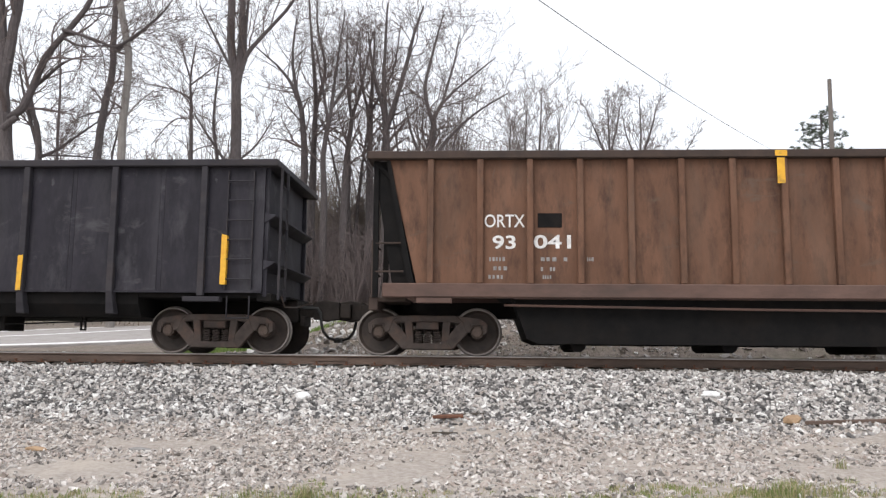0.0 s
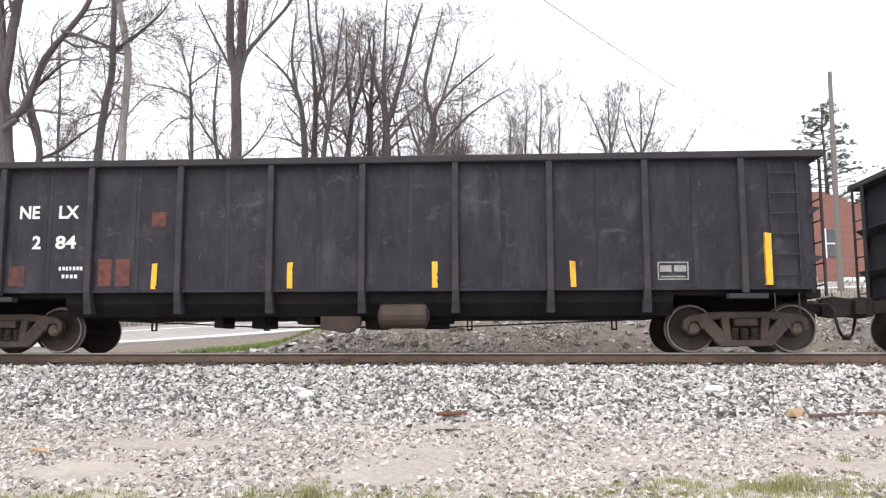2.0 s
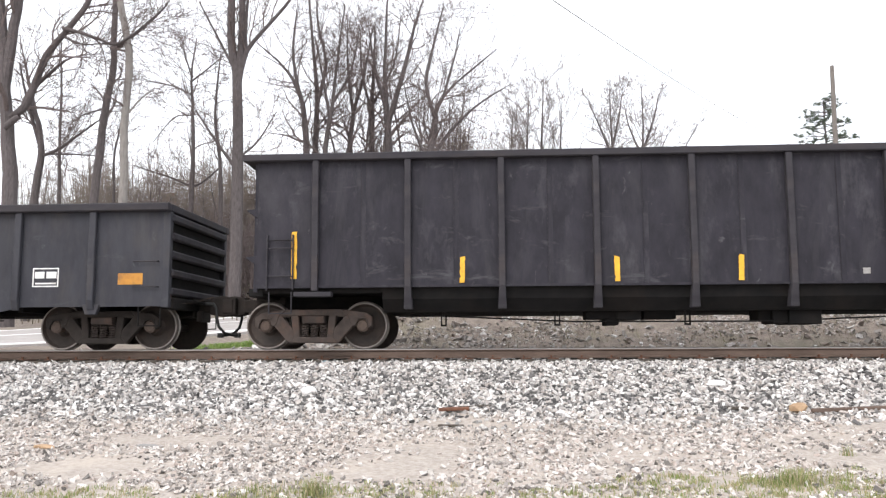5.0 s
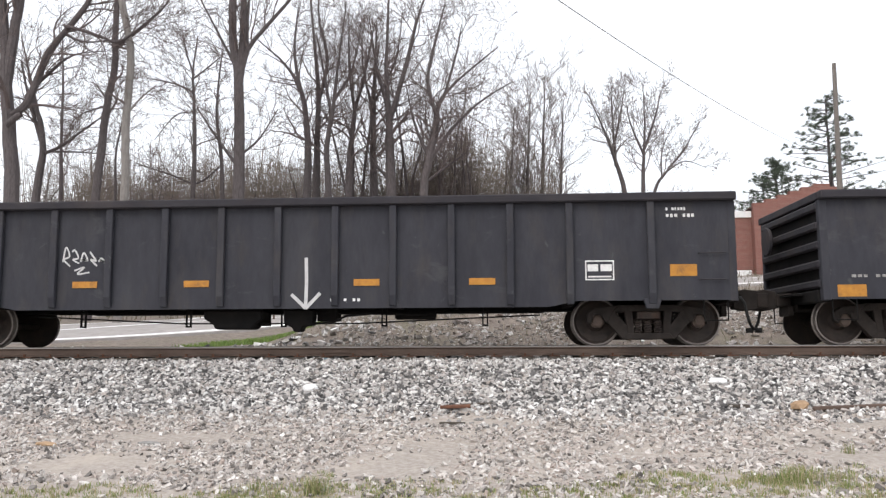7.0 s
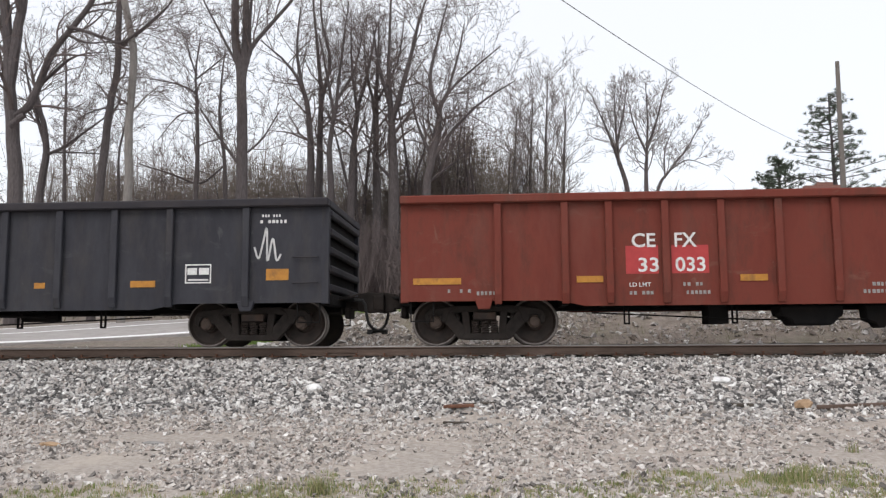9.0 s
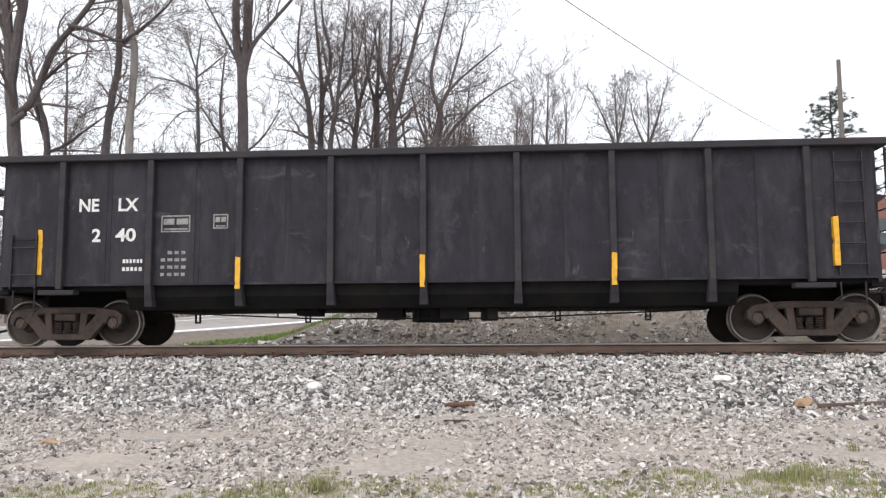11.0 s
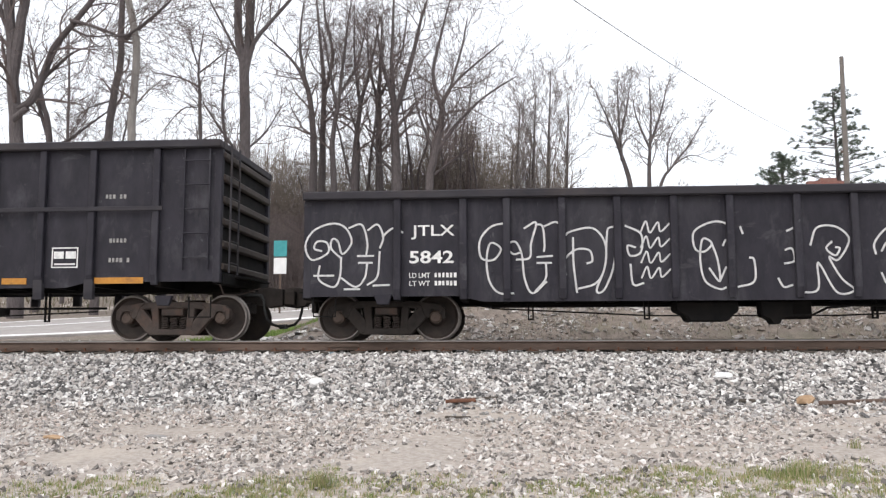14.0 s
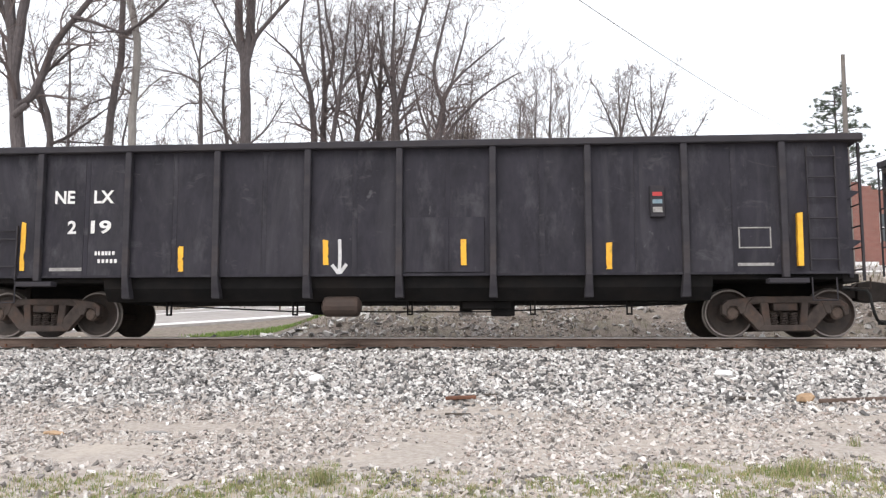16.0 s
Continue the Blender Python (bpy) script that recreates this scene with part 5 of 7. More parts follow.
for x in (-2.05, 4.55):
    g = Geo()
    for k in range(4):
        z = 1.82 - 0.26 * k
        ribbon(g, [(x, z), (x + 0.1, z + 0.2), (x + 0.16, z), (x + 0.3, z + 0.18), (x + 0.34, z + 0.02), (x + 0.5, z + 0.16)], 0.03, -1.52 - 0.001 * k)
    part("graffiti", g.mesh("graffiti"), M["spray"], w, "small white spray-painted scrawl")

# the tall gondola with a belt rail
w = low_gondola(14.08, BELT, M["black"], M["chord"], 12, z0=0.95, top=3.59, label="tall black gondola with a belt rail and orange reflectors", name="belted_gondola", bolster_x=6.03, endribs=6, ladders=True)
WAGONS.append((w, -201.26))
for s in (-1, 1):
    part("belt_rail", Geo().box(-6.0, 6.0, *sorted((s * 1.61, s * 1.64)), 2.315, 2.395).mesh("belt_rail", bevel=0.008), M["chord"], w)
    me = shared(("beltfoot", s), lambda s=s: Geo().prism_x([(s * 1.50, 1.0), (s * 1.61, 1.1), (s * 1.60, 0.74), (s * 1.50, 0.74)], -0.085, 0.085).mesh("post_foot", bevel=0.01), M["chord"])
    for x in BELT[1:-1]:
        part("post_foot", me, None, w, "", (x, 0, 0))
word(w, "NELX", -5.57, 2.05, 0.55, 0.23, M["white"], bold=0.006)
word(w, "181", -4.36, 2.05, 0.46, 0.23, M["white"])
reflectors(w, [-3.46, -1.56, 1.17, 3.03], 0.11, 1.02, 0.46, m="orange")
reflectors(w, [-5.75, 4.75], 0.11, 1.02, 0.90, m="orange")
outline_box(w, 3.94, 1.31, 0.49, 0.37, M["white"])
for k, (x, z) in enumerate(((-5.2, 1.24), (-4.35, 1.26), (-4.35, 1.14), (-3.5, 1.14), (4.9, 2.55), (5.0, 1.75), (5.0, 1.4))):
    smudges(w, x, z, 0.4, 0.08, M["faded"], 500 + k, n=6)

w = tall_gondola(15.7, TALL, 13, (-1.4, 0.36, 0.7, 0.36), None, TALL_LABEL)
WAGONS.append((w, -217.85))
tall_marks(w, 0, "219", -0.04)
bar("white_bar", w, -6.33, 1.18, 0.6, 0.06, M["faded"])
outline_box(w, 5.78, 1.50, 0.54, 0.36, M["faded"], inner=False)
bar("white_bar", w, 5.75, 1.20, 0.6, 0.05, M["faded"])
part("side_panel", Geo().box(0.10, 1.48, -1.545, -1.521, 1.12, 2.08).box(0.78, 0.86, -1.56, -1.545, 1.12, 2.08).mesh("side_panel", bevel=0.004), M["black"], w, "black patch panel welded on the side")
part("sign_board", Geo().box(4.31, 4.55, -1.60, -1.521, 2.04, 2.58).mesh("sign_board", bevel=0.01), M["chord"], w, "small dark notice board with worn red and blue bars")
bar("sign_bars", w, 4.35, 2.40, 0.16, 0.07, M["red_patch"], -1.601)
bar("sign_bars", w, 4.35, 2.27, 0.16, 0.07, M["blue"], -1.601)
bar("sign_bars", w, 4.35, 2.12, 0.16, 0.09, M["faded"], -1.601)
arrow(w, -1.19, 1.09, 0.26, 0.62)
reflectors(w, [-6.89, 6.72], 0.89, 1.19, 0.11)
reflectors(w, [-3.96, 3.55], 0.45, 1.16, 0.12)
reflectors(w, [-1.35], 0.45, 1.26, 0.12)
reflectors(w, [1.07], 0.45, 1.24, 0.12, -1.546)


# ---- track ----
def rail_mesh():
    prof = [(-0.070, 0.0), (0.070, 0.0), (0.070, 0.012), (0.012, 0.035), (0.009, 0.12), (0.036, 0.135), (0.036, 0.165), (0.030, 0.172), (-0.030, 0.172), (-0.036, 0.165), (-0.036, 0.135), (-0.009, 0.12), (-0.012, 0.035), (-0.070, 0.012)]
    return Geo().prism_x(prof[:6] + [(0.036, 0.150), (-0.036, 0.150)] + prof[10:], -300, 120).mesh("rail"), Geo().prism_x([(0.036, 0.150), (0.036, 0.163), (0.028, 0.172), (-0.028, 0.172), (-0.036, 0.163), (-0.036, 0.150)], -300, 120).mesh("rail_head")


me, head = rail_mesh()
for s, lab in ((-1, "rusty steel rail with a bright worn head"), (1, "rusty steel rail on timber sleepers")):
    r = tagged(part("rail", me, M["rail"], None, "", (0, TRACK_Y + s * 0.7535, RAIL_TOP - 0.172)), lab, "rail", "rails of the track")
    part("rail_head", head, M["rail_top"], r, "bright worn running surface")
    for x in (-14.0, -2.9, 8.6):
        part("joint_bar", Geo().box(x - 0.3, x + 0.3, -0.032, -0.012, 0.045, 0.115).mesh("joint_bar", bevel=0.006), M["rail"], r)


def sleepers():
    g = Geo().box(-0.115, 0.115, -1.3, 1.3, -0.18, 0.0)
    body = g.mesh("sleeper", bevel=0.012)
    plate = Geo().box(-0.10, 0.10, -0.13, 0.13, 0.001, 0.014).mesh("tie_plate", bevel=0.003)
    spike = Geo().box(-0.012, 0.012, -0.012, 0.012, 0.0, 0.05).box(-0.018, 0.018, -0.03, 0.018, 0.038, 0.052).mesh("spike")
    plate.materials.append(M["rust"])
    spike.materials.append(M["rust"])
    for k in range(-26, 25):
        x = k * 0.515 + random.uniform(-0.02, 0.02)
        t = part("sleeper", body, M["tie"], None, "", pose(x, TRACK_Y, RAIL_TOP - 0.190, 0, 0, random.uniform(-1, 1)))
        tagged(t, "weathered dark timber sleeper bedded in ballast", "sleeper", "sleepers of the track")
        for s in (-1, 1):
            part("tie_plate", plate, None, t, "", (0, s * 0.7535, 0))
        for d in (-0.09, 0.09):
            part("spike", spike, None, t, "", pose(0.04 if d > 0 else -0.04, -0.7535 + d, 0.012, 0, 0, 0 if d < 0 else 180))


sleepers()


# ---- loose stone, grass and weeds ----
CUBE_F = np.array([(0, 2, 3, 1), (4, 5, 7, 6), (0, 1, 5, 4), (2, 6, 7, 3), (0, 4, 6, 2), (1, 3, 7, 5)])
CUBE_V = np.array([(x, y, z) for z in (-1, 1) for y in (-1, 1) for x in (-1, 1)], float)


def stones(name, spots, sizes, material, label, rng, sink=0.2, flat=0.52):
    """Many angular stones as one mesh: each a squeezed, jittered, turned block."""
    n = len(spots)
    v = CUBE_V[None] * (1 + rng.uniform(-0.55, 0.3, (n, 8, 3)))
    v *= (sizes[:, None] * rng.uniform(0.6, 1.15, (n, 3)) * np.array([1.55, 0.9, flat]))[:, None, :]
    a = rng.normal(size=(n, 4)) * np.array([1.0, 0.45, 0.45, 1.0])
    a /= np.linalg.norm(a, axis=1)[:, None]
    w_, x_, y_, z_ = a.T
    R = np.stack([1 - 2 * (y_ ** 2 + z_ ** 2), 2 * (x_ * y_ - z_ * w_), 2 * (x_ * z_ + y_ * w_), 2 * (x_ * y_ + z_ * w_), 1 - 2 * (x_ ** 2 + z_ ** 2), 2 * (y_ * z_ - x_ * w_),
                  2 * (x_ * z_ - y_ * w_), 2 * (y_ * z_ + x_ * w_), 1 - 2 * (x_ ** 2 + y_ ** 2)], -1).reshape(n, 3, 3)
    v = np.einsum("nij,nkj->nki", R, v) + spots[:, None, :]
    v[:, :, 2] += (sizes * (flat - sink))[:, None]
    me = bpy.data.meshes.new(name)
    f = (CUBE_F[None] + 8 * np.arange(n)[:, None, None]).reshape(-1, 4)
    me.vertices.add(n * 8)
    me.vertices.foreach_set("co", v.reshape(-1))
    me.loops.add(len(f) * 4)
    me.polygons.add(len(f))
    me.loops.foreach_set("vertex_index", f.reshape(-1))
    me.polygons.foreach_set("loop_start", np.arange(len(f)) * 4)
    me.update(calc_edges=True)
    me.validate()
    me.shade_flat()
    return tagged(part(name, me, material), label, "stones", kind="stuff")


def scatter(n, x0, x1, y0, y1, rng, keep=None):
    p = np.stack([rng.uniform(x0, x1, n), rng.uniform(y0, y1, n)], -1)
    if keep is not None:
        p = p[[keep(x, y) for x, y in p]]
    return np.array([(x, y, ground_z(x, y)) for x, y in p])


rng = np.random.default_rng(4)
p = scatter(36000, -10.5, 9.5, 11.2, 14.72, rng, lambda x, y: abs(x + 0.6) < y * 0.62 + 0.6 and y > 11.45 + 0.5 * noise.noise(Vector((x * 0.8, 0, 1))) + 0.5 * rng.random())
stones("ballast", p, rng.uniform(0.017, 0.040, len(p)), M["stone"], "grey crushed stone ballast on the track shoulder", rng)
p = scatter(5000, -14, 13, 14.9, 18.4, rng)
stones("ballast", p, rng.uniform(0.02, 0.036, len(p)), M["stone"], "grey crushed stone ballast between and behind the rails", rng)
p = scatter(30000, -7.8, 7.0, 7.2, 11.9, rng, lambda x, y: abs(x + 0.45) < y * 0.6 + 0.5 and noise.noise(Vector((x * 0.55, y * 1.1, 9))) > -0.30 + 0.5 * rng.random() * (1 if y < 10.8 else 0.3))
stones("gravel", p, rng.uniform(0.010, 0.032, len(p)) * (0.5 + 0.65 * rng.random(len(p))), M["gravel"], "loose dusty grey gravel on the ground", rng)
p = scatter(24000, -5.5, 15, 18.3, 23.5, rng, lambda x, y: x > -5 + rng.random() * 1.5 and noise.noise(Vector((x * 0.5, y * 0.9, 21))) > -0.25 + 0.3 * rng.random())
stones("bank_stones", p, rng.uniform(0.02, 0.055, len(p)) * 0.75, M["bankstone"], "grey brown stone on the weedy bank", rng)
p = scatter(420, -14, -2.5, 18.3, 20.6, rng)
stones("verge_stones", p, rng.uniform(0.025, 0.085, len(p)), M["stone"], "pale rubble along the road verge", rng)
p = scatter(110, -10.5, -4.0, 18.5, 20.6, rng)
stones("verge_rocks", p, rng.uniform(0.03, 0.095, len(p)), M["stone"], "large pale rocks on the verge behind the rails", rng)
p = scatter(1300, -4.5, 15, 18.4, 23.0, rng)
stones("bank_rocks", p, rng.uniform(0.03, 0.085, len(p)), M["bankstone"], "pale broken rocks on the weedy bank", rng)


def blades(name, spots, h, w, material, label, rng, lean=0.5):
    n = len(spots)
    a, b = rng.uniform(0, 6.283, n), rng.uniform(0, 6.283, n)
    d = np.stack([np.cos(a), np.sin(a), 0 * a], -1) * (w / 2)[:, None]
    t = np.stack([np.cos(b), np.sin(b), 0 * b], -1) * (h * lean * rng.uniform(0.1, 1, n))[:, None]
    up = np.array([0, 0, 1.0])
    v = np.stack([spots - d, spots + d, spots + d * 0.7 + t * 0.35 + up * (h * 0.6)[:, None], spots - d * 0.7 + t * 0.35 + up * (h * 0.6)[:, None], spots + t + up * h[:, None]], 1)
    f4 = [(5 * i, 5 * i + 1, 5 * i + 2, 5 * i + 3) for i in range(n)]
    f3 = [(5 * i + 3, 5 * i + 2, 5 * i + 4) for i in range(n)]
    me = raw_mesh(name, v.reshape(-1, 3).tolist(), f4 + f3)
    return tagged(part(name, me, material), label, "grass", kind="stuff")


def patch(x, y):
    k = noise.noise(Vector((x * 0.9, y * 1.6, 3))) * 0.55 + noise.noise(Vector((x * 2.6, y * 3.2, 7))) * 0.3
    edge = 8.75 + 0.45 * smooth(0.5, 3.0, x) - 0.5 * smooth(-1.8, -3.2, x)
    return k + (edge - y) * 1.1 > 0.22 + 0.40 * rng.random()


c = [(x, y) for x, y, _ in scatter(2100, -6.5, 6.5, 6.9, 9.2, rng, patch)]
p = np.array([(x + a, y + b, ground_z(x + a, y + b)) for x, y in c for a, b in rng.normal(size=(int(rng.integers(6, 46)), 2)) * rng.uniform(0.02, 0.07)])
blades("grass", p, rng.uniform(0.015, 0.058, len(p)), rng.uniform(0.005, 0.010, len(p)), M["blade"], "short patchy spring grass mixed with dry stems", rng)
for cx, cy, n, r, h in ((2.95, 8.5, 420, 0.22, 0.17), (3.35, 8.55, 160, 0.2, 0.1), (-1.75, 7.85, 220, 0.12, 0.22), (-2.3, 8.0, 200, 0.3, 0.12), (3.9, 9.6, 50, 0.08, 0.16), (2.6, 8.45, 120, 0.2, 0.1)):
    q = np.array([(cx + r * a, cy + r * b * 0.7) for a, b in rng.normal(size=(n, 2)) * 0.5])
    q = np.array([(x, y, ground_z(x, y)) for x, y in q])
    blades("grass_tuft", q, rng.uniform(0.4, 1.0, n) * h, rng.uniform(0.004, 0.008, n), M["blade"], "fresh green tuft of grass", rng, 0.6)
p = scatter(26000, -10.5, -1.5, 21.4, 28.0, rng, lambda x, y: y > 21.2 + (x + 11) * -0.05 and x > -11.5 + (y - 22) * 0.62 + 3.0 + 0.5 * rng.random())
blades("lawn", p, rng.uniform(0.06, 0.16, len(p)), rng.uniform(0.015, 0.03, len(p)), M["lawn"], "green grass verge beside the road", rng)
p = scatter(11000, -5.5, 15, 18.4, 24.5, rng, lambda x, y: noise.noise(Vector((x * 0.6, y * 0.7, 4))) > -0.1)
blades("weeds", p, rng.uniform(0.04, 0.20, len(p)), rng.uniform(0.008, 0.018, len(p)), M["straw"], "dead brown weeds on the stony bank", rng, 0.8)
p = scatter(16000, -40, 45, 32.0, 62.0, rng)
blades("rough_grass", p, rng.uniform(0.15, 0.6, len(p)), rng.uniform(0.03, 0.06, len(p)), M["weed"], "rough dead grass and leaf litter under the trees", rng, 0.8)


# ---- trees ----
class Wood:
    """Grows bare branches as thin tapering tubes."""

    def __init__(self, seed):
        self.r = random.Random(seed)
        self.v, self.f = [], []

    def tube(self, pts, r0, r1, n):
        k, m = len(self.v), len(pts)
        d = (pts[-1] - pts[0]).normalized()
        a = d.orthogonal().normalized()
        b = d.cross(a)
        cs = [(math.cos(6.2832 * j / n), math.sin(6.2832 * j / n)) for j in range(n)]
        for i, p in enumerate(pts):
            r = r0 + (r1 - r0) * i / (m - 1)
            self.v += [(p.x + (a.x * c + b.x * s) * r, p.y + (a.y * c + b.y * s) * r, p.z + (a.z * c + b.z * s) * r) for c, s in cs]
        self.f += [(k + i * n + j, k + i * n + (j + 1) % n, k + (i + 1) * n + (j + 1) % n, k + (i + 1) * n + j) for i in range(m - 1) for j in range(n)]

    def branch(self, p, d, length, r, level, counts, spread, lift, rmin):
        """A limb that sweeps in one slow curve, with side shoots in turn to either hand."""
        rd = self.r
        n = (6, 5, 3, 2)[min(level, 3)]
        pts, q = [p.copy()], p.copy()
        sweep = Vector((rd.gauss(0, 1), rd.gauss(0, 1), rd.gauss(0, 0.6))) * 0.09
        for k in range(n):
            kink = Vector((rd.gauss(0, 1), rd.gauss(0, 1), rd.gauss(0, 1))) * 0.17
            d = (d + sweep + kink + Vector((0, 0, lift))).normalized()
            q = q + d * (length / n)
            pts.append(q.copy())
        self.tube(pts, r, max(rmin * 0.7, r * 0.3), (5, 4, 3, 3)[min(level, 3)])
        if level < len(counts):
            turn = rd.uniform(0, 6.283)
            for k in range(counts[level]):
                t = 0.18 + 0.82 * (k + rd.random()) / counts[level]
                i = min(int(t * n), n - 1)
                o = pts[i].lerp(pts[i + 1], t * n - i)
                e = (pts[i + 1] - pts[i]).normalized()
                side = e.orthogonal().normalized()
                turn += 2.4 + rd.uniform(-0.5, 0.5)
                side.rotate(Matrix.Rotation(turn, 3, e))
                ang = rd.uniform(0.45, 1.0) * spread
                nd = (e * math.cos(ang) + side * math.sin(ang)).normalized()
                self.branch(o, nd, length * rd.uniform(0.40, 0.70) * (1.2 - 0.55 * t), max(rmin, r * (1 - 0.65 * t) * 0.6), level + 1, counts, spread, lift, rmin)


def tree(path, r0, r1, limbs, limb_len, counts, seed, label, from_t=0.3, spread=0.85, lift=0.05, rmin=0.008, bark="bark", twig="twig", extra=(), group="bare trees behind the track"):
    """path: (x, y, z) of the trunk from the ground up. extra: bigger limbs, each a path with its two radii."""
    t = thing("tree", label, "tree", group, at=path[0])
    o = Vector(path[0])
    trunk, crown = Wood(seed), Wood(seed + 500)
    rd = random.Random(seed + 7)

    def limb(pp, a, b, n_l, start):
        P = [Vector(p) - o for p in pp]
        dense = []
        for i in range(len(P) - 1):
            p0, p1, p2, p3 = P[max(i - 1, 0)], P[i], P[i + 1], P[min(i + 2, len(P) - 1)]
            for k in range(4):
                u = k / 4
                q = 0.5 * (2 * p1 + (p2 - p0) * u + (2 * p0 - 5 * p1 + 4 * p2 - p3) * u * u + (3 * p1 - p0 - 3 * p2 + p3) * u ** 3)
                dense.append(q + Vector((rd.gauss(0, 1), rd.gauss(0, 1), 0)) * a * 0.04)
        dense.append(P[-1])
        trunk.tube(dense, a, b, 9)
        for k in range(n_l):
            u = start + (1 - start) * (k + rd.random()) / n_l
            i = min(int(u * (len(dense) - 1)), len(dense) - 2)
            e = (dense[i + 1] - dense[i]).normalized()
            side = e.orthogonal().normalized()
            side.rotate(Matrix.Rotation(rd.uniform(0, 6.283), 3, e))
            ang = rd.uniform(0.6, 1.1) * spread
            crown.branch(dense[i], (e * math.cos(ang) + side * math.sin(ang)).normalized(), limb_len * rd.uniform(0.55, 1.1) * (1.1 - 0.4 * u), max(rmin * 2, (a + (b - a) * u) * 0.42), 0, counts, spread, lift, rmin)

    limb(path, r0, r1, limbs, from_t)
    for pp, a, b, n_l in extra:
        limb(pp, a, b, n_l, 0.15)
    part("trunk", raw_mesh("trunk", trunk.v, trunk.f), M[bark], t)
    me = raw_mesh("crown", crown.v, crown.f)
    part("crown", me, M[twig], t, "bare twiggy crown")
    return t


def gz(x, y):
    return ground_z(x, y, False) - 0.1


def up(x, y, *more):
    """A trunk path from the ground at x, y through points of (x, z) above it."""
    return [(x, y, gz(x, y))] + [(a, y, b) for a, b in more]


GROVE = "tall bare grey-brown tree in the grove behind the railway"


def limb_at(y, r0, r1, shoots, *more):
    """A bigger limb at depth y through points of (x, z)."""
    return ([(a, y, b) for a, b in more], r0, r1, shoots)


# the woods left of the grove
tree(up(-18.6, 30, (-18.7, 7.15), (-18.86, 8.9), (-19.05, 10.5), (-19.22, 11.9), (-19.4, 13.8), (-19.9, 17.0)), 0.31, 0.18, 5, 3.4, (5, 4, 2), 1, "massive bare tree with a forked trunk", 0.5,
     extra=[limb_at(30, 0.17, 0.09, 9, (-18.95, 10.4), (-18.4, 10.75), (-18.0, 11.65), (-17.5, 12.95), (-16.7, 14.0), (-15.9, 15.2), (-15.3, 17.5)), limb_at(30, 0.21, 0.16, 4, (-19.2, 11.6), (-19.0, 13.75), (-18.8, 15.3), (-18.5, 18)),
            limb_at(29.8, 0.09, 0.03, 12, (-16.85, 13.9), (-16.1, 13.7), (-15.3, 13.4), (-14.6, 13.2), (-13.7, 13.8), (-12.7, 14.7)), limb_at(30, 0.06, 0.02, 6, (-16.9, 13.65), (-16.1, 13.3), (-15.0, 13.35)), limb_at(30, 0.12, 0.05, 6, (-19.4, 13.5), (-20.4, 15.7), (-21, 18)),
            limb_at(29.6, 0.13, 0.11, 0, (-18.85, 9.9), (-18.4, 10.25), (-18.25, 10.3))])
tree(up(-19.6, 33, (-19.5, 7.7), (-19.3, 9.65), (-19.5, 11.0), (-19.9, 12.3), (-19.2, 13.15), (-18.2, 13.9), (-16.9, 14.05)), 0.19, 0.04, 10, 2.6, (5, 4, 2), 2, "crooked dark bare tree with low spreading limbs", 0.4,
     extra=[limb_at(33, 0.08, 0.02, 8, (-19.25, 9.6), (-18.6, 9.85), (-17.8, 10.4), (-17.05, 10.95), (-16.3, 11.45)), limb_at(33, 0.09, 0.03, 9, (-19.4, 10.1), (-20.1, 12.2), (-20.5, 13.7)), limb_at(33, 0.05, 0.02, 6, (-19.2, 9.66), (-18.0, 9.64), (-16.5, 9.5))])
tree(up(-20.1, 36, (-20.1, 8.2), (-20.2, 10.9), (-20.25, 13.6), (-20.4, 16.1)), 0.11, 0.03, 14, 2.4, (5, 4, 2), 8, "slender bare tree beside the massive one", 0.3)
tree(up(-16.5, 32, (-16.37, 7.5), (-16.2, 9.6), (-16.08, 11.3), (-15.8, 13.0), (-15.84, 14.7), (-15.8, 19)), 0.19, 0.11, 7, 2.4, (5, 4, 2), 3, "tall dark-barked bare tree with a bent trunk", 0.4,
     extra=[limb_at(32, 0.07, 0.02, 8, (-15.8, 13.9), (-15.0, 14.4), (-13.8, 15.5), (-13.0, 16.8)), limb_at(32, 0.045, 0.015, 6, (-16.1, 11.3), (-17.0, 11.05), (-17.5, 10.7))])
tree(up(-14.3, 30, (-14.2, 7.1), (-14.27, 9.3), (-14.26, 10.6), (-14.17, 12.3), (-14.34, 13.6), (-14.75, 15.5), (-15.0, 18)), 0.17, 0.13, 3, 1.6, (4, 3), 4, "pale grey dead trunk with few branches", 0.45, bark="bark_pale",
     extra=[limb_at(30, 0.045, 0.015, 5, (-14.2, 10.4), (-13.75, 10.95), (-13.1, 11.5))])
tree(up(-17.5, 36, (-17.5, 8.2), (-17.55, 10.3), (-17.3, 11.8), (-17.2, 13.2)), 0.08, 0.02, 9, 2.0, (5, 4), 9, "thin bare sapling between two trunks", 0.4)
tree(up(-14.6, 38, (-14.6, 8.5), (-14.6, 11.0), (-14.7, 13.3), (-14.8, 14.7), (-14.6, 16.6)), 0.14, 0.03, 10, 2.4, (5, 4, 2), 5, "slim upright bare tree with crooked limbs", 0.35,
     extra=[limb_at(38, 0.06, 0.02, 8, (-14.7, 13.7), (-15.7, 14.2), (-17.1, 14.5)), limb_at(38, 0.05, 0.02, 7, (-14.8, 14.4), (-13.9, 15.1), (-13.2, 15.7)), limb_at(38, 0.04, 0.02, 6, (-14.75, 12.7), (-15.6, 12.6), (-16.6, 11.4)), limb_at(38, 0.05, 0.02, 6, (-14.75, 14.6), (-15.2, 15.9), (-15.3, 16.5))])
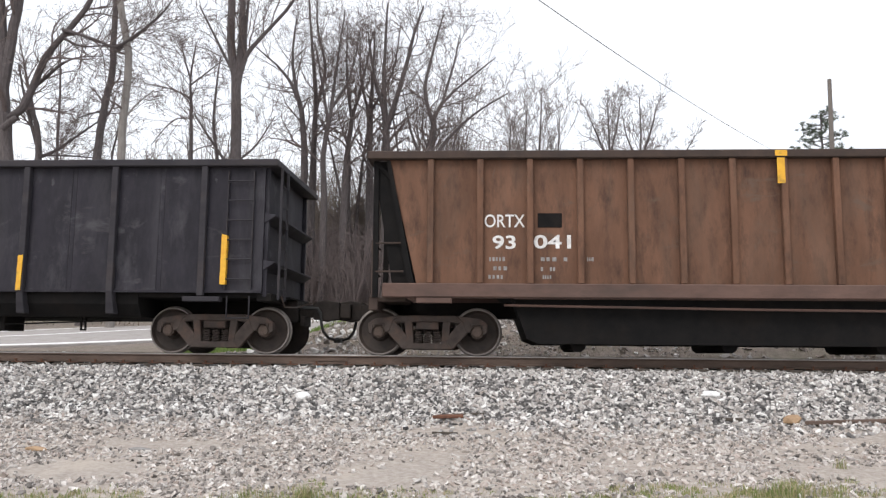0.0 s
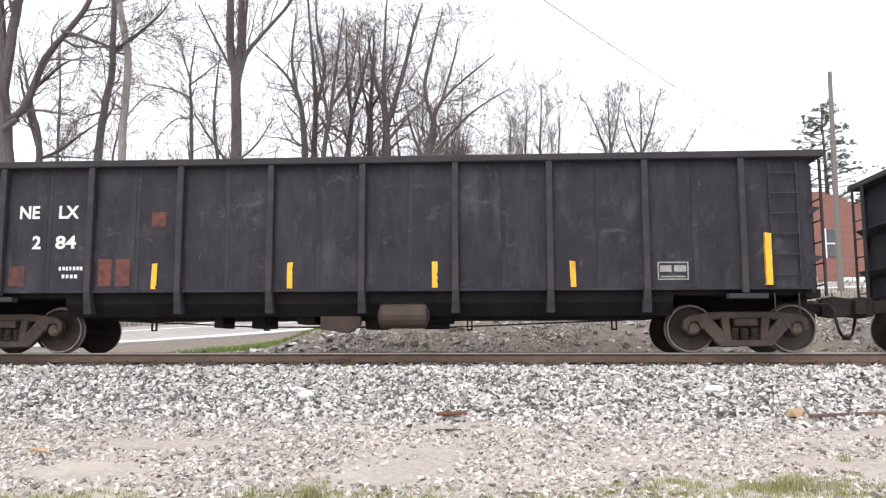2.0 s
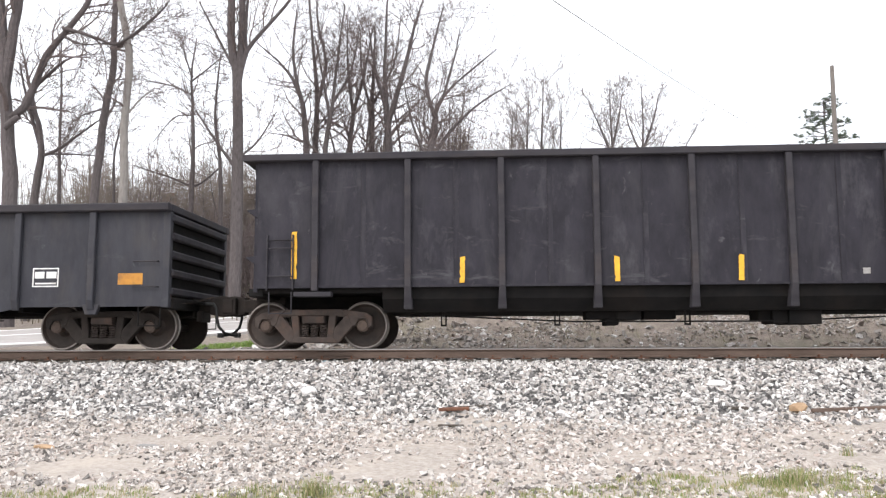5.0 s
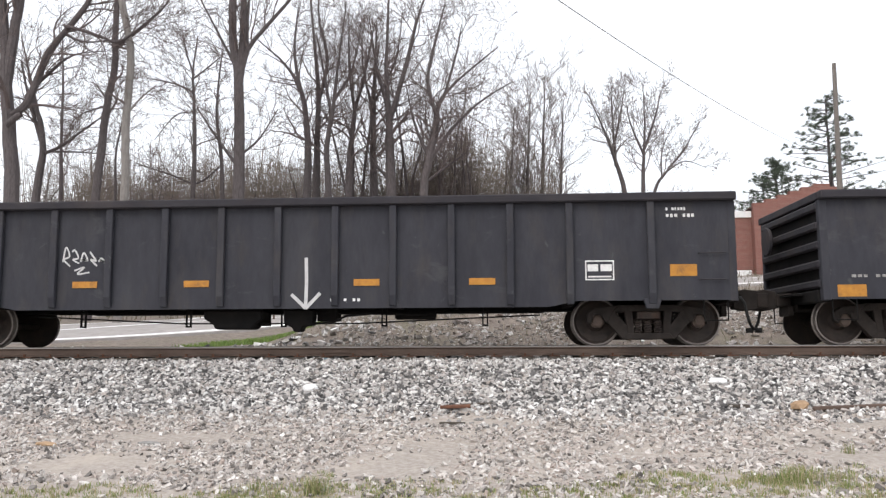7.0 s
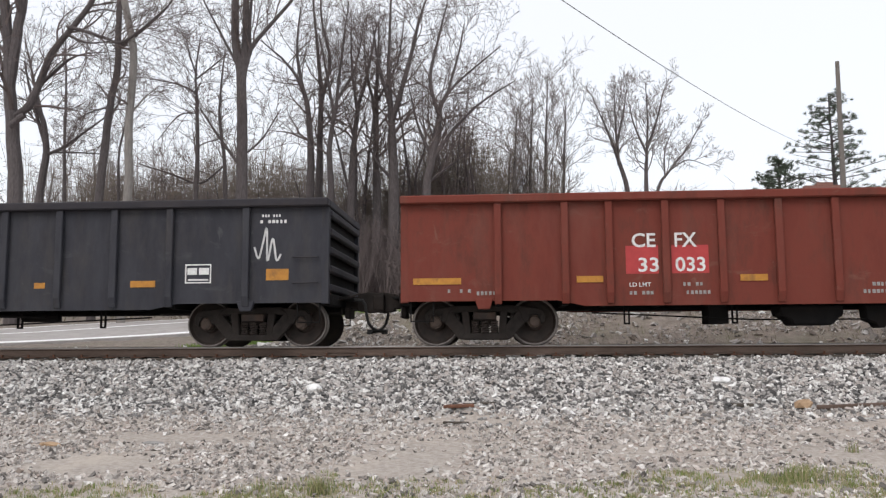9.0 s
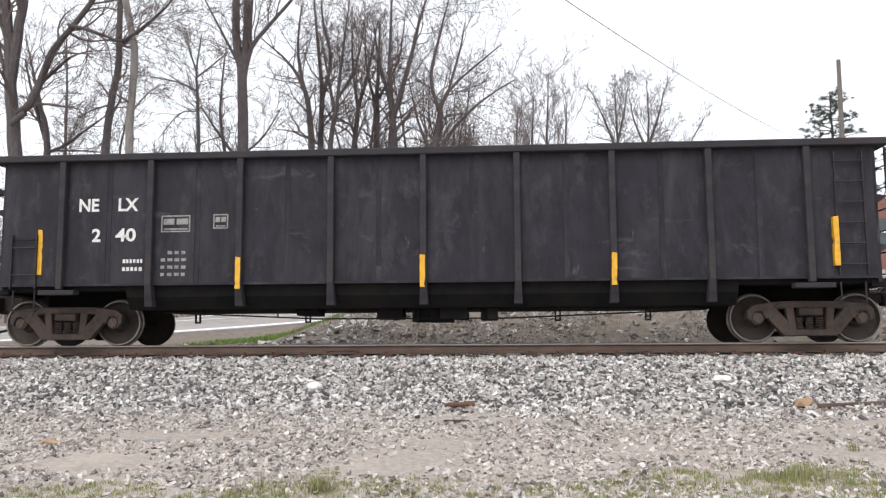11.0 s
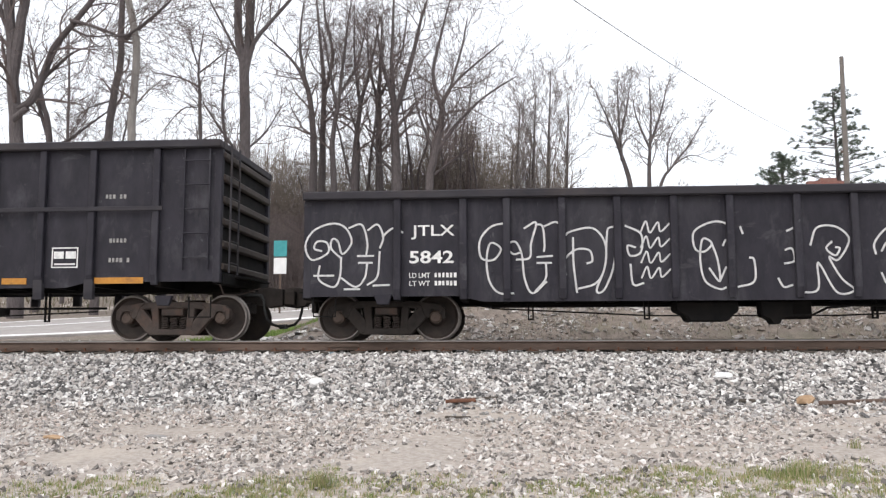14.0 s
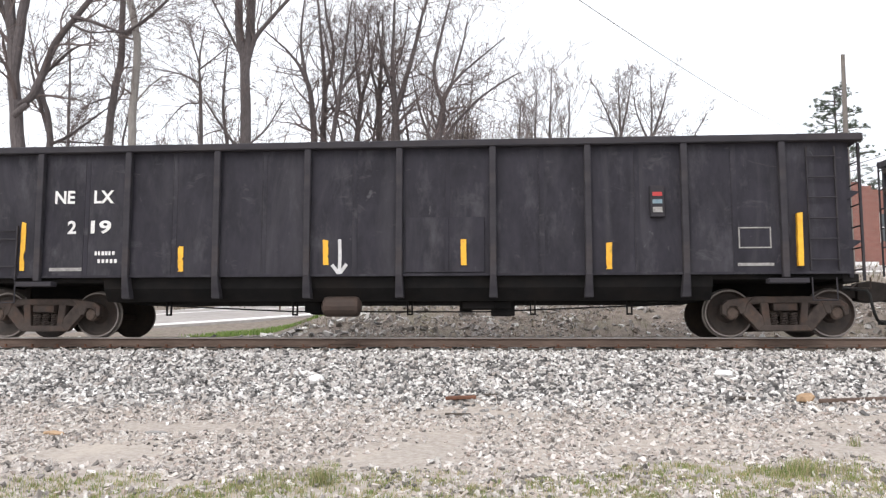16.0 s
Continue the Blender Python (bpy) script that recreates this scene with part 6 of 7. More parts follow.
tree(up(-13.4, 39, (-13.5, 8.7), (-13.64, 11.0), (-13.9, 12.7), (-13.85, 14.4), (-13.7, 16.2)), 0.13, 0.03, 12, 2.4, (5, 4, 2), 7, "slim bare tree with a long low limb", 0.35,
     extra=[limb_at(39, 0.07, 0.025, 12, (-13.7, 10.2), (-14.8, 9.4), (-16.0, 9.8), (-18.0, 10.5))])
tree(up(-11.05, 34, (-11.05, 7.75), (-11.1, 10.7), (-11.22, 13.3), (-11.5, 15.1), (-11.55, 19.5)), 0.28, 0.15, 2, 2.6, (5, 4, 2), 6, "thick straight bare trunk forking into upright limbs", 0.6,
     extra=[limb_at(34, 0.18, 0.12, 2, (-11.22, 12.9), (-11.03, 15.1), (-11.15, 19.4)), limb_at(34, 0.12, 0.05, 8, (-11.1, 12.9), (-10.8, 14.3), (-10.05, 15.3), (-8.8, 16.8), (-8.0, 18.5)), limb_at(34, 0.07, 0.03, 7, (-11.3, 13.5), (-12.2, 15.2), (-13.0, 16.7)),
            limb_at(34, 0.08, 0.03, 8, (-11.2, 9.2), (-12.1, 10.4), (-13.0, 11.75)), limb_at(34, 0.08, 0.05, 4, (-10.8, 14.1), (-10.85, 15.6), (-10.7, 18.5)), limb_at(34, 0.06, 0.02, 8, (-11.0, 9.6), (-10.2, 10.3), (-9.4, 11.6))])

# the grove: thick trunks that fork low and sweep upwards
SHOOTS = (5, 4, 2)
tree(up(-9.5, 40, (-9.5, 8.9), (-9.5, 11.7), (-9.85, 14.2), (-10.75, 15.75), (-12.2, 17.1)), 0.26, 0.03, 16, 3.0, SHOOTS, 20, GROVE, 0.35, 1.05, 0.08, extra=[limb_at(40, 0.12, 0.03, 10, (-9.7, 13.6), (-10.25, 16.2), (-10.1, 18.8))])
tree(up(-9.3, 41, (-9.25, 9.1), (-9.25, 11.9), (-9.2, 14.4), (-9.45, 17.1), (-9.8, 20.5)), 0.24, 0.04, 15, 2.8, SHOOTS, 21, GROVE, 0.4, 1.05, 0.08, extra=[limb_at(41, 0.12, 0.03, 10, (-9.2, 14.0), (-8.75, 16.2), (-9.2, 18.4), (-9.3, 20.4))])
tree(up(-8.2, 39, (-8.2, 8.7), (-8.3, 11.1), (-8.0, 13.1), (-7.75, 15.5), (-7.4, 18.6)), 0.2, 0.03, 14, 2.8, SHOOTS, 22, GROVE, 0.35, 1.05, 0.08, extra=[limb_at(39, 0.09, 0.02, 9, (-8.1, 12.8), (-8.55, 15.2), (-8.9, 17.0)), limb_at(39, 0.09, 0.02, 10, (-8.0, 13.4), (-7.05, 15.1), (-6.6, 17.6))])
tree(up(-7.4, 40, (-7.4, 8.9), (-7.3, 11.1), (-7.1, 13.1), (-6.65, 14.9), (-6.1, 17.8)), 0.23, 0.03, 14, 2.8, SHOOTS, 23, GROVE, 0.35, 1.05, 0.08, extra=[limb_at(40, 0.08, 0.02, 8, (-7.5, 9.0), (-8.15, 11.7), (-8.6, 13.2)), limb_at(40, 0.1, 0.02, 10, (-7.1, 13.2), (-7.4, 15.5), (-7.45, 18.4))])
tree(up(-6.4, 42, (-6.4, 9.2), (-6.45, 12.7), (-6.4, 15.5), (-6.3, 18.8)), 0.27, 0.03, 18, 2.8, SHOOTS, 24, GROVE, 0.35, 1.05, 0.08, extra=[limb_at(42, 0.1, 0.02, 10, (-6.4, 13.7), (-7.0, 15.9), (-7.1, 18.4)), limb_at(42, 0.1, 0.02, 10, (-6.4, 14.3), (-5.3, 16.4), (-4.9, 19.2))])
tree(up(-5.25, 40, (-5.25, 8.9), (-5.3, 11.3), (-5.4, 13.2), (-5.5, 15.7), (-5.35, 19.4)), 0.32, 0.04, 16, 2.8, SHOOTS, 25, GROVE, 0.35, 1.05, 0.08,
     extra=[limb_at(40, 0.16, 0.03, 13, (-5.35, 12.6), (-4.6, 15.1), (-3.95, 17.8), (-3.5, 19.2)), limb_at(40, 0.09, 0.02, 8, (-5.3, 9.6), (-6.2, 10.7), (-6.8, 12.2)), limb_at(40, 0.11, 0.02, 10, (-5.4, 13.2), (-6.05, 15.8), (-6.4, 18.2))])
tree(up(-3.6, 39, (-3.5, 8.6), (-3.25, 10.3), (-2.9, 11.9), (-2.75, 13.15), (-1.85, 14.3), (0.2, 16.0)), 0.26, 0.03, 18, 2.9, SHOOTS, 26, "bare tree with long limbs spreading aside", 0.35, 1.05, 0.08,
     extra=[limb_at(39, 0.12, 0.025, 11, (-2.85, 12.5), (-3.3, 14.4), (-2.8, 16.8), (-2.4, 18.4)), limb_at(39, 0.11, 0.025, 13, (-3.3, 10.2), (-2.1, 11.9), (-0.75, 13.2), (0.85, 14.2)), limb_at(39, 0.08, 0.02, 8, (-3.5, 9.2), (-2.4, 10.0), (-1.4, 10.7)),
            limb_at(39, 0.08, 0.02, 9, (-2.5, 13.5), (-1.85, 15.8), (-1.6, 17.2)), limb_at(39, 0.1, 0.02, 9, (-3.2, 10.4), (-3.95, 12.2), (-4.4, 14.4))])


def thicket(x, y, top, seed, stems, reach, label, r=0.15, limb=3.5, counts=(5, 4, 4), n_limb=11, twig="twig", rmin=0.0075, spread=1.0, lift=0.07):
    """Several crooked stems from one root, leaning apart."""
    rd = random.Random(seed)
    g0 = gz(x, y)
    runs = []
    for k in range(stems):
        dx, dy = reach * (2 * (k + 0.5) / stems - 1) + rd.uniform(-0.5, 0.5), rd.uniform(-1.0, 1.0)
        h = (top - g0) * rd.uniform(0.78, 1.0)
        pts = [(x, y, g0)]
        for i in range(1, 7):
            u = i / 6
            pts.append((x + dx * u ** 1.4 + rd.gauss(0, 0.2) * u, y + dy * u, g0 + h * u))
        runs.append(pts)
    tree(runs[0], r, 0.014, n_limb, limb, counts, seed, label, 0.22, spread, lift, rmin, twig=twig, extra=[(p, r * rd.uniform(0.6, 1.0), 0.012, n_limb) for p in runs[1:]])


for k, (x, y, top, stems, reach) in enumerate(((-7.6, 44, 19.5, 2, 1.4), (-4.4, 44, 19.4, 3, 1.6), (-2.6, 45, 17.8, 2, 1.6), (-1.9, 45.5, 16.2, 3, 1.5))):
    thicket(x, y, top, 30 + k, stems, reach, "bare multi-stemmed tree with upright fine twigs", 0.14, 2.8, (5, 4, 2), 12, lift=0.11, spread=0.85)
hz = random.Random(31)
for k in range(11):
    x, y = -27 + 1.65 * k + hz.uniform(-0.5, 0.5), hz.uniform(42, 52)
    thicket(x, y, gz(x, y) + hz.uniform(6.0, 9.5), 120 + k, 2, 1.4, "slight bare tree in the woods behind the road", 0.06, 2.2, (5, 4, 2), 6, "twig_haze", 0.008, 1.1, 0.02)
for k, (x, y, top) in enumerate(((-2.2, 46, 13.4), (0.4, 57.5, 15.2), (-3.4, 46, 13.0), (-5.8, 46, 12.5), (-1.9, 49, 13.4), (-8, 46, 11.6), (1.7, 58, 15.6))):
    tree(up(x, y, (x + 0.2, gz(x, y) + (top - gz(x, y)) * 0.5), (x + 0.5, top)), 0.12, 0.03, 20, 3.2, (5, 4, 2), 40 + k, "vine-tangled brown undergrowth tree", 0.08, 0.95, 0.05, 0.011, twig="vine")



def tangle():
    """Brown saplings and vines that close the view under the crowns."""
    rd, w = random.Random(19), Wood(13)
    for k in range(650):
        near = k < 330
        x, y = (rd.uniform(-12.5, -1.0), rd.uniform(45, 55)) if k < 270 else (rd.uniform(-1.0, 4.5), rd.uniform(56.5, 62)) if near else (rd.uniform(-29, -12.5), rd.uniform(46, 58))
        p = Vector((x, y, gz(x, y)))
        h = rd.uniform(4.5, 8.0) + (2.2 * smooth(-8.0, -4.0, x) if near else rd.uniform(0.0, 2.2))
        for j in range(7):
            q = p + Vector((rd.gauss(0, 0.9), rd.gauss(0, 0.9), h * rd.uniform(0.55, 1.05)))
            w.tube([p.copy(), p.lerp(q, 0.5) + Vector((rd.gauss(0, 0.25), 0, 0)), q], 0.04, 0.010, 3)
            for i in range(6):
                o = p.lerp(q, rd.uniform(0.35, 1.0))
                w.tube([o, o + Vector((rd.gauss(0, 0.7), rd.gauss(0, 0.7), rd.uniform(-0.1, 0.9)))], 0.014, 0.007, 3)
    tagged(part("undergrowth", raw_mesh("undergrowth", w.v, w.f), M["vine"]), "tangled brown saplings and vines under the grove", "bushes", kind="stuff")


tangle()

# far trees on the skyline
FAR = "distant bare tree against the sky"
for k, (x, y, top) in enumerate(((3.4, 60, 21.4), (2.2, 58, 19.6), (4.9, 62, 20.0), (1.0, 57, 18.2))):
    g0 = gz(x, y)
    tree([(x, y, g0), (x + 0.05, y, g0 + (top - g0) * 0.4), (x + 0.2, y, g0 + (top - g0) * 0.7), (x + 0.4, y, top)], 0.2, 0.02, 20, 4.2, (5, 4, 2), 60 + k, FAR, 0.25, 0.6, 0.09, 0.011, twig="twig_haze")
tree(up(9.6, 58, (9.2, 11.9), (8.5, 14.6), (7.8, 16.7), (6.9, 18.9)), 0.24, 0.02, 12, 2.6, (5, 4, 2), 65, FAR, 0.4, 0.8, 0.08, 0.011, twig="twig_haze", extra=[limb_at(58, 0.13, 0.02, 12, (8.6, 14.0), (8.45, 17.1), (8.4, 20.1)), limb_at(58, 0.1, 0.02, 10, (8.4, 15.2), (9.05, 17.9), (9.3, 19.6))])
tree(up(10.1, 56, (10.1, 11.5), (10.2, 14.1), (10.35, 16.5), (10.3, 19.4)), 0.2, 0.02, 14, 2.6, (5, 4, 2), 66, FAR, 0.35, 0.8, 0.08, 0.011, twig="twig_haze", extra=[limb_at(56, 0.11, 0.02, 10, (10.25, 14.7), (11.05, 16.9), (11.5, 18.7)), limb_at(56, 0.09, 0.02, 8, (10.2, 14.4), (9.4, 16.5), (9.15, 17.9))])
tree(up(10.0, 56, (10.8, 11.5), (11.7, 13.1), (12.9, 14.6), (14.1, 16.6)), 0.15, 0.02, 11, 2.2, (5, 4, 2), 67, FAR, 0.4, 0.8, 0.06, 0.010, twig="twig_haze", extra=[limb_at(56, 0.06, 0.015, 8, (11.85, 13.2), (13.0, 13.85), (14.5, 13.3)), limb_at(56, 0.07, 0.015, 7, (11.4, 12.6), (11.45, 14.5), (12.2, 16.3))])
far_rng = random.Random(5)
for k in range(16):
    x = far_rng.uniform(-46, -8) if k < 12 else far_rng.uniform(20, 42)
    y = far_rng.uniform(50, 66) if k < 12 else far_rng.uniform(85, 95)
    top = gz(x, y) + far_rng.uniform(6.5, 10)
    tree(up(x, y, (x + 0.3, gz(x, y) + 4), (x + far_rng.uniform(-1, 1), top)), 0.16, 0.03, 12, 4.0, (4, 3, 2), 80 + k, "distant bare tree in the hazy woods", 0.2, 0.8, 0.05, 0.014, twig="twig_haze")


def pine(x, y, top, r, label):
    g0 = gz(x, y)
    t = thing("pine_tree", label, "pine tree", at=(x, y, g0))
    h = top - g0
    part("trunk", Geo().tube([(0, 0, 0), (0.1, 0, h * 0.5), (0, 0, h)], [0.25, 0.16, 0.03], 8).mesh("trunk"), M["bark"], t)
    rd, br, v, f = random.Random(int(x * 10)), Wood(3), [], []
    for k in range(64):
        u = 0.30 + 0.70 * (k / 64)
        ang = rd.uniform(0, 6.283)
        ln = r * (1.12 - u) * 1.5 * rd.uniform(0.55, 1.15)
        p0 = Vector((0, 0, h * u))
        d = Vector((math.cos(ang), math.sin(ang), rd.uniform(0.0, 0.3)))
        p1 = p0 + d * ln
        br.tube([p0, p0.lerp(p1, 0.5), p1], 0.05, 0.015, 4)
        for j in range(9):
            c = p0.lerp(p1, rd.uniform(0.35, 1.05)) + Vector((rd.gauss(0, 0.22), rd.gauss(0, 0.22), rd.gauss(0.08, 0.1)))
            for q in range(34):
                e = Vector((rd.gauss(0, 1), rd.gauss(0, 1), rd.gauss(0.3, 0.8))).normalized() * rd.uniform(0.16, 0.34)
                s = e.orthogonal().normalized() * 0.022
                n = len(v)
                v += [tuple(c - s), tuple(c + s), tuple(c + e)]
                f.append((n, n + 1, n + 2))
    part("limbwork", raw_mesh("limbwork", br.v, br.f), M["bark"], t)
    part("needles", raw_mesh("needles", v, f), M["needle"], t, "sparse dark green needle clumps")
    return t


pine(25.0, 62, 19.9, 4.6, "tall sparse pine tree beside a utility pole")
pine(22.4, 66, 15.8, 4.0, "smaller pine tree behind a brick building")


def far_wood():
    """The hazy leafless woods along the skyline."""
    rd, w = random.Random(9), Wood(11)
    for k in range(740):
        x = rd.uniform(4.5, 15.5) if k >= 560 else rd.uniform(-75, -4) if k < 300 else rd.uniform(20, 80) if k < 420 else rd.uniform(-2, 21)
        y = rd.uniform(70, 95) if k < 420 else rd.uniform(66, 80)
        g0 = gz(x, y)
        h = rd.uniform(4.0, 7.0) if k < 300 else rd.uniform(6.0, 9.0) if k < 420 else rd.uniform(4.5, 7.0)
        p = Vector((x, y, g0))
        for j in range(8):
            q = p + Vector((rd.gauss(0, 1.2), rd.gauss(0, 1.2), h * rd.uniform(0.5, 1.0)))
            w.tube([p.copy(), p.lerp(q, 0.5) + Vector((rd.gauss(0, 0.2), 0, 0)), q], 0.05, 0.015, 3)
            for i in range(5):
                a = p.lerp(q, rd.uniform(0.4, 1.0))
                b = a + Vector((rd.gauss(0, 0.7), rd.gauss(0, 0.7), rd.uniform(0.2, 1.0)))
                w.tube([a, b], 0.02, 0.01, 3)
    tagged(part("far_woods", raw_mesh("far_woods", w.v, w.f), M["twig_haze"]), "hazy leafless woods along the skyline", "woods", kind="stuff")


far_wood()


def bushes():
    rd, w = random.Random(15), Wood(12)
    for k in range(210):
        x, y = rd.uniform(-16, -0.9), rd.uniform(36, 46)
        p = Vector((x, y, gz(x, y)))
        for j in range(9):
            q = p + Vector((rd.gauss(0, 0.7), rd.gauss(0, 0.5), rd.uniform(1.5, 4.5)))
            w.tube([p.copy(), p.lerp(q, 0.5) + Vector((rd.gauss(0, 0.15), 0, 0)), q], 0.022, 0.007, 3)
            for i in range(4):
                a = p.lerp(q, rd.uniform(0.3, 1.0))
                w.tube([a, a + Vector((rd.gauss(0, 0.5), rd.gauss(0, 0.5), rd.uniform(0.1, 0.8)))], 0.01, 0.006, 3)
    tagged(part("brushwood", raw_mesh("brushwood", w.v, w.f), M["twig"]), "dense leafless brushwood under the trees", "bushes", kind="stuff")


bushes()


# ---- buildings ----
def brick_house():
    """A small brick house, gable to the track, with green trim, gridded windows and a white grille door."""
    x0, x1, y0, y1, zb, ze, zr = -0.15, 5.15, 45.0, 54.0, 3.9, 7.25, 8.62
    t = thing("house", "small orange-red brick house with green gabled roof", "house", at=(0, 0, 0))
    xm = 2.35
    g = Geo().prism([(x0, zb), (x1, zb), (x1, ze), (xm, zr - 0.12), (x0, ze)], y0, y0 + 0.3)
    part("front_wall", g.mesh("front_wall"), M["brick"], t)
    part("side_wall", Geo().box(x0, x0 + 0.3, y0 + 0.3, y1, zb, ze).mesh("side_wall"), M["brick"], t)
    part("side_wall", Geo().box(x1 - 0.3, x1, y0 + 0.3, y1, zb, ze).mesh("side_wall"), M["brick"], t)
    part("back_wall", Geo().prism([(x0, zb), (x1, zb), (x1, ze), (xm, zr - 0.12), (x0, ze)], y1, y1 + 0.3).mesh("back_wall"), M["brick"], t)
    for s, xa in ((-1, x0 - 0.45), (1, x1 + 0.45)):
        za = ze - (zr - ze) / (xm - x0) * 0.45
        roof = part("roof_slope", Geo().prism([(xm, zr), (xa, za), (xa, za - 0.12), (xm, zr - 0.14)], y0 - 0.5, y1 + 0.5).mesh("roof_slope"), M["green"], t, "dark green metal roof slope")
    part("gable_vent", Geo().box(xm - 0.28, xm + 0.28, y0 - 0.04, y0 - 0.002, 7.35, 8.2).mesh("gable_vent"), M["teal"], t, "pale green gable panel")
    part("fascia", Geo().box(x0, x1, y0 - 0.05, y0 - 0.002, 7.0, 7.2).mesh("fascia"), M["green"], t)
    part("awning_light", Geo().box(1.1, 3.55, y0 - 0.3, y0 - 0.06, 7.2, 7.34).mesh("awning_light", bevel=0.03), M["trim"], t, "long white awning box over the door")
    for xa, xb in ((-0.05, 0.9), (3.35, 4.95)):
        w = part("window", Geo().box(xa, xb, y0 - 0.03, y0 - 0.003, 5.1, 6.85).mesh("window"), M["teal"], t, "window with pale green gridded panes")
        n, m = max(3, int((xb - xa) / 0.17)), 9
        g = Geo()
        for i in range(n + 1):
            x = xa + (xb - xa) * i / n
            g.box(x - 0.011, x + 0.011, y0 - 0.06, y0 - 0.031, 5.1, 6.85)
        for j in range(m + 1):
            z = 5.1 + 1.75 * j / m
            g.box(xa, xb, y0 - 0.075, y0 - 0.062, z - 0.011, z + 0.011)
        part("window_grid", g.mesh("window_grid"), M["trim"], w)
        part("window_sill", Geo().box(xa - 0.08, xb + 0.08, y0 - 0.14, y0 - 0.003, 5.0, 5.095).mesh("window_sill"), M["trim"], w)
    d = part("door", Geo().box(1.55, 2.95, y0 - 0.03, y0 - 0.003, 4.55, 6.75).mesh("door"), M["glass"], t, "dark glass door behind a white grille")
    g = Geo()
    for k in range(7):
        x = 1.58 + 1.3 * k / 6
        g.box(x, x + (0.10 if k in (0, 3, 6) else 0.05), y0 - 0.09, y0 - 0.04, 4.55, 6.75)
    for z in (4.55, 5.2, 6.66):
        g.box(1.55, 2.98, y0 - 0.1, y0 - 0.092, z, z + 0.09)
    part("door_grille", g.mesh("door_grille"), M["trim"], d)
    part("notice", Geo().box(3.02, 3.27, y0 - 0.03, y0 - 0.003, 5.1, 6.5).mesh("notice"), M["trim"], t)
    part("porch_step", Geo().box(1.3, 3.2, y0 - 0.9, y0 - 0.01, 3.9, 4.45).mesh("porch_step", bevel=0.02), M["brick"], t)
    return t


brick_house()


def brick_block():
    """A plain brick building with a stepped parapet."""
    t = thing("brick_building", "long dull-red brick building with stepped parapet", "building", at=(0, 0, 0))
    y0 = 52.0
    part("end_wall", Geo().box(14.0, 16.2, y0 + 6, y0 + 6.3, 4.0, 9.2).mesh("end_wall"), M["brick2"], t)
    g = Geo().box(16.2, 36, y0, y0 + 0.4, 4.0, 10.0)
    for k in range(5):
        for x in (16.2 + 0.75 * k, 23.7 - 0.75 * k):
            g.box(x, x + 0.75, y0 + 0.002 * k, y0 + 0.4, 10.0, 10.2 + 0.24 * k)
    g.box(19.95, 20.95, y0, y0 + 0.39, 10.0, 11.35)
    part("front_wall", g.mesh("front_wall"), M["brick2"], t)
    part("side_wall", Geo().box(16.2, 16.6, y0 + 0.4, y0 + 14, 4.0, 10.0).mesh("side_wall"), M["brick2"], t)
    part("annex_wall", Geo().box(13.6, 16.19, y0 + 0.6, y0 + 8, 4.0, 9.4).mesh("annex_wall"), M["brick2"], t)
    part("roof", Geo().box(16.2, 36, y0 + 0.41, y0 + 14, 9.7, 9.95).mesh("roof"), M["shingle"], t)
    part("white_band", Geo().box(13.5, 16.19, y0 + 0.5, y0 + 0.598, 9.35, 9.75).mesh("white_band"), M["trim"], t, "white band along the eaves")
    for x in (13.9, 18.2, 20.8, 23.4, 26):
        yy = y0 + 0.6 if x < 16 else y0
        z0 = 7.2
        w = part("window", Geo().box(x, x + 0.8, yy - 0.05, yy - 0.003, z0, z0 + 1.7).mesh("window"), M["glass"], t)
        part("window_frame", Geo().box(x - 0.08, x, yy - 0.08, yy - 0.003, z0 - 0.08, z0 + 1.78).box(x + 0.8, x + 0.88, yy - 0.08, yy - 0.003, z0 - 0.08, z0 + 1.78).box(x, x + 0.8, yy - 0.08, yy - 0.051, z0 + 0.8, z0 + 0.88).mesh("window_frame"), M["trim"], w)
    for x in (14.2, 18.4, 21.4):
        part("white_panel", Geo().box(x, x + 1.6, y0 - 0.35, y0 - 0.3, 4.6, 5.9).mesh("white_panel"), M["trim"], t, "pale sheet leaning at the wall")
    return t


brick_block()


def white_house():
    t = thing("house", "white-sided house with grey roof and red brick chimney", "house", at=(-1.45, 0, 0.35))
    y0 = 62.0
    part("front_wall", Geo().prism([(-28.6, 6.8), (-23.2, 6.8), (-23.2, 10.2), (-25.9, 12.4), (-28.6, 10.2)], y0, y0 + 0.3).mesh("front_wall"), M["siding"], t)
    part("side_wall", Geo().box(-23.5, -23.2, y0 + 0.3, y0 + 9, 6.8, 10.2).mesh("side_wall"), M["siding"], t)
    for s in (-1, 1):
        part("roof_slope", Geo().prism([(-25.9, 12.75), (-25.9 + s * 3.3, 10.1), (-25.9 + s * 3.3, 9.95), (-25.9, 12.5)], y0 - 0.4, y0 + 9.4).mesh("roof_slope"), M["shingle"], t)
    part("chimney", Geo().box(-25.6, -24.7, y0 + 2, y0 + 2.9, 11.0, 13.5).box(-25.7, -24.6, y0 + 1.9, y0 + 3.0, 13.3, 13.55).mesh("chimney"), M["brick2"], t, "red brick chimney")
    for x in (-27.6, -24.9):
        w = part("window", Geo().box(x, x + 0.8, y0 - 0.05, y0 - 0.003, 8.2, 9.8).mesh("window"), M["glass"], t)
        part("window_frame", Geo().box(x - 0.1, x, y0 - 0.08, y0 - 0.003, 8.1, 9.9).box(x + 0.8, x + 0.9, y0 - 0.08, y0 - 0.003, 8.1, 9.9).mesh("window_frame"), M["trim"], w)
    return t


white_house()


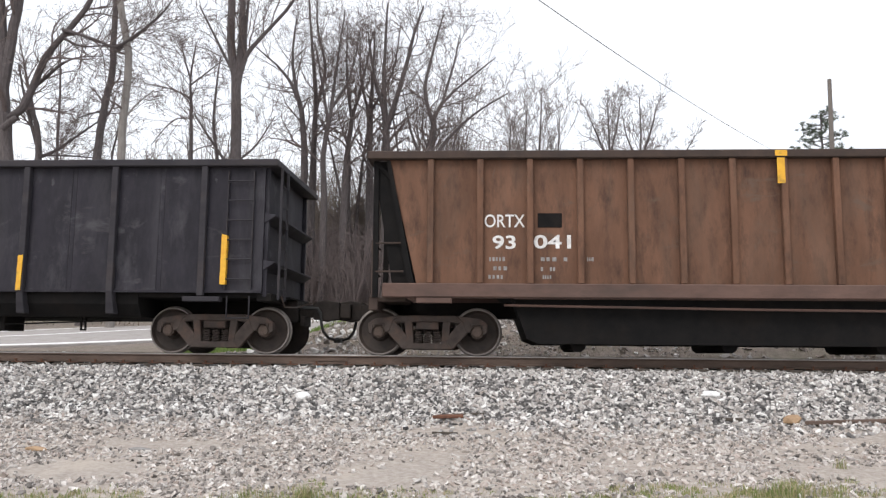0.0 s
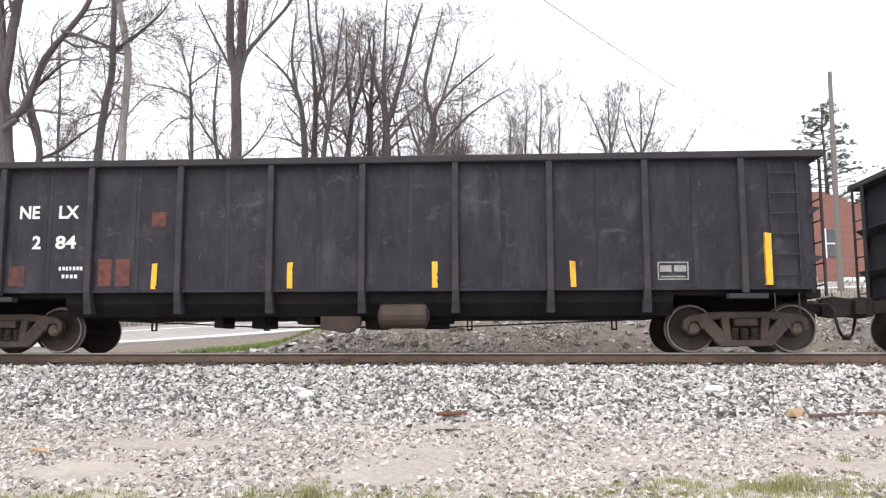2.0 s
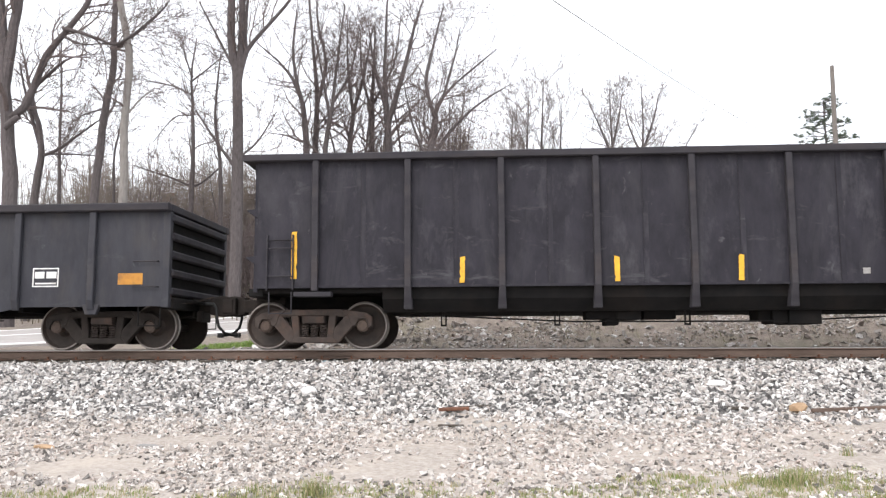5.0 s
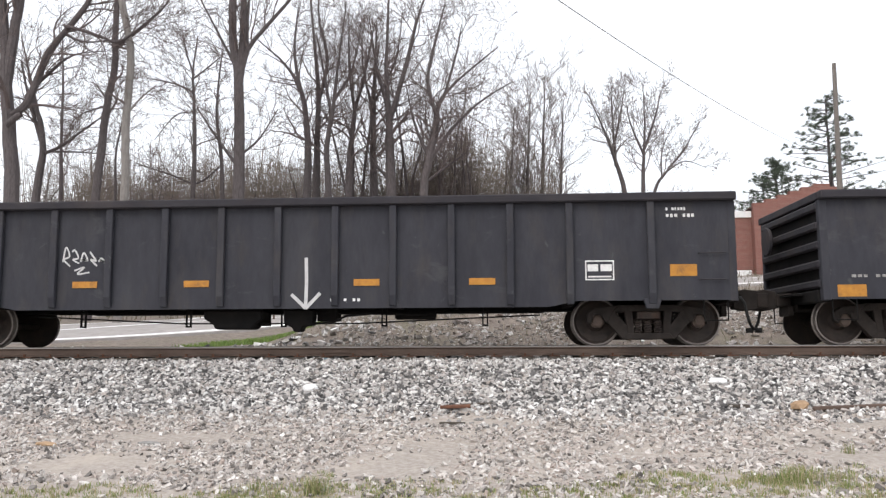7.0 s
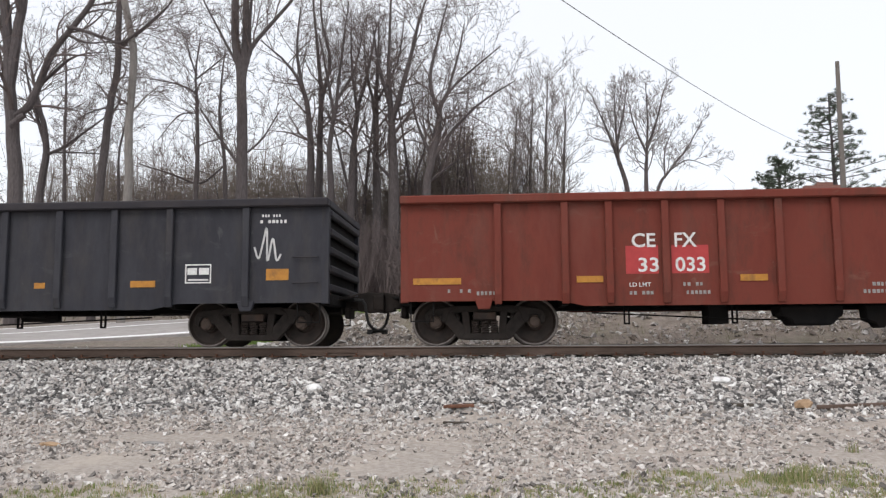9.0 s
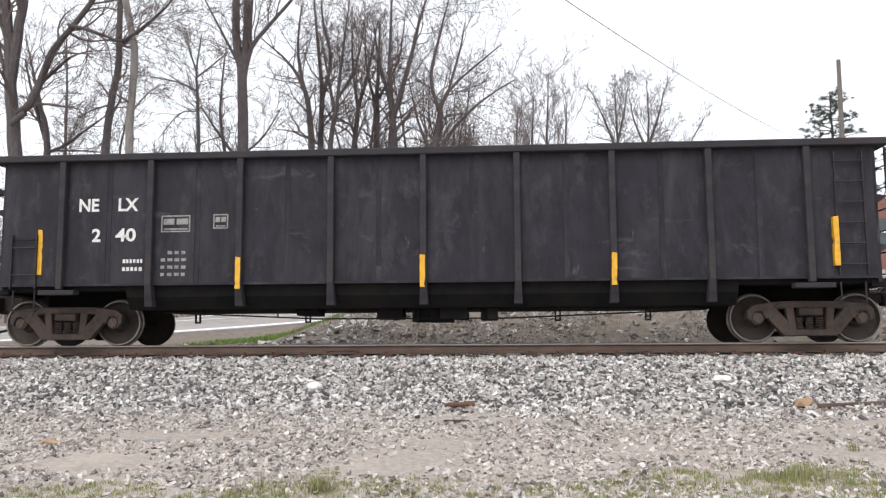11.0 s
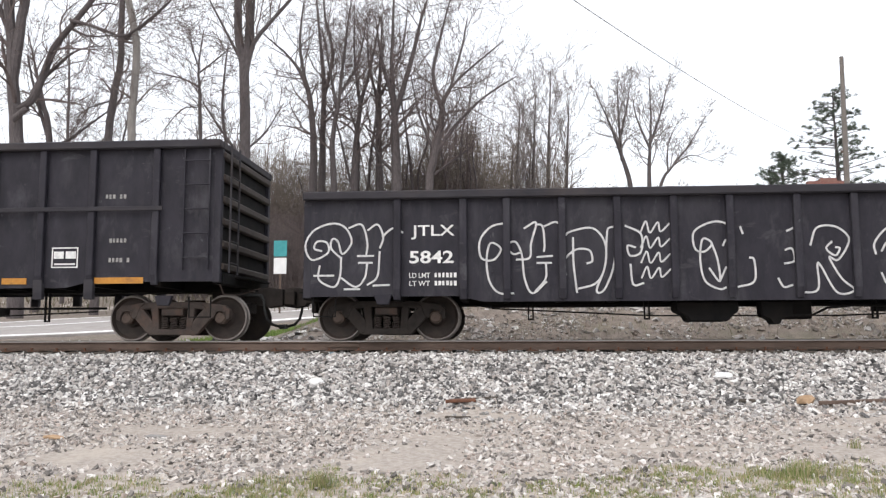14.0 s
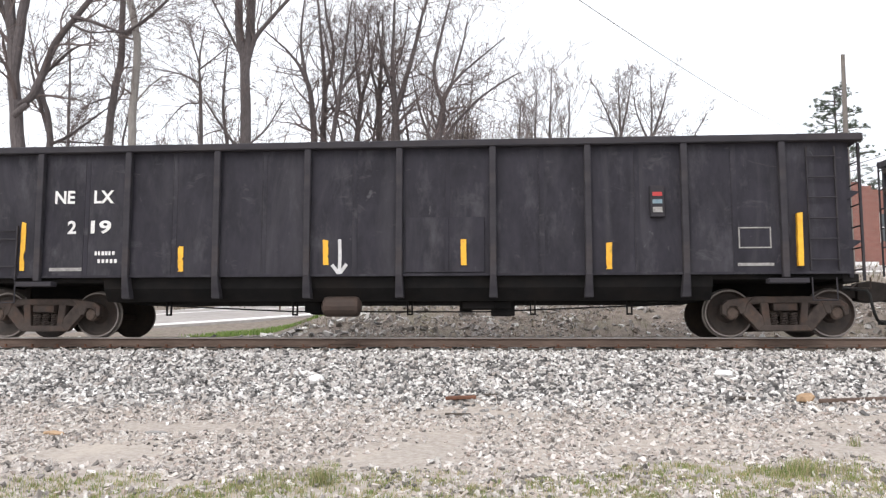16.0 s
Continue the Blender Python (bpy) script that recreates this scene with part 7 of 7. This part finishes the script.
# ---- pole, cable, signs ----
pole = thing("utility_pole", "tall weathered wooden utility pole", "utility pole", at=(19.05, 46, gz(19.05, 46)))
part("pole", Geo().tube([(0, 0, 0), (0.02, 0, 6), (0.1, 0, 17.1 - gz(19.05, 46))], [0.17, 0.15, 0.11], 10).mesh("pole"), M["pole"], pole)
part("cable_hook", Geo().box(-0.22, 0.0, -0.05, 0.05, 11.62 - gz(19.05, 46), 11.75 - gz(19.05, 46)).mesh("cable_hook"), M["rail"], pole)
A, B = Vector((18.85, 46, 11.7)), Vector((-5.1, 2.8, 6.9))
pts = [A.lerp(B, k / 40) - Vector((0, 0, 0.8 * 4 * (k / 40) * (1 - k / 40))) for k in range(41)]
tagged(part("overhead_cable", Geo().tube(pts, 0.009, 5).mesh("overhead_cable"), M["cable"]), "thin sagging overhead cable running to the utility pole", "cable")


def road_sign(x, y, z, board, label, w=0.45, h=0.6):
    g0 = gz(x, y)
    t = thing("road_sign", label, "sign", at=(x, y, g0))
    part("post", Geo().box(-0.03, 0.03, -0.03, 0.03, 0, z + h - g0).mesh("post"), M["rail"], t)
    part("board", Geo().box(-w / 2, w / 2, -0.06, -0.031, z - g0, z - g0 + h).mesh("board", bevel=0.004), board, t)
    return t


s1 = road_sign(-8.3, 30, 4.5, M["sign"], "blue-green road sign over a white plate", 0.5, 0.6)
part("plate", Geo().box(-0.24, 0.24, -0.06, -0.031, 3.85 - gz(-8.3, 30), 4.45 - gz(-8.3, 30)).mesh("plate"), M["trim"], s1, "white lower plate")
t = thing("road_sign", "round grey sign on a thin leaning post", "sign", at=(4.5, 33, gz(4.5, 33)))
h = 4.68 - gz(4.5, 33)
part("post", Geo().tube([(0.12, 0, 0), (0, 0, h)], 0.03, 6).mesh("post"), M["rail"], t)
part("board", Geo().lathe([(-0.05, 0.19), (-0.035, 0.2), (-0.031, 0.19)], 20, "y", (0, 0, h)).mesh("board"), M["cable"], t, "round pale grey board")
road_sign(8.2, 50, 5.95, M["trim"], "small white sign board by the far lot", 0.38, 0.48)


def street_lamp(x, y, top):
    g0 = gz(x, y)
    t = thing("street_lamp", "grey street lamp with a short arm and pale head", "street lamp", at=(x, y, g0))
    h = top - g0
    part("pole", Geo().tube([(0, 0, 0), (0, 0, h * 0.6), (0, 0, h)], [0.11, 0.09, 0.07], 8).mesh("pole"), M["pole"], t)
    part("arm", Geo().tube([(0, 0, h - 0.25), (-0.3, 0, h), (-0.62, 0, h + 0.1)], 0.03, 6).mesh("arm"), M["rail"], t)
    part("lamp_head", Geo().prism([(-0.55, h + 0.04), (-0.58, h + 0.16), (-0.95, h + 0.20), (-1.0, h + 0.1)], -0.11, 0.11).mesh("lamp_head", bevel=0.02), M["trim"], t, "pale grey lamp head")


street_lamp(8.95, 48, 9.05)


def far_shed():
    t = thing("shed", "low white shed with grey roof beyond the lot", "shed", at=(12.6, 68, gz(12.6, 68)))
    part("wall", Geo().box(0, 2.3, 0, 2.5, 0, 1.75).mesh("wall"), M["siding"], t)
    part("roof", Geo().prism([(-0.15, 1.75), (2.45, 1.75), (1.15, 2.3)], -0.2, 2.7).mesh("roof"), M["shingle"], t)
    part("door", Geo().box(0.7, 1.4, -0.03, -0.003, 0, 1.4).mesh("door"), M["glass"], t)


far_shed()

# ---- litter and loose pieces by the track ----
def lump(name, x, y, sx, sy, sz, material, label, category, seed, tilt=0):
    rd = random.Random(seed)
    bm = bmesh.new()
    bmesh.ops.create_icosphere(bm, subdivisions=2, radius=1)
    for v in bm.verts:
        k = 1 + 0.25 * noise.noise(v.co * 1.7 + Vector((seed, 0, 0)))
        v.co = Vector((v.co.x * sx * k, v.co.y * sy * k, max(-0.3, v.co.z) * sz * k))
    me = bpy.data.meshes.new(name)
    bm.to_mesh(me)
    bm.free()
    return tagged(part(name, me, material, None, "", pose(x, y, ground_z(x, y) + sz * 0.3, tilt, 0, rd.uniform(-40, 40))), label, category)


lump("litter", -2.90, 12.62, 0.15, 0.11, 0.08, M["litter"], "crumpled white litter on the ballast", "litter", 3)
lump("litter", -2.48, 8.05, 0.05, 0.04, 0.025, M["litter"], "white scrap of litter on the gravel", "litter", 4)
lump("rock", 3.35, 12.9, 0.16, 0.12, 0.07, M["litter"], "pale flat rock on the ballast", "rock", 5)
lump("rock", 4.25, 12.0, 0.17, 0.10, 0.09, M["tan"], "tan lump of stone by the track", "rock", 6)
lump("rock", -5.55, 9.9, 0.16, 0.07, 0.035, M["tan"], "tan flat stone on the gravel", "rock", 7)
lump("litter", -3.0, 14.3, 0.14, 0.06, 0.05, M["blue"], "crushed blue plastic beside the rail", "litter", 8)
lump("rock", -4.3, 10.0, 0.15, 0.06, 0.03, M["stone_one"], "flat grey stone on the gravel", "rock", 9)


def plank(name, x, y, l, w, h, rz, material, label, category, tilt=0):
    return tagged(part(name, Geo().box(-l / 2, l / 2, -w / 2, w / 2, 0, h).mesh(name, bevel=min(w, h) * 0.2), material, None, "", pose(x, y, ground_z(x, y) + 0.012, 0, tilt, rz)), label, category)


plank("rusty_plate", -0.62, 11.95, 0.44, 0.22, 0.045, 4, M["rust"], "rust-orange iron plate lying on the ballast", "scrap iron", -2)
plank("old_board", -0.30, 12.05, 0.5, 0.06, 0.03, 12, M["tie"], "weathered grey stick beside the plate", "board", -2)
plank("old_board", -0.62, 11.2, 0.35, 0.05, 0.03, -5, M["tie"], "weathered grey stick on the gravel", "board")
plank("rusty_bar", 5.05, 11.9, 1.35, 0.07, 0.06, 3, M["rail"], "rusty iron bar lying on the ballast", "scrap iron", -2)
plank("old_board", 3.4, 12.0, 0.3, 0.06, 0.05, -8, M["tie"], "dark splinter of timber on the ballast", "board")


def single_stones():
    me = [Geo().add(CUBE_V * (1 + np.random.default_rng(k).uniform(-0.4, 0.25, (8, 3))) * np.array([0.03, 0.025, 0.019]), [tuple(f) for f in CUBE_F]).mesh("stone") for k in range(8)]
    for m in me:
        m.materials.append(M["stone_one"])
    r = np.random.default_rng(77)
    for k in range(280):
        x, y = r.uniform(-4.0, 3.6), r.uniform(10.9, 12.3)
        part("stone", me[k % 8], None, ground, "", pose(x, y, ground_z(x, y) + 0.012, *r.uniform(-25, 25, 2), r.uniform(0, 360)))


single_stones()


# ---- what moves ----
TRAVEL = [(0.0, 0.0), (0.5, 6.76), (1.0, 13.54), (1.5, 20.40), (2.0, 26.84), (2.5, 33.66), (3.0, 40.50), (3.5, 47.34), (4.0, 54.15), (6.0, 81.12), (8.0, 108.18), (10.0, 135.25), (12.0, 162.28), (14.0, 189.24), (15.0, 202.67), (16.0, 216.06)]


def motions():
    for wagon, x in WAGONS:
        walk(wagon, [(t, pose(x + s, TRACK_Y, RAIL_TOP)) for t, s in TRAVEL])
    rows = [(k / FPS, 13.51 * k / FPS / WHEEL_R) for k in range(0, 16 * FPS + 1)]
    for wheels, x in WHEELSETS:
        walk(wheels, [(t, Matrix.Translation((x, 0, WHEEL_R)) @ Matrix.Rotation(a % (2 * math.pi), 4, "Y")) for t, a in rows])


motions()
